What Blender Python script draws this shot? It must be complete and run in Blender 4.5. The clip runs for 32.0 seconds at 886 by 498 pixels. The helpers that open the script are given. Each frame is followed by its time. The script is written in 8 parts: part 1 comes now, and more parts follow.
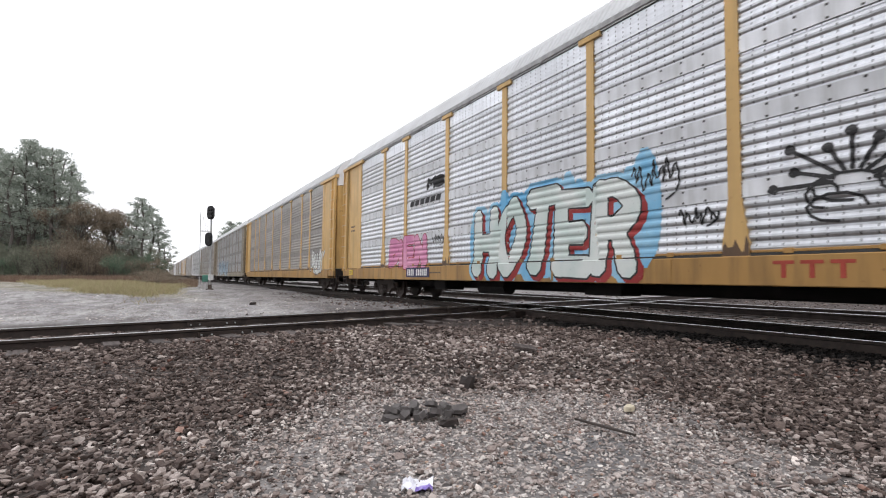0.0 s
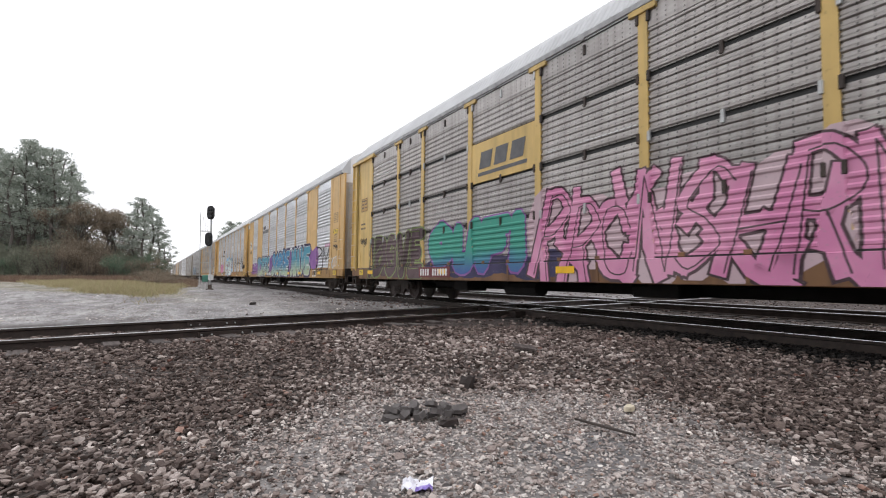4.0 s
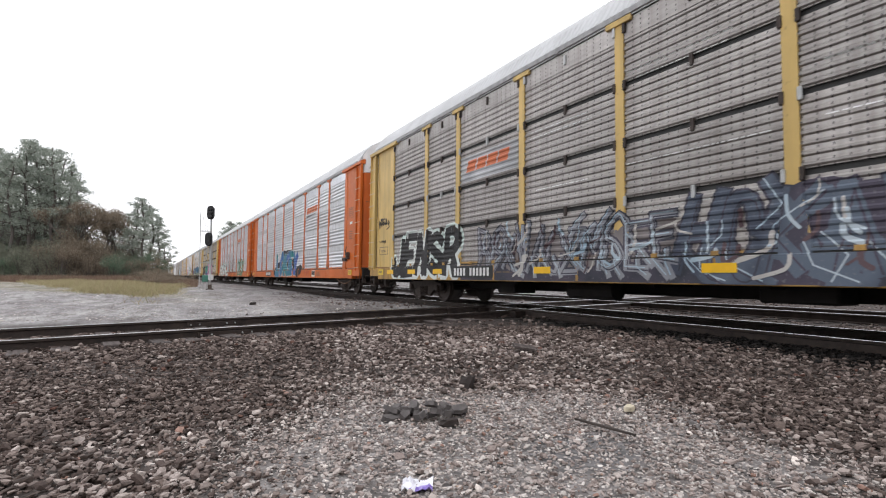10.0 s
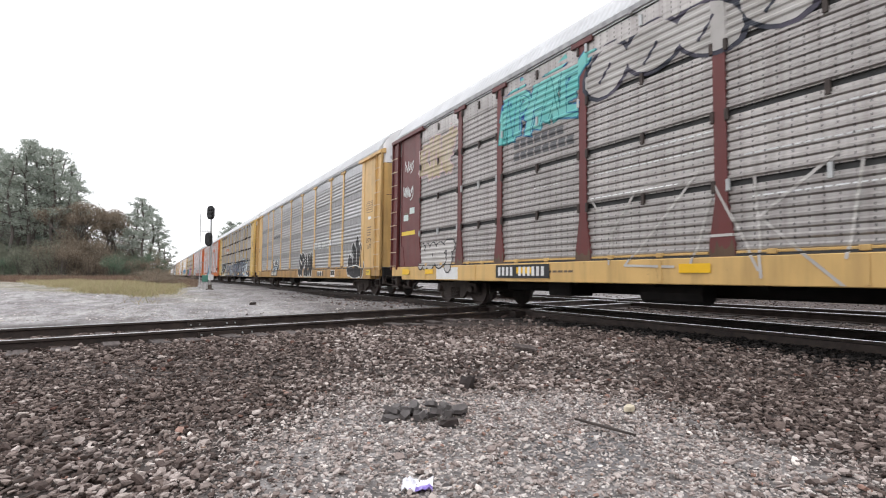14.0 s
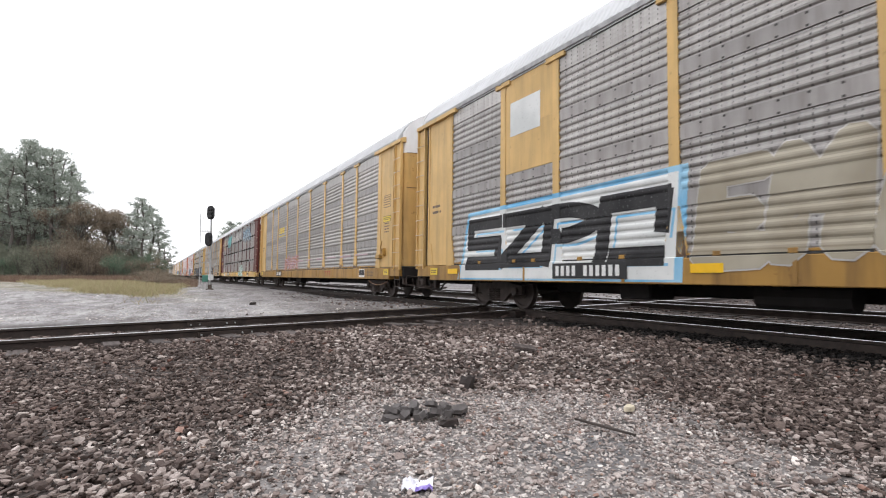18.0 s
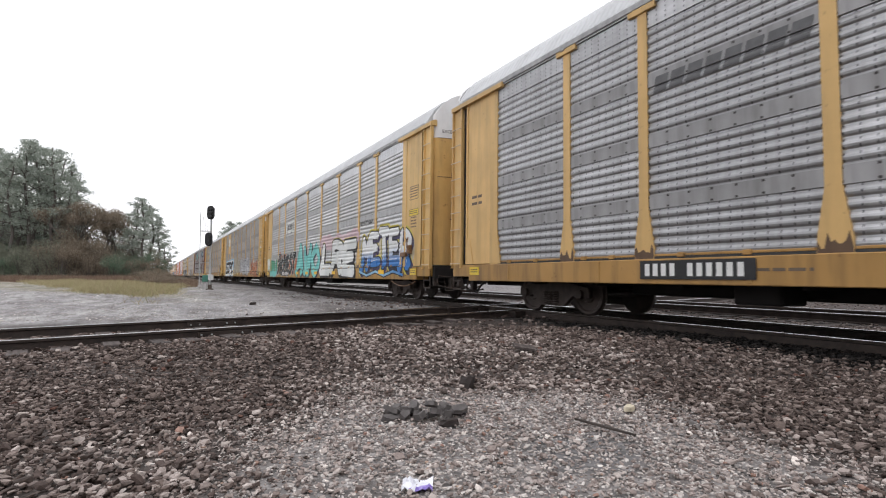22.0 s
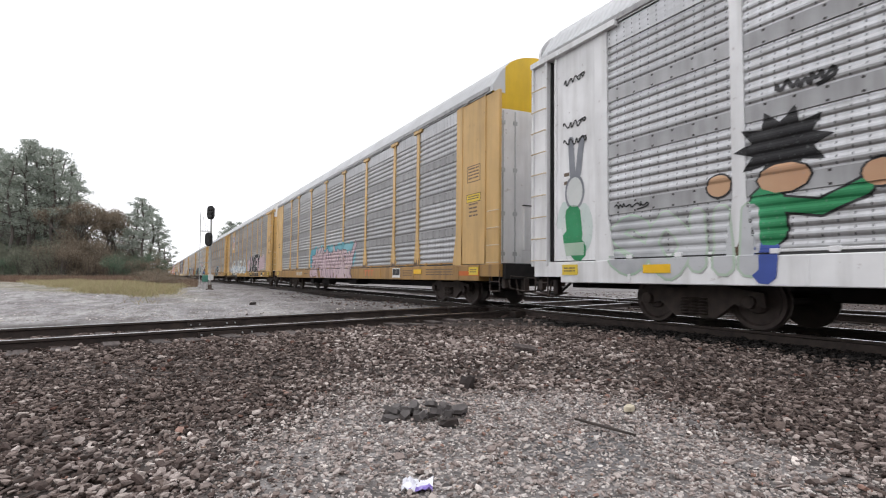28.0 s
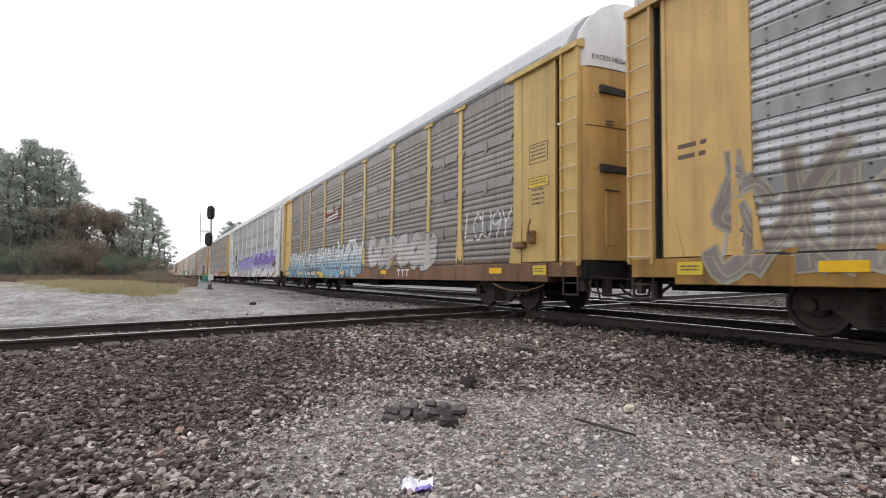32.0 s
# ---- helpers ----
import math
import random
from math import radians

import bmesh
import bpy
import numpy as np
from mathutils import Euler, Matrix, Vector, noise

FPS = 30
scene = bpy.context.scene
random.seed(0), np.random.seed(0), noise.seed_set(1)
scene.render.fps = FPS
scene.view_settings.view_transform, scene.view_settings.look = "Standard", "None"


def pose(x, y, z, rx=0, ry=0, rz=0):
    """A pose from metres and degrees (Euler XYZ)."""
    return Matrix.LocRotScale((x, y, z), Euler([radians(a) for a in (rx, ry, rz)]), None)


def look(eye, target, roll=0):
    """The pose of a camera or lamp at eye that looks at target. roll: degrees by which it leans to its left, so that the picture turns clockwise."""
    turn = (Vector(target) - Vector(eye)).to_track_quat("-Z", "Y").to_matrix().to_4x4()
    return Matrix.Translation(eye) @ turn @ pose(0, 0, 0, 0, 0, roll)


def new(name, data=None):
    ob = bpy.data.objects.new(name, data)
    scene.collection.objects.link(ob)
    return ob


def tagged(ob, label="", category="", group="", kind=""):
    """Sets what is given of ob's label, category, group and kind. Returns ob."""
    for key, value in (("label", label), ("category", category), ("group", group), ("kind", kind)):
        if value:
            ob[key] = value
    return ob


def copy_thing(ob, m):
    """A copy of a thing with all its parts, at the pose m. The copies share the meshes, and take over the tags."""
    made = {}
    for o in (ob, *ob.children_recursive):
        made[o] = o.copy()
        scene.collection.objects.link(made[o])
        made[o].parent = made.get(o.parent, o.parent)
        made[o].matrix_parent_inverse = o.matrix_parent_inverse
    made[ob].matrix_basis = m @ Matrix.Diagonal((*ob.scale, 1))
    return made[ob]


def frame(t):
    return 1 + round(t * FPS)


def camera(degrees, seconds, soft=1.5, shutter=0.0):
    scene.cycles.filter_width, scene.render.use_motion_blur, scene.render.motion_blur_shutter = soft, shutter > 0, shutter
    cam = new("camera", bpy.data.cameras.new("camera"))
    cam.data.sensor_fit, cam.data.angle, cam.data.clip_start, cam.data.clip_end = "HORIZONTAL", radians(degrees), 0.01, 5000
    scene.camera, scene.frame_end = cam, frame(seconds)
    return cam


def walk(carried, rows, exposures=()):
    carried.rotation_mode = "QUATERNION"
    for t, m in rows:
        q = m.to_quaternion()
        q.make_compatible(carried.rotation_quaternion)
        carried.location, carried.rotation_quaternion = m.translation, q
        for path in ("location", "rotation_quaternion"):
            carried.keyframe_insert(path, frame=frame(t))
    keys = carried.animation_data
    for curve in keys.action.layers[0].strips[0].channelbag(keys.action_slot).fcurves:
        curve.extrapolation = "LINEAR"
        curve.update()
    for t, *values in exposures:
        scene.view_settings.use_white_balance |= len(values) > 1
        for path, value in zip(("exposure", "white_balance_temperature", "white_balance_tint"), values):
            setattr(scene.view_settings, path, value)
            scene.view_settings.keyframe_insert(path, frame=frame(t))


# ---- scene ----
# ---------------------------------------------------------------- camera
# World: z = 0 is the top of the rails, +Y the way the train goes, the train's track lies to the +X side.
EYE = Vector((0.0, 0.0, 0.84))
WAY = Vector((0.4896, 0.8704, 0.0510))
cam = camera(82.1, 32.0, soft=1.1, shutter=0.06)
# the clip's camera breathes a little with what fills its view
walk(cam, [(0.0, look(EYE, EYE + WAY)), (32.0, look(EYE, EYE + WAY))],
     exposures=[(0.0, 0.08), (1.0, -0.1), (2.0, 0.0), (3.0, 0.0), (6.0, 0.12), (7.0, -0.02), (9.0, -0.1), (10.0, 0.1), (11.0, 0.28), (12.0, 0.32), (14.0, 0.38), (17.0, 0.36), (18.0, 0.34), (19.0, 0.08), (20.0, 0.08), (21.0, 0.1), (22.0, 0.05), (24.0, 0.17), (26.0, 0.06), (28.0, 0.08), (29.0, -0.02), (30.0, -0.12), (31.0, -0.07), (32.0, 0.06)])

# ---------------------------------------------------------------- world and light
world = bpy.data.worlds.new("overcast")
scene.world = world
world.use_nodes = True
wn, wl = world.node_tree.nodes, world.node_tree.links
wn.clear()
w_out = wn.new("ShaderNodeOutputWorld")
w_bg = wn.new("ShaderNodeBackground")
w_sky = wn.new("ShaderNodeTexSky")
w_sky.sky_type, w_sky.sun_disc = "NISHITA", False
w_sky.sun_elevation, w_sky.sun_rotation = radians(48), radians(-110)
w_hsv = wn.new("ShaderNodeHueSaturation")
w_hsv.inputs["Saturation"].default_value = 0.12
w_hsv.inputs["Value"].default_value = 0.12
w_mix = wn.new("ShaderNodeMix")
w_mix.data_type = "RGBA"
w_mix.inputs["Factor"].default_value = 0.85
w_mix.inputs["B"].default_value = (0.968, 0.968, 1.005, 1)
wl.new(w_sky.outputs["Color"], w_hsv.inputs["Color"])
wl.new(w_hsv.outputs["Color"], w_mix.inputs["A"])
wl.new(w_mix.outputs["Result"], w_bg.inputs["Color"])
w_bg.inputs["Strength"].default_value = 1.34
wl.new(w_bg.outputs["Background"], w_out.inputs["Surface"])

sun_data = bpy.data.lights.new("sun", "SUN")
sun_data.energy, sun_data.angle, sun_data.color = 0.5, radians(50), (1.0, 0.985, 0.97)
sun = new("sun", sun_data)
sun.matrix_world = look((-8, 2, 40), (0, 10, 0))


# ---------------------------------------------------------------- materials
class Nodes:
    """A small wrapper round one node material."""

    def __init__(self, name, rough=0.6, metal=0.0, spec=0.5):
        self.mat = bpy.data.materials.new(name)
        self.mat.use_nodes = True
        self.n, self.l = self.mat.node_tree.nodes, self.mat.node_tree.links
        self.b = self.n["Principled BSDF"]
        self.b.inputs["Roughness"].default_value = rough
        self.b.inputs["Metallic"].default_value = metal
        self.b.inputs["Specular IOR Level"].default_value = spec
        self.co = self.n.new("ShaderNodeTexCoord").outputs["Object"]
        self.geo = None

    def world_place(self):
        if self.geo is None:
            self.geo = self.n.new("ShaderNodeNewGeometry")
        return self.geo.outputs["Position"]

    def scaled(self, vec, sx, sy, sz):
        m = self.n.new("ShaderNodeMapping")
        m.inputs["Scale"].default_value = (sx, sy, sz)
        self.l.new(vec, m.inputs["Vector"])
        return m.outputs["Vector"]

    def noise(self, scale, detail=4, vec=None, rough=0.55):
        t = self.n.new("ShaderNodeTexNoise")
        t.inputs["Scale"].default_value, t.inputs["Detail"].default_value = scale, detail
        t.inputs["Roughness"].default_value = rough
        self.l.new(self.co if vec is None else vec, t.inputs["Vector"])
        return t.outputs["Fac"]

    def voronoi(self, scale, vec=None, out="Distance", feature="F1"):
        t = self.n.new("ShaderNodeTexVoronoi")
        t.feature = feature
        t.inputs["Scale"].default_value = scale
        self.l.new(self.co if vec is None else vec, t.inputs["Vector"])
        return t.outputs[out]

    def ramp(self, fac, stops, mode="LINEAR"):
        r = self.n.new("ShaderNodeValToRGB")
        r.color_ramp.interpolation = mode
        e = r.color_ramp.elements
        while len(e) < len(stops):
            e.new(0.5)
        for el, (p, c) in zip(e, stops):
            el.position = p
            el.color = (c, c, c, 1) if not isinstance(c, tuple) else (*c, 1)
        self.l.new(fac, r.inputs["Fac"])
        return r.outputs["Color"]

    def mix(self, fac, a, b, blend="MIX"):
        m = self.n.new("ShaderNodeMix")
        m.data_type, m.blend_type = "RGBA", blend
        for key, v in (("Factor", fac), ("A", a), ("B", b)):
            if isinstance(v, (int, float)):
                m.inputs[key].default_value = v
            elif isinstance(v, tuple):
                m.inputs[key].default_value = (*v, 1)
            else:
                self.l.new(v, m.inputs[key])
        return m.outputs["Result"]

    def math(self, op, a, b=0.0):
        m = self.n.new("ShaderNodeMath")
        m.operation = op
        for i, v in enumerate((a, b)):
            if isinstance(v, (int, float)):
                m.inputs[i].default_value = v
            else:
                self.l.new(v, m.inputs[i])
        return m.outputs[0]

    def split(self, vec):
        s = self.n.new("ShaderNodeSeparateXYZ")
        self.l.new(vec, s.inputs[0])
        return s.outputs

    def object_random(self):
        return self.n.new("ShaderNodeObjectInfo").outputs["Random"]

    def island_random(self):
        if self.geo is None:
            self.geo = self.n.new("ShaderNodeNewGeometry")
        return self.geo.outputs["Random Per Island"]

    def bump(self, fac, dist=0.01, strength=0.5):
        b = self.n.new("ShaderNodeBump")
        b.inputs["Distance"].default_value, b.inputs["Strength"].default_value = dist, strength
        self.l.new(fac, b.inputs["Height"])
        self.l.new(b.outputs["Normal"], self.b.inputs["Normal"])

    def colour(self, c):
        if isinstance(c, tuple):
            self.b.inputs["Base Color"].default_value = (*c, 1)
        else:
            self.l.new(c, self.b.inputs["Base Color"])
        return self

    def rough(self, fac, lo, hi):
        m = self.n.new("ShaderNodeMapRange")
        m.inputs["To Min"].default_value, m.inputs["To Max"].default_value = lo, hi
        self.l.new(fac, m.inputs["Value"])
        self.l.new(m.outputs["Result"], self.b.inputs["Roughness"])
        return self


def tone(c, k):
    return tuple(min(1.0, v * k) for v in c)


def steel_paint(name, col, grime=(0.10, 0.07, 0.045), amount=0.28, rough=0.42):
    """Weathered railcar paint: faded patches, run-down dirt and a few rust spots."""
    m = Nodes(name, rough, 0.0, 0.35)
    fade = m.ramp(m.noise(0.9, 5), [(0.3, tone(col, 0.86)), (0.7, tone(col, 1.1))])
    runs = m.noise(1.0, 6, m.scaled(m.co, 2.6, 3.6, 0.4))
    dirt = m.math("MULTIPLY", m.ramp(runs, [(0.45, 0.0), (0.75, 1.0)]), amount)
    c = m.mix(dirt, fade, grime)
    spot = m.ramp(m.noise(7.0, 6), [(0.66, 0.0), (0.72, 1.0)])
    c = m.mix(m.math("MULTIPLY", spot, 0.45 * min(1.0, amount * 2)), c, (0.13, 0.055, 0.025))
    vary = m.ramp(m.object_random(), [(0.0, 0.93), (1.0, 1.05)])
    c = m.mix(1.0, c, vary, "MULTIPLY")
    m.colour(c).rough(m.noise(4.0, 3), rough - 0.12, rough + 0.15)
    m.bump(m.noise(3.0, 3), 0.01, 0.15)
    return m.mat


def galvanised(name, col, dirt_col, amount, rough=0.40, metal=0.45, holes=0.75):
    """Rolled zinc panel with punched rows of small holes, water streaks and blotches."""
    m = Nodes(name, rough, metal)
    base = m.ramp(m.noise(1.6, 6), [(0.3, tone(col, 0.78)), (0.7, tone(col, 1.12))])
    lengthways = m.noise(1.0, 4, m.scaled(m.co, 1.0, 0.35, 14.0))
    base = m.mix(0.35, base, m.ramp(lengthways, [(0.35, tone(col, 0.7)), (0.65, tone(col, 1.15))]))
    runs = m.noise(1.0, 6, m.scaled(m.co, 3.0, 9.0, 0.6))
    c = m.mix(m.math("MULTIPLY", m.ramp(runs, [(0.4, 0.0), (0.72, 1.0)]), amount), base, dirt_col)
    blot = m.ramp(m.noise(0.55, 5), [(0.5, 0.0), (0.75, 1.0)])
    c = m.mix(m.math("MULTIPLY", blot, amount * 0.7), c, dirt_col)
    x, y, z = m.split(m.co)
    hole_y = m.math("LESS_THAN", m.math("ABSOLUTE", m.math("SUBTRACT", m.math("FRACT", m.math("MULTIPLY", y, 5.9)), 0.5)), 0.058)
    hole_z = m.math("LESS_THAN", m.math("ABSOLUTE", m.math("SUBTRACT", m.math("FRACT", m.math("MULTIPLY", z, 12.0)), 0.5)), 0.21)
    some = m.ramp(m.noise(1.0, 2, m.scaled(m.co, 1.0, 1.3, 0.8)), [(0.38, 0.0), (0.46, 1.0)])
    hole = m.math("MULTIPLY", m.math("MULTIPLY", hole_y, hole_z), m.math("MULTIPLY", some, holes))
    c = m.mix(hole, c, (0.03, 0.03, 0.032))
    vary = m.ramp(m.object_random(), [(0.0, 0.82), (1.0, 1.1)])
    c = m.mix(1.0, c, vary, "MULTIPLY")
    m.colour(c).rough(m.noise(2.2, 4), rough - 0.1, rough + 0.18)
    m.bump(m.noise(2.5, 4), 0.012, 0.25)
    return m.mat


def spray(name, a, b, rough=0.68, scale=0.9):
    """Spray paint: two tones that run into each other in clouds."""
    m = Nodes(name, rough)
    f = m.noise(scale, 3)
    c = m.ramp(f, [(0.4, a), (0.6, b)])
    fleck = m.ramp(m.noise(22.0, 3), [(0.62, 0.0), (0.7, 1.0)])
    c = m.mix(m.math("MULTIPLY", fleck, 0.35), c, (0.3, 0.3, 0.3))
    m.colour(c).rough(m.noise(5.0), rough - 0.1, rough + 0.15)
    return m.mat


def spray_fade(name, low, high, z0, z1):
    """Spray paint that fades from one colour at height z0 to another at z1."""
    m = Nodes(name, 0.6)
    z = m.math("ADD", m.split(m.co)[2], m.math("MULTIPLY", m.math("SUBTRACT", m.noise(1.3, 3), 0.5), 0.5))
    f = m.math("DIVIDE", m.math("SUBTRACT", z, z0), z1 - z0)
    c = m.ramp(f, [(0.0, low), (1.0, high)])
    fleck = m.ramp(m.noise(22.0, 3), [(0.62, 0.0), (0.7, 1.0)])
    m.colour(m.mix(m.math("MULTIPLY", fleck, 0.3), c, (0.3, 0.3, 0.3))).rough(m.noise(5.0), 0.5, 0.75)
    return m.mat


YELLOW = steel_paint("yellow_paint", (0.65, 0.42, 0.17))
PALE = steel_paint("pale_yellow_paint", (0.66, 0.46, 0.165), amount=0.32)
GOLD = steel_paint("golden_yellow_paint", (0.66, 0.43, 0.165), amount=0.32)
DIRTY = steel_paint("dirty_yellow_paint", (0.47, 0.28, 0.08), (0.09, 0.055, 0.035), 0.75)
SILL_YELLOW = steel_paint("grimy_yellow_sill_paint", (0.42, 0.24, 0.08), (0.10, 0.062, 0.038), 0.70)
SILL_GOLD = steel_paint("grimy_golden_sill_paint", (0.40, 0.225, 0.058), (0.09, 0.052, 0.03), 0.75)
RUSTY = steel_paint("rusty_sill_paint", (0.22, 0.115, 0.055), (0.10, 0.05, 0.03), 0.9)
ORANGE = steel_paint("orange_paint", (0.60, 0.135, 0.020), (0.22, 0.07, 0.02), 0.15)
DOOR_YELLOW = steel_paint("grimy_yellow_door_paint", (0.64, 0.41, 0.15), (0.20, 0.13, 0.07), 0.6, 0.68)
DOOR_ORANGE = steel_paint("grimy_orange_door_paint", (0.58, 0.125, 0.020), (0.20, 0.06, 0.025), 0.5, 0.62)
RUNG_STEEL = steel_paint("worn_rung_paint", (0.66, 0.54, 0.38), (0.3, 0.25, 0.2), 0.2)
# yellow dulled to grey-brown, distance haze put into the paint colour
HAZED_YELLOW = steel_paint("haze_dulled_yellow_paint", (0.31, 0.265, 0.205), (0.12, 0.09, 0.07), 0.6)
MAROON = steel_paint("maroon_paint", (0.145, 0.040, 0.038), (0.07, 0.05, 0.045), 0.4)
SILVER = steel_paint("silver_paint", (0.82, 0.82, 0.83), (0.25, 0.23, 0.21), 0.35)
WHITE_CAP = steel_paint("white_paint", (0.82, 0.82, 0.83), (0.4, 0.38, 0.35), 0.3)
CAP_YELLOW = steel_paint("bright_yellow_cap_paint", (0.72, 0.47, 0.03), amount=0.2)
GREY_DOOR = steel_paint("grey_door_paint", (0.48, 0.45, 0.42), (0.2, 0.14, 0.1), 0.6)
ROOF = steel_paint("roof_metal", (0.56, 0.57, 0.585), (0.36, 0.355, 0.35), 0.2, 0.45)
ZINC_LIGHT = galvanised("light_zinc_panel", (0.80, 0.82, 0.865), (0.38, 0.38, 0.395), 0.3, 0.34, 0.80)
ZINC_MID = galvanised("grey_zinc_panel", (0.485, 0.485, 0.50), (0.23, 0.225, 0.22), 0.42, 0.36, 0.72)
ZINC_BROWN = galvanised("brownish_zinc_panel", (0.46, 0.44, 0.425), (0.20, 0.18, 0.165), 0.48, 0.38, 0.70)
ZINC_FAIR = galvanised("fair_zinc_panel", (0.62, 0.625, 0.645), (0.30, 0.295, 0.29), 0.4, 0.36, 0.72)
ZINC_DARK = galvanised("dark_weathered_panel", (0.47, 0.445, 0.43), (0.19, 0.165, 0.15), 0.46, 0.38, 0.72)

ZINC_UMBER = galvanised("umber_weathered_panel", (0.33, 0.30, 0.28), (0.14, 0.115, 0.10), 0.5, 0.42, 0.6)


def band_sheet(name, col, dirt_col):
    """The plain sheet between two ribbed panels, with a row of dark bolts along each edge."""
    m = Nodes(name, 0.45, 0.3)
    c = m.ramp(m.noise(1.3, 6), [(0.3, tone(col, 0.8)), (0.7, tone(col, 1.15))])
    runs = m.noise(1.0, 5, m.scaled(m.co, 3.0, 7.0, 0.8))
    c = m.mix(m.math("MULTIPLY", m.ramp(runs, [(0.42, 0.0), (0.7, 1.0)]), 0.5), c, dirt_col)
    x, y, z = m.split(m.co)
    dy = m.math("ABSOLUTE", m.math("SUBTRACT", m.math("FRACT", m.math("MULTIPLY", y, 2.7)), 0.5))
    dz = m.math("ABSOLUTE", m.math("SUBTRACT", m.math("ABSOLUTE", m.math("SUBTRACT", z, 0.92)), 0.085))
    dot = m.math("MULTIPLY", m.math("LESS_THAN", dy, 0.055), m.math("LESS_THAN", dz, 0.016))
    c = m.mix(dot, c, (0.04, 0.035, 0.033))
    m.colour(m.mix(1.0, c, m.ramp(m.object_random(), [(0.0, 0.88), (1.0, 1.1)]), "MULTIPLY"))
    m.bump(m.noise(2.0, 3), 0.01, 0.2)
    return m.mat


BAND_LIGHT = band_sheet("light_band_sheet", (0.70, 0.71, 0.74), (0.38, 0.38, 0.38))
BAND_MID = band_sheet("grey_band_sheet", (0.32, 0.315, 0.32), (0.15, 0.145, 0.14))
BAND_FAIR = band_sheet("fair_band_sheet", (0.44, 0.44, 0.45), (0.25, 0.245, 0.24))
BAND_BROWN = band_sheet("brownish_band_sheet", (0.34, 0.32, 0.31), (0.16, 0.14, 0.13))
FLAT_STRIP = galvanised("dull_flat_strip", (0.33, 0.315, 0.295), (0.20, 0.18, 0.165), 0.4, holes=0.0)


def plain(name, col, rough=0.6, metal=0.0, vary=0.2, scale=6.0):
    m = Nodes(name, rough, metal)
    m.colour(m.ramp(m.noise(scale, 5), [(0.3, tone(col, 1 - vary)), (0.7, tone(col, 1 + vary))]))
    m.rough(m.noise(scale * 2), max(0.05, rough - 0.12), min(1.0, rough + 0.12))
    return m.mat


UNDER = plain("grimy_running_gear", (0.012, 0.010, 0.010), 0.85, 0.0, 0.4)
EAVE = plain("dull_eave_steel", (0.36, 0.36, 0.365), 0.6, 0.2, 0.25)
FRAME_GREY = plain("dusty_cast_steel", (0.048, 0.035, 0.030), 0.7, 0.0, 0.4)
WHEEL = plain("brown_wheel_steel", (0.060, 0.045, 0.040), 0.55, 0.3, 0.3)
# near-black that paints the shade of gaps, slots and car interiors
SHADOW_BOX = plain("recess_shade_black", (0.05, 0.05, 0.05), 0.9)
BLACK = plain("black_paint", (0.018, 0.018, 0.020), 0.5, 0.0, 0.3)
WHITE = plain("white_sign_paint", (0.75, 0.75, 0.74), 0.5, 0.0, 0.08)
SIGN_YELLOW = plain("yellow_reflector", (0.85, 0.50, 0.01), 0.35, 0.0, 0.06)
LABEL_YELLOW = plain("yellow_label", (0.72, 0.52, 0.05), 0.5, 0.0, 0.06)
RED_PAINT = plain("red_sign_paint", (0.36, 0.05, 0.03), 0.5)
INK = plain("faded_black_ink", (0.14, 0.10, 0.07), 0.6)
HOSE = plain("black_rubber_hose", (0.02, 0.02, 0.02), 0.6)
GALV = plain("galvanised_steel", (0.45, 0.46, 0.46), 0.45, 0.5, 0.12)


# ---------------------------------------------------------------- mesh helpers
def mesh_of(name, verts, faces, mat=None, smooth=False):
    me = bpy.data.meshes.new(name)
    me.from_pydata([tuple(v) for v in verts], [], faces)
    me.materials.append(mat)
    if smooth:
        me.polygons.foreach_set("use_smooth", [True] * len(me.polygons))
    me.update()
    return me


def use(name, me, parent=None, mat=None, m=None, label=""):
    """An object on shared mesh data, with its own material when one is given."""
    ob = new(name, me)
    ob.parent = parent
    if m is not None:
        ob.matrix_basis = m
    if mat is not None:
        ob.material_slots[0].link = "OBJECT"
        ob.material_slots[0].material = mat
    if label:
        ob["label"] = label
    return ob


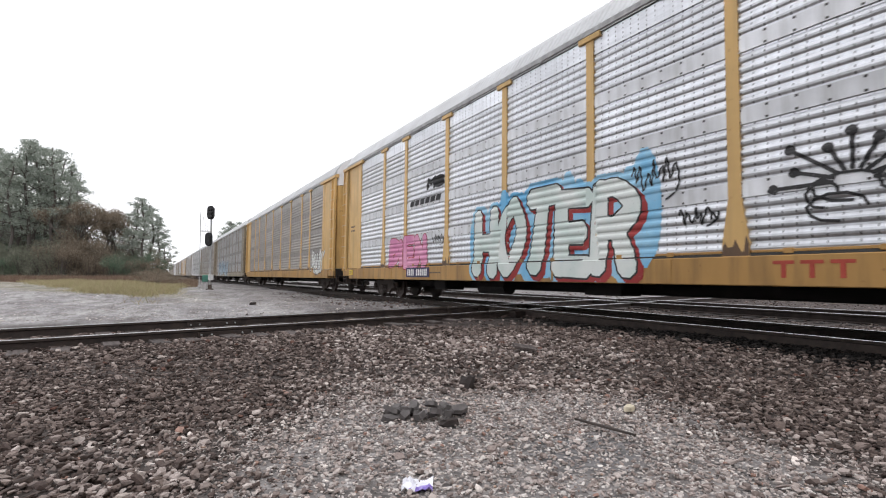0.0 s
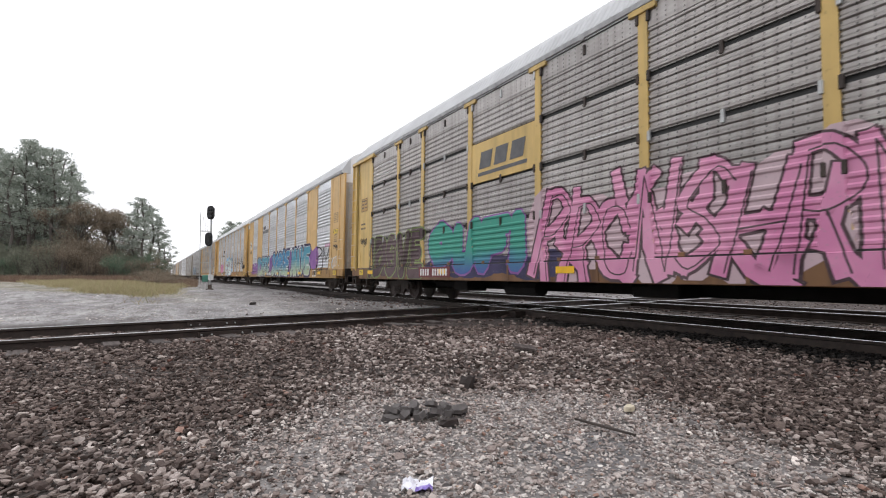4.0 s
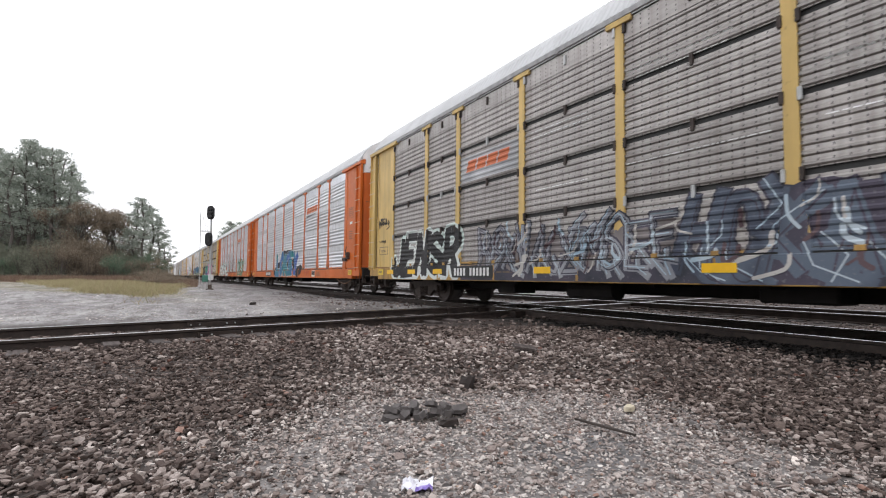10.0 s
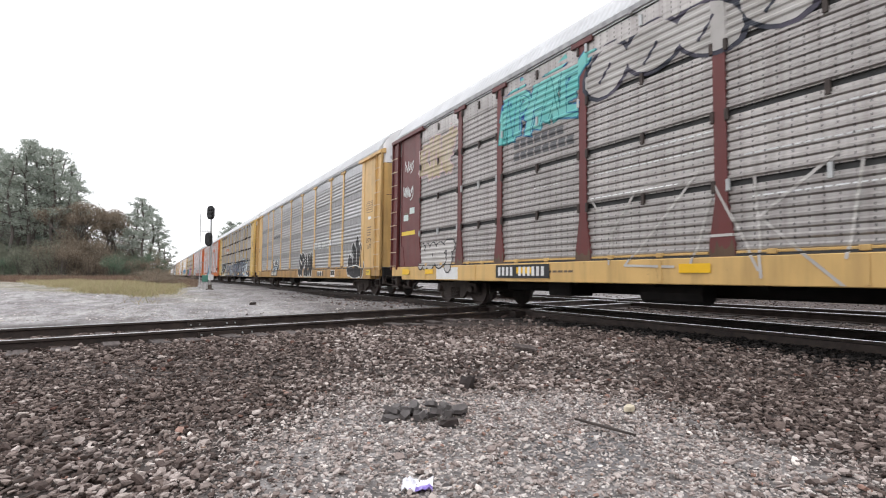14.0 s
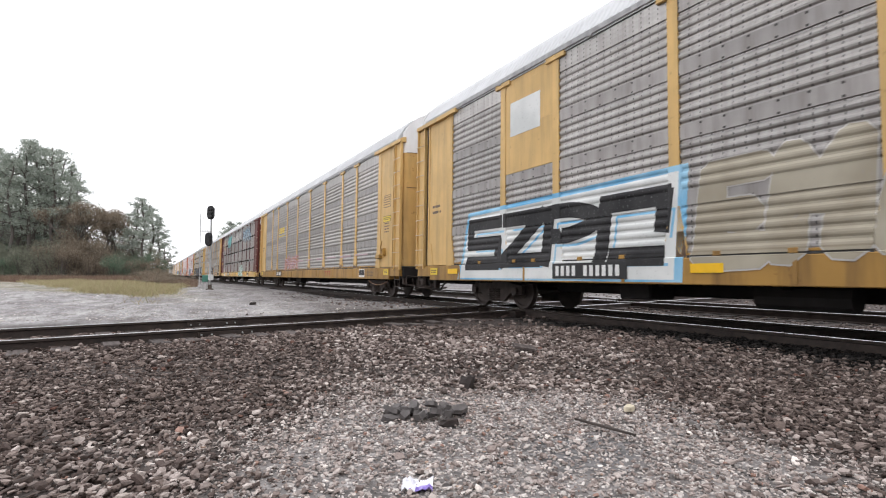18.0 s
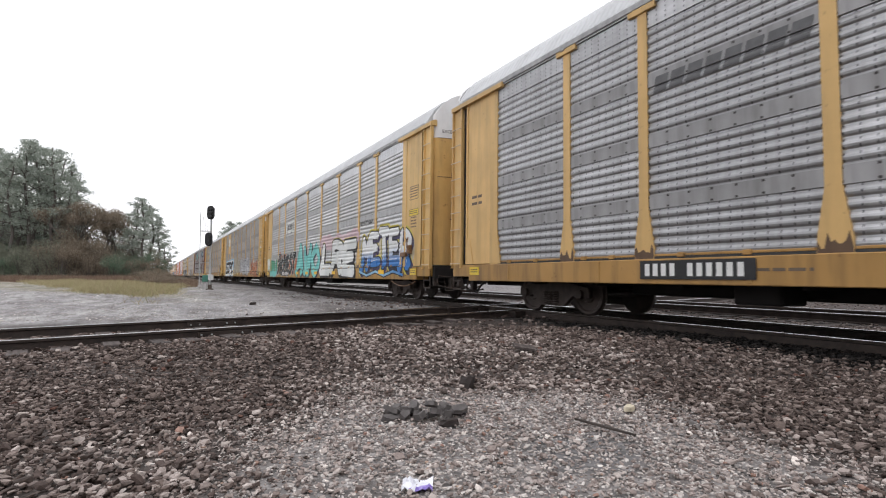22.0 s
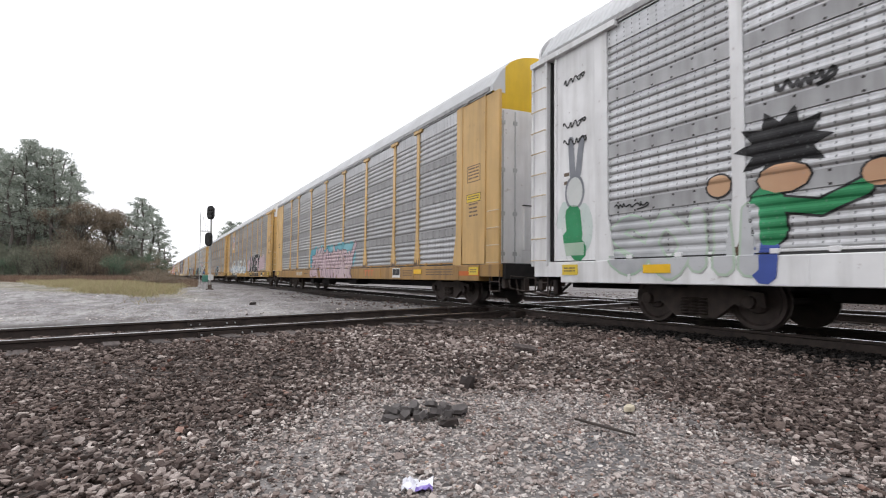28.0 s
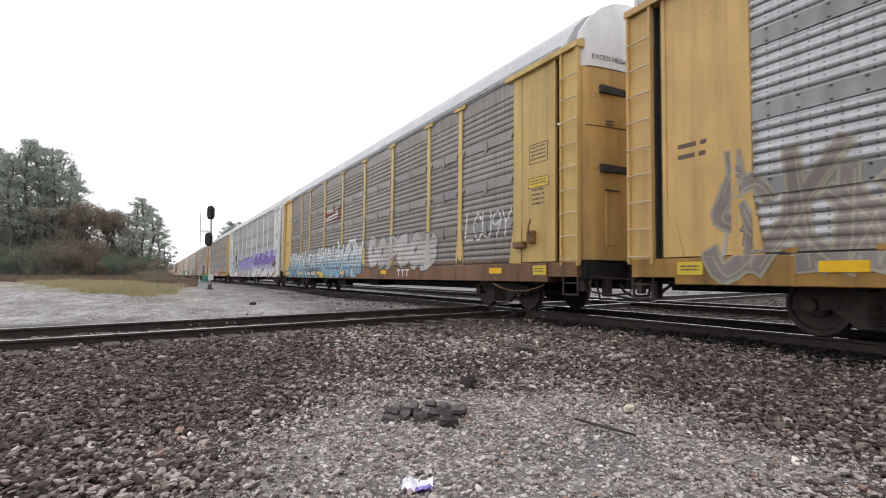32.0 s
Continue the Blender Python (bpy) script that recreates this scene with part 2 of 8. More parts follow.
class Mesh:
    """Collects boxes, tubes and sweeps into one mesh."""

    def __init__(self):
        self.v, self.f = [], []

    def add(self, verts, faces):
        k = len(self.v)
        self.v += [tuple(p) for p in verts]
        self.f += [tuple(i + k for i in f) for f in faces]
        return self

    def box(self, x0, x1, y0, y1, z0, z1, bev=0.0):
        if bev <= 0:
            self.add([(x, y, z) for x in (x0, x1) for y in (y0, y1) for z in (z0, z1)],
                     [(0, 1, 3, 2), (4, 6, 7, 5), (0, 4, 5, 1), (2, 3, 7, 6), (0, 2, 6, 4), (1, 5, 7, 3)])
            return self
        bm = bmesh.new()
        bmesh.ops.create_cube(bm, size=1, matrix=Matrix.LocRotScale(((x0 + x1) / 2, (y0 + y1) / 2, (z0 + z1) / 2), None, (abs(x1 - x0), abs(y1 - y0), abs(z1 - z0))))
        bmesh.ops.bevel(bm, geom=bm.edges[:], offset=bev, segments=1, affect="EDGES")
        bm.verts.index_update()
        self.add([v.co[:] for v in bm.verts], [[v.index for v in f.verts] for f in bm.faces])
        bm.free()
        return self

    def tube(self, pts, r, n=6):
        """A round bar along the points."""
        pts = [Vector(p) for p in pts]
        rings = []
        for i, p in enumerate(pts):
            d = (pts[min(i + 1, len(pts) - 1)] - pts[max(i - 1, 0)]).normalized()
            u = d.cross(Vector((0, 0, 1)) if abs(d.z) < 0.9 else Vector((1, 0, 0))).normalized()
            w = d.cross(u)
            rr = r[i] if isinstance(r, (list, tuple)) else r
            rings.append([p + (u * math.cos(a) + w * math.sin(a)) * rr for a in (2 * math.pi * j / n for j in range(n))])
        faces = [(i * n + j, i * n + (j + 1) % n, (i + 1) * n + (j + 1) % n, (i + 1) * n + j) for i in range(len(pts) - 1) for j in range(n)]
        faces += [tuple(reversed(range(n))), tuple(range((len(pts) - 1) * n, len(pts) * n))]
        return self.add([p for ring in rings for p in ring], faces)

    def sweep(self, prof, a, b, axis=1, closed=True):
        """A closed outline (two coordinates other than axis) drawn out from a to b."""
        n = len(prof)
        place = {0: lambda p, t: (t, p[0], p[1]), 1: lambda p, t: (p[0], t, p[1]), 2: lambda p, t: (p[0], p[1], t)}[axis]
        faces = [(i, (i + 1) % n, n + (i + 1) % n, n + i) for i in range(n if closed else n - 1)]
        if closed:
            faces += [tuple(reversed(range(n))), tuple(range(n, 2 * n))]
        return self.add([place(p, a) for p in prof] + [place(p, b) for p in prof], faces)

    def lathe(self, prof, n=20, axis=0, at=(0, 0, 0)):
        """Turns (place along the axis, radius) pairs about the axis."""
        v = []
        for s, r in prof:
            for j in range(n):
                a = 2 * math.pi * j / n
                c, d = r * math.cos(a), r * math.sin(a)
                v.append(tuple(p + q for p, q in zip(at, ((s, c, d), (c, s, d), (c, d, s))[axis])))
        f = [(i * n + j, i * n + (j + 1) % n, (i + 1) * n + (j + 1) % n, (i + 1) * n + j) for i in range(len(prof) - 1) for j in range(n)]
        f += [tuple(reversed(range(n))), tuple(range((len(prof) - 1) * n, len(prof) * n))]
        return self.add(v, f)

    def data(self, name, mat=None, smooth=False):
        return mesh_of(name, self.v, self.f, mat, smooth)


def thing(name, label, category, m=None, group="", kind=""):
    ob = new(name)
    ob.empty_display_size = 0.2
    if m is not None:
        ob.matrix_basis = m
    return tagged(ob, label, category, group, kind)


# ---------------------------------------------------------------- ground and ballast
GROUND_Z = -0.20


def land_height(x, y):
    """The lie of the land: ballast at the tracks, a gravel lot and a verge beyond, all within a hand's height."""
    z = GROUND_Z
    z += 0.03 * noise.noise(Vector((x * 0.35, y * 0.35, 1.0)))
    if y > 14:
        z += 0.10 * noise.noise(Vector((x * 0.08, y * 0.08, 4.0)))
        if x < 2:
            z += max(0.0, min(1.0, (y - 22) / 12)) * max(0.0, min(1.0, (2 - x) / 4)) * (0.16 + 0.22 * noise.noise(Vector((x * 0.30, y * 0.16, 8.0))))
    return z


def ground_material():
    m = Nodes("gravelly_ground", 0.9, 0.0, 0.25)
    p = m.world_place()
    x, y, z = m.split(p)
    big = m.noise(0.35, 4, p)
    stones = m.voronoi(24.0, p, "Color")
    stone_tone = m.math("ADD", m.math("MULTIPLY", m.split(stones)[0], 0.8), 0.55)
    gravel = m.ramp(m.noise(1.1, 5, p), [(0.3, (0.050, 0.040, 0.036)), (0.7, (0.105, 0.088, 0.081))])
    dark = m.ramp(m.noise(2.0, 5, p), [(0.3, (0.040, 0.031, 0.028)), (0.7, (0.10, 0.080, 0.073))])
    lot = m.ramp(m.noise(0.5, 6, m.scaled(p, 1.0, 0.45, 1.0)), [(0.3, (0.22, 0.21, 0.212)), (0.48, (0.34, 0.327, 0.33)), (0.7, (0.50, 0.487, 0.48))])
    lot = m.mix(m.math("MULTIPLY", m.ramp(m.noise(2.6, 6, m.scaled(p, 1.0, 0.35, 1.0)), [(0.46, 0.0), (0.62, 1.0)]), 0.7), lot, (0.17, 0.155, 0.15))
    grass = m.ramp(m.noise(0.9, 7, p), [(0.3, (0.12, 0.125, 0.045)), (0.5, (0.25, 0.225, 0.10)), (0.7, (0.34, 0.27, 0.19))])
    wild = m.ramp(m.noise(0.4, 6, p), [(0.3, (0.11, 0.075, 0.05)), (0.7, (0.20, 0.14, 0.10))])
    # how far the ground lies from the two tracks
    edge = m.math("ADD", y, m.math("MULTIPLY", m.math("SUBTRACT", big, 0.5), m.math("ADD", 1.0, m.math("MULTIPLY", y, 0.35))))
    near_track = m.ramp(m.math("MULTIPLY", m.math("ABSOLUTE", m.math("SUBTRACT", edge, 9.3)), 0.25), [(0.45, 1.0), (0.85, 0.0)])
    c = m.mix(near_track, gravel, dark)
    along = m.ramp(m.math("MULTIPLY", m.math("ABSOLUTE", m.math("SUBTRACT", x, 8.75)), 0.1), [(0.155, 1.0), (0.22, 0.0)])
    # near-black put into the ground colour for the shade under the train
    under_train_shade = m.ramp(m.noise(2.0, 5, p), [(0.3, (0.007, 0.006, 0.005)), (0.7, (0.020, 0.017, 0.015))])
    c = m.mix(along, c, under_train_shade)
    c = m.mix(m.ramp(m.math("MULTIPLY", edge, 0.05), [(0.60, 0.0), (0.72, 1.0)]), c, m.mix(m.ramp(m.math("MULTIPLY", x, 0.1), [(0.25, 0.0), (0.55, 1.0)]), lot, m.mix(0.6, gravel, lot)))
    sway = m.math("MULTIPLY", m.math("SUBTRACT", m.noise(0.22, 5, p), 0.5), 9.0)
    x = m.math("ADD", x, sway)
    verge = m.math("MULTIPLY", m.ramp(m.math("MULTIPLY", m.math("ADD", edge, m.math("MULTIPLY", x, 1.6)), 0.02), [(0.47, 0.0), (0.58, 1.0)]),
                   m.ramp(m.math("MULTIPLY", m.math("ADD", x, 20.0), 0.04), [(0.80, 1.0), (0.93, 0.0)]))
    patchy = m.ramp(m.noise(0.7, 6, p), [(0.35, 0.25), (0.6, 1.0)])
    c = m.mix(m.math("MULTIPLY", m.math("MULTIPLY", verge, patchy), 0.6), c, grass)
    c = m.mix(m.math("MULTIPLY", m.ramp(m.math("MULTIPLY", edge, 0.01), [(0.72, 0.0), (0.80, 1.0)]), m.ramp(m.math("MULTIPLY", m.math("ADD", x, 20.0), 0.04), [(0.86, 1.0), (0.95, 0.0)])), c, wild)
    px, py, pz = m.split(p)
    far_off = m.math("ADD", m.math("POWER", m.math("MULTIPLY", m.math("SUBTRACT", px, 2.25), 2.2), 2.0), m.math("POWER", m.math("MULTIPLY", m.math("SUBTRACT", py, 2.28), 2.6), 2.0))
    trodden = m.math("ADD", m.math("POWER", m.math("MULTIPLY", m.math("SUBTRACT", px, 1.95), 0.55), 2.0), m.math("POWER", m.math("MULTIPLY", m.math("SUBTRACT", py, 2.4), 0.58), 2.0))
    trodden = m.math("ADD", trodden, m.math("MULTIPLY", m.math("SUBTRACT", m.noise(1.4, 5, p), 0.5), 1.2))
    dust = m.ramp(m.noise(5.0, 6, p), [(0.35, (0.15, 0.137, 0.132)), (0.65, (0.28, 0.262, 0.256))])
    c = m.mix(m.ramp(trodden, [(0.55, 1.0), (1.3, 0.0)]), c, dust)
    c = m.mix(m.ramp(far_off, [(0.3, 0.7), (1.0, 0.0)]), c, (0.13, 0.128, 0.132))
    c = m.mix(1.0, c, stone_tone, "MULTIPLY")
    m.colour(c)
    m.bump(m.voronoi(24.0, p), 0.03, 0.8)
    return m.mat


def build_ground():
    xs = np.unique(np.concatenate([np.linspace(-900, -40, 12), np.linspace(-40, -6, 24), np.linspace(-6, 16, 67), np.linspace(16, 60, 14), np.linspace(60, 900, 10)]))
    ys = np.unique(np.concatenate([np.linspace(-300, -12, 8), np.linspace(-12, 16, 85), np.linspace(16, 130, 70), np.linspace(130, 2500, 14)]))
    v = [(x, y, land_height(x, y)) for y in ys for x in xs]
    w = len(xs)
    f = [(j * w + i, j * w + i + 1, (j + 1) * w + i + 1, (j + 1) * w + i) for j in range(len(ys) - 1) for i in range(w - 1)]
    tagged(new("ground", mesh_of("ground", v, f, ground_material(), True)), "grey gravel and dirt ground beside the tracks", "ground", kind="structure")


def stone_material(name, stops, rough=0.85):
    m = Nodes(name, rough, 0.0, 0.3)
    c = m.ramp(m.island_random(), stops, "CONSTANT")
    grain = m.ramp(m.noise(60.0, 4), [(0.3, 0.75), (0.7, 1.2)])
    m.colour(m.mix(1.0, c, grain, "MULTIPLY"))
    m.bump(m.noise(90.0, 3), 0.004, 0.5)
    return m.mat


DARK_STONES = stone_material("ballast_stone", [(0.0, (0.055, 0.040, 0.034)), (0.2, (0.094, 0.069, 0.061)), (0.45, (0.148, 0.113, 0.099)), (0.7, (0.215, 0.169, 0.151)),
                                              (0.88, (0.304, 0.249, 0.225)), (0.955, (0.125, 0.065, 0.050)), (0.965, (0.429, 0.366, 0.333))])
MID_STONES = stone_material("grey_ballast_stone", [(0.0, (0.187, 0.149, 0.135)), (0.2, (0.278, 0.228, 0.208)), (0.45, (0.380, 0.321, 0.296)), (0.7, (0.496, 0.430, 0.399)),
                                                 (0.9, (0.631, 0.562, 0.524)), (0.965, (0.322, 0.201, 0.162)), (0.982, (0.773, 0.696, 0.647))])
PALE_STONES = stone_material("pale_gravel_stone", [(0.0, (0.284, 0.247, 0.231)), (0.2, (0.397, 0.354, 0.333)), (0.5, (0.503, 0.459, 0.434)), (0.8, (0.621, 0.576, 0.549)),
                                                  (0.95, (0.767, 0.714, 0.682)), (0.985, (0.409, 0.286, 0.221))])
# ballast coloured almost black, the train's shade painted into the stone
SHADE_STONES = stone_material("shade_black_ballast_stone", [(0.0, (0.006, 0.005, 0.005)), (0.4, (0.012, 0.010, 0.009)), (0.75, (0.024, 0.020, 0.018)), (0.95, (0.06, 0.05, 0.045))])


def scatter(name, label, pts, sizes, mat, seed, sharp=0.42, category="gravel"):
    """One object of loose broken stones at the given places."""
    rng = np.random.default_rng(seed)
    bm = bmesh.new()
    bmesh.ops.create_icosphere(bm, subdivisions=1, radius=1.0)
    bm.verts.index_update()
    base = np.array([v.co[:] for v in bm.verts])
    tri = np.array([[v.index for v in f.verts] for f in bm.faces])
    bm.free()
    n, k = len(pts), len(base)
    shape = base[None] * (1 + rng.uniform(-sharp, sharp, (n, k, 1)))
    shape += rng.uniform(-0.5, 0.5, (n, 1, 1)) * np.roll(shape, 1, 2)
    shape = np.clip(shape, -rng.uniform(0.35, 0.95, (n, 1, 3)), rng.uniform(0.35, 0.95, (n, 1, 3)))
    shape *= np.stack([rng.uniform(0.6, 1.35, n), rng.uniform(0.6, 1.35, n), rng.uniform(0.35, 0.75, n)], 1)[:, None]
    a, b = rng.uniform(0, 6.283, n), rng.normal(0, 0.35, n)
    ca, sa, cb, sb = np.cos(a), np.sin(a), np.cos(b), np.sin(b)
    x, y, z = shape[..., 0], shape[..., 1], shape[..., 2]
    y, z = y * cb[:, None] - z * sb[:, None], y * sb[:, None] + z * cb[:, None]
    x, y = x * ca[:, None] - y * sa[:, None], x * sa[:, None] + y * ca[:, None]
    v = np.stack([x, y, z], -1) * (sizes / 2)[:, None, None] + pts[:, None]
    f = tri[None] + (np.arange(n) * k)[:, None, None]
    me = bpy.data.meshes.new(name)
    v, f = v.reshape(-1, 3), f.reshape(-1, 3)
    me.vertices.add(len(v))
    me.vertices.foreach_set("co", v.ravel())
    me.loops.add(f.size)
    me.loops.foreach_set("vertex_index", f.ravel())
    me.polygons.add(len(f))
    me.polygons.foreach_set("loop_start", np.arange(0, f.size, 3))
    me.materials.append(mat)
    me.update(calc_edges=True)
    me.shade_flat()
    return tagged(new(name, me), label, category, kind="stuff")


def fan(n, d0, d1, seed, half=0.98, power=1.0):
    """Places on the ground, spread over the stretch that opens from the lookout."""
    rng = np.random.default_rng(seed)
    d = (d0 ** (2 * power) + rng.random(n) * (d1 ** (2 * power) - d0 ** (2 * power))) ** (0.5 / power)
    s = rng.uniform(-half, half, n)
    x = d * WAY.x + d * s * WAY.y
    y = d * WAY.y - d * s * WAY.x
    return np.stack([x, y], 1)


SECOND_SLOPE = 0.154


def second_track_y(x, off=0.0):
    """The crossing track's line; off: metres to its far side."""
    return 9.48 + SECOND_SLOPE * x + off


def worn_patch(x, y):
    """Below 1 where feet have worn the stones to fine gravel."""
    return np.hypot((x - 1.95) / 1.7, (y - 2.35) / 1.6) + 0.14 * np.sin(x * 3.1) + 0.12 * np.cos(y * 4.3 + x) + 0.42 * np.clip(x - 2.5, 0, 3)


def build_ballast():
    rng = np.random.default_rng(5)
    p = np.concatenate([fan(28000, 1.7, 5.0, 1), fan(36000, 4.8, 10.0, 2, 0.98, 0.9), fan(9000, 9.5, 30.0, 3, 0.9, 0.5)])
    x, y = p[:, 0], p[:, 1]
    d = x * WAY.x + y * WAY.y
    side = x * WAY.y - y * WAY.x
    lot = (y > second_track_y(x, 2.1)) & (x < 5.2 + 0.03 * (y - 12))
    worn = worn_patch(x, y)
    keep = ~lot & ~((worn < 1.0) & (rng.random(len(p)) < 0.30))
    # ties of the crossing track stay mostly bare
    slot = np.abs((x + 22 + (y - second_track_y(x, 0.4)) * SECOND_SLOPE) / 0.52 % 1.0 - 0.0)
    on_tie = (np.minimum(slot, 1 - slot) * 0.52 < 0.125) & (np.abs(y - second_track_y(x, 0.4)) < 1.36)
    keep &= ~(on_tie & (rng.random(len(p)) < 0.96))
    stain = np.hypot((x - 2.25) / 0.42, (y - 2.28) / 0.34) < 1
    keep &= ~(stain & (rng.random(len(p)) < 0.45))
    p, d, worn = p[keep], d[keep], worn[keep]
    size = rng.lognormal(math.log(0.034), 0.40, len(p)) * np.clip(d / 5.0, 1.0, 1.7) * np.where(worn > 1.25, 1.22, 0.78)
    size = np.minimum(size, 0.075 * np.clip(d / 5.0, 1.0, 1.7))
    mound = 0.02 * np.clip(1.2 - np.abs(p[:, 1] - second_track_y(p[:, 0])) / 2.2, 0, 0.7) + 0.02 * np.clip(1.2 - np.abs(p[:, 0] - 8.7) / 2.4, 0, 0.7)
    h = np.array([land_height(a, b) for a, b in p]) + rng.uniform(-0.006, 0.024, len(p)) * np.where(worn > 1.25, 1.6, 1.0) + mound
    # stones below the train get the shade-black colour
    in_train_shade = (np.abs(p[:, 0] - 8.75 + rng.uniform(-0.35, 0.35, len(p))) < 1.7) & (p[:, 1] < 9)
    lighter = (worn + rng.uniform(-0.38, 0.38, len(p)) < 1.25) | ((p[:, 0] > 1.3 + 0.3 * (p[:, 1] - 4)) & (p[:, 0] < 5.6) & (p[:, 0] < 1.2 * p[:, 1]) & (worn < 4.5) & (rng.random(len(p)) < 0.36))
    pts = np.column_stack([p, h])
    dark = ~lighter & ~in_train_shade
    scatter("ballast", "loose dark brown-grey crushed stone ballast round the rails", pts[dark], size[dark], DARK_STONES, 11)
    scatter("train_shade_ballast", "crushed stone between the rails, coloured black for the shade under the train", pts[~lighter & in_train_shade], size[~lighter & in_train_shade], SHADE_STONES, 15)
    scatter("grey_ballast", "loose grey crushed stone round the worn gravel", pts[lighter], size[lighter], MID_STONES, 14)
    q = fan(46000, 1.6, 5.2, 7)
    worn = worn_patch(q[:, 0], q[:, 1])
    q = q[(worn + rng.uniform(-0.35, 0.35, len(q)) < 1.12) & ~((np.hypot((q[:, 0] - 2.25) / 0.42, (q[:, 1] - 2.28) / 0.34) < 1) & (rng.random(len(q)) < 0.35))]
    h = np.array([land_height(a, b) for a, b in q]) + rng.uniform(-0.004, 0.008, len(q))
    scatter("fine_gravel", "pale grey fine gravel worn between the ballast", np.column_stack([q, h]), np.minimum(0.05, rng.lognormal(math.log(0.021), 0.42, len(q))), PALE_STONES, 12)
    # the ground round the lookout, outside its view
    ang, rad = rng.uniform(0, 6.283, 12000), 6.5 * np.sqrt(rng.random(12000))
    q = np.stack([rad * np.cos(ang), rad * np.sin(ang)], 1)
    ahead, aside = q @ np.array([WAY.x, WAY.y]), np.abs(q @ np.array([WAY.y, -WAY.x]))
    q = q[(ahead < 1.65) | (aside > 0.98 * ahead)]
    h = np.array([land_height(a, b) for a, b in q]) + rng.uniform(-0.004, 0.015, len(q))
    scatter("trodden_ballast", "grey-brown crushed stone scattered on trodden dirt", np.column_stack([q, h]), rng.lognormal(math.log(0.045), 0.3, len(q)), DARK_STONES, 16)
    q = fan(9000, 11.5, 30.0, 9, 0.95, 0.4)
    x, y = q[:, 0], q[:, 1]
    q = q[(y > second_track_y(x, 2.0)) & (x < 5.4)]
    h = np.array([land_height(a, b) for a, b in q])
    scatter("lot_gravel", "scattered grey stones on the gravel lot", np.column_stack([q, h]), rng.lognormal(math.log(0.045), 0.4, len(q)), PALE_STONES, 13)


build_ground()
build_ballast()


# ---------------------------------------------------------------- tracks
def rail_materials():
    m = Nodes("rusty_rail_steel", 0.7, 0.15)
    c = m.ramp(m.noise(5.0, 6), [(0.3, (0.022, 0.016, 0.014)), (0.7, (0.055, 0.039, 0.033))])
    m.colour(m.mix(m.ramp(m.noise(30.0, 3), [(0.55, 0.0), (0.7, 0.4)]), c, (0.08, 0.052, 0.04)))
    m.bump(m.noise(40.0, 4), 0.003, 0.4)
    t = Nodes("polished_rail_head", 0.22, 1.0)
    t.colour(t.ramp(t.noise(3.0, 5, t.scaled(t.co, 30, 1, 30)), [(0.3, (0.42, 0.42, 0.43)), (0.7, (0.62, 0.62, 0.63))]))
    t.rough(t.noise(2.0, 4), 0.14, 0.34)
    w = Nodes("weathered_tie_wood", 0.9)
    grain = w.noise(1.0, 6, w.scaled(w.co, 1.2, 26.0, 26.0))
    c = w.ramp(grain, [(0.3, (0.045, 0.035, 0.032)), (0.55, (0.095, 0.078, 0.073)), (0.75, (0.16, 0.135, 0.13))])
    vary = w.ramp(w.object_random(), [(0.0, 0.7), (1.0, 1.2)])
    w.colour(w.mix(1.0, c, vary, "MULTIPLY"))
    w.bump(grain, 0.015, 0.7)
    # tie wood blackened in its colour for the shade below the cars
    d = Nodes("shade_black_tie_wood", 0.9)
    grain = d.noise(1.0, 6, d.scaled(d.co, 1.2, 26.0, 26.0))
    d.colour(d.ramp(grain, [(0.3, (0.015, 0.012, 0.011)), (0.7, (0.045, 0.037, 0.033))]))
    d.bump(grain, 0.015, 0.7)
    return m.mat, t.mat, w.mat, d.mat


RAIL, POLISH, WOOD, SHADE_BLACK_WOOD = rail_materials()
RAIL_SECTION = [(-0.075, -0.185), (0.075, -0.185), (0.075, -0.172), (0.012, -0.155), (0.010, -0.052), (0.036, -0.038), (0.037, -0.010), (0.028, -0.001),
                (-0.028, -0.001), (-0.037, -0.010), (-0.036, -0.038), (-0.010, -0.052), (-0.012, -0.155), (-0.075, -0.172)]


def rail(parent, at, turn, length, name="rail", z=0.0):
    """One rail along local y, lying at the pose's place."""
    body = Mesh().sweep(RAIL_SECTION, 0, length).data("rail", RAIL)
    ob = use(name, body, parent, m=pose(at[0], at[1], z, 0, 0, turn))
    top = Mesh().sweep([(-0.030, -0.002), (0.030, -0.002), (0.026, 0.0015), (-0.026, 0.0015)], 0, length).data("running_surface", POLISH)
    use("running_surface", top, ob, label="polished steel running surface")
    return ob


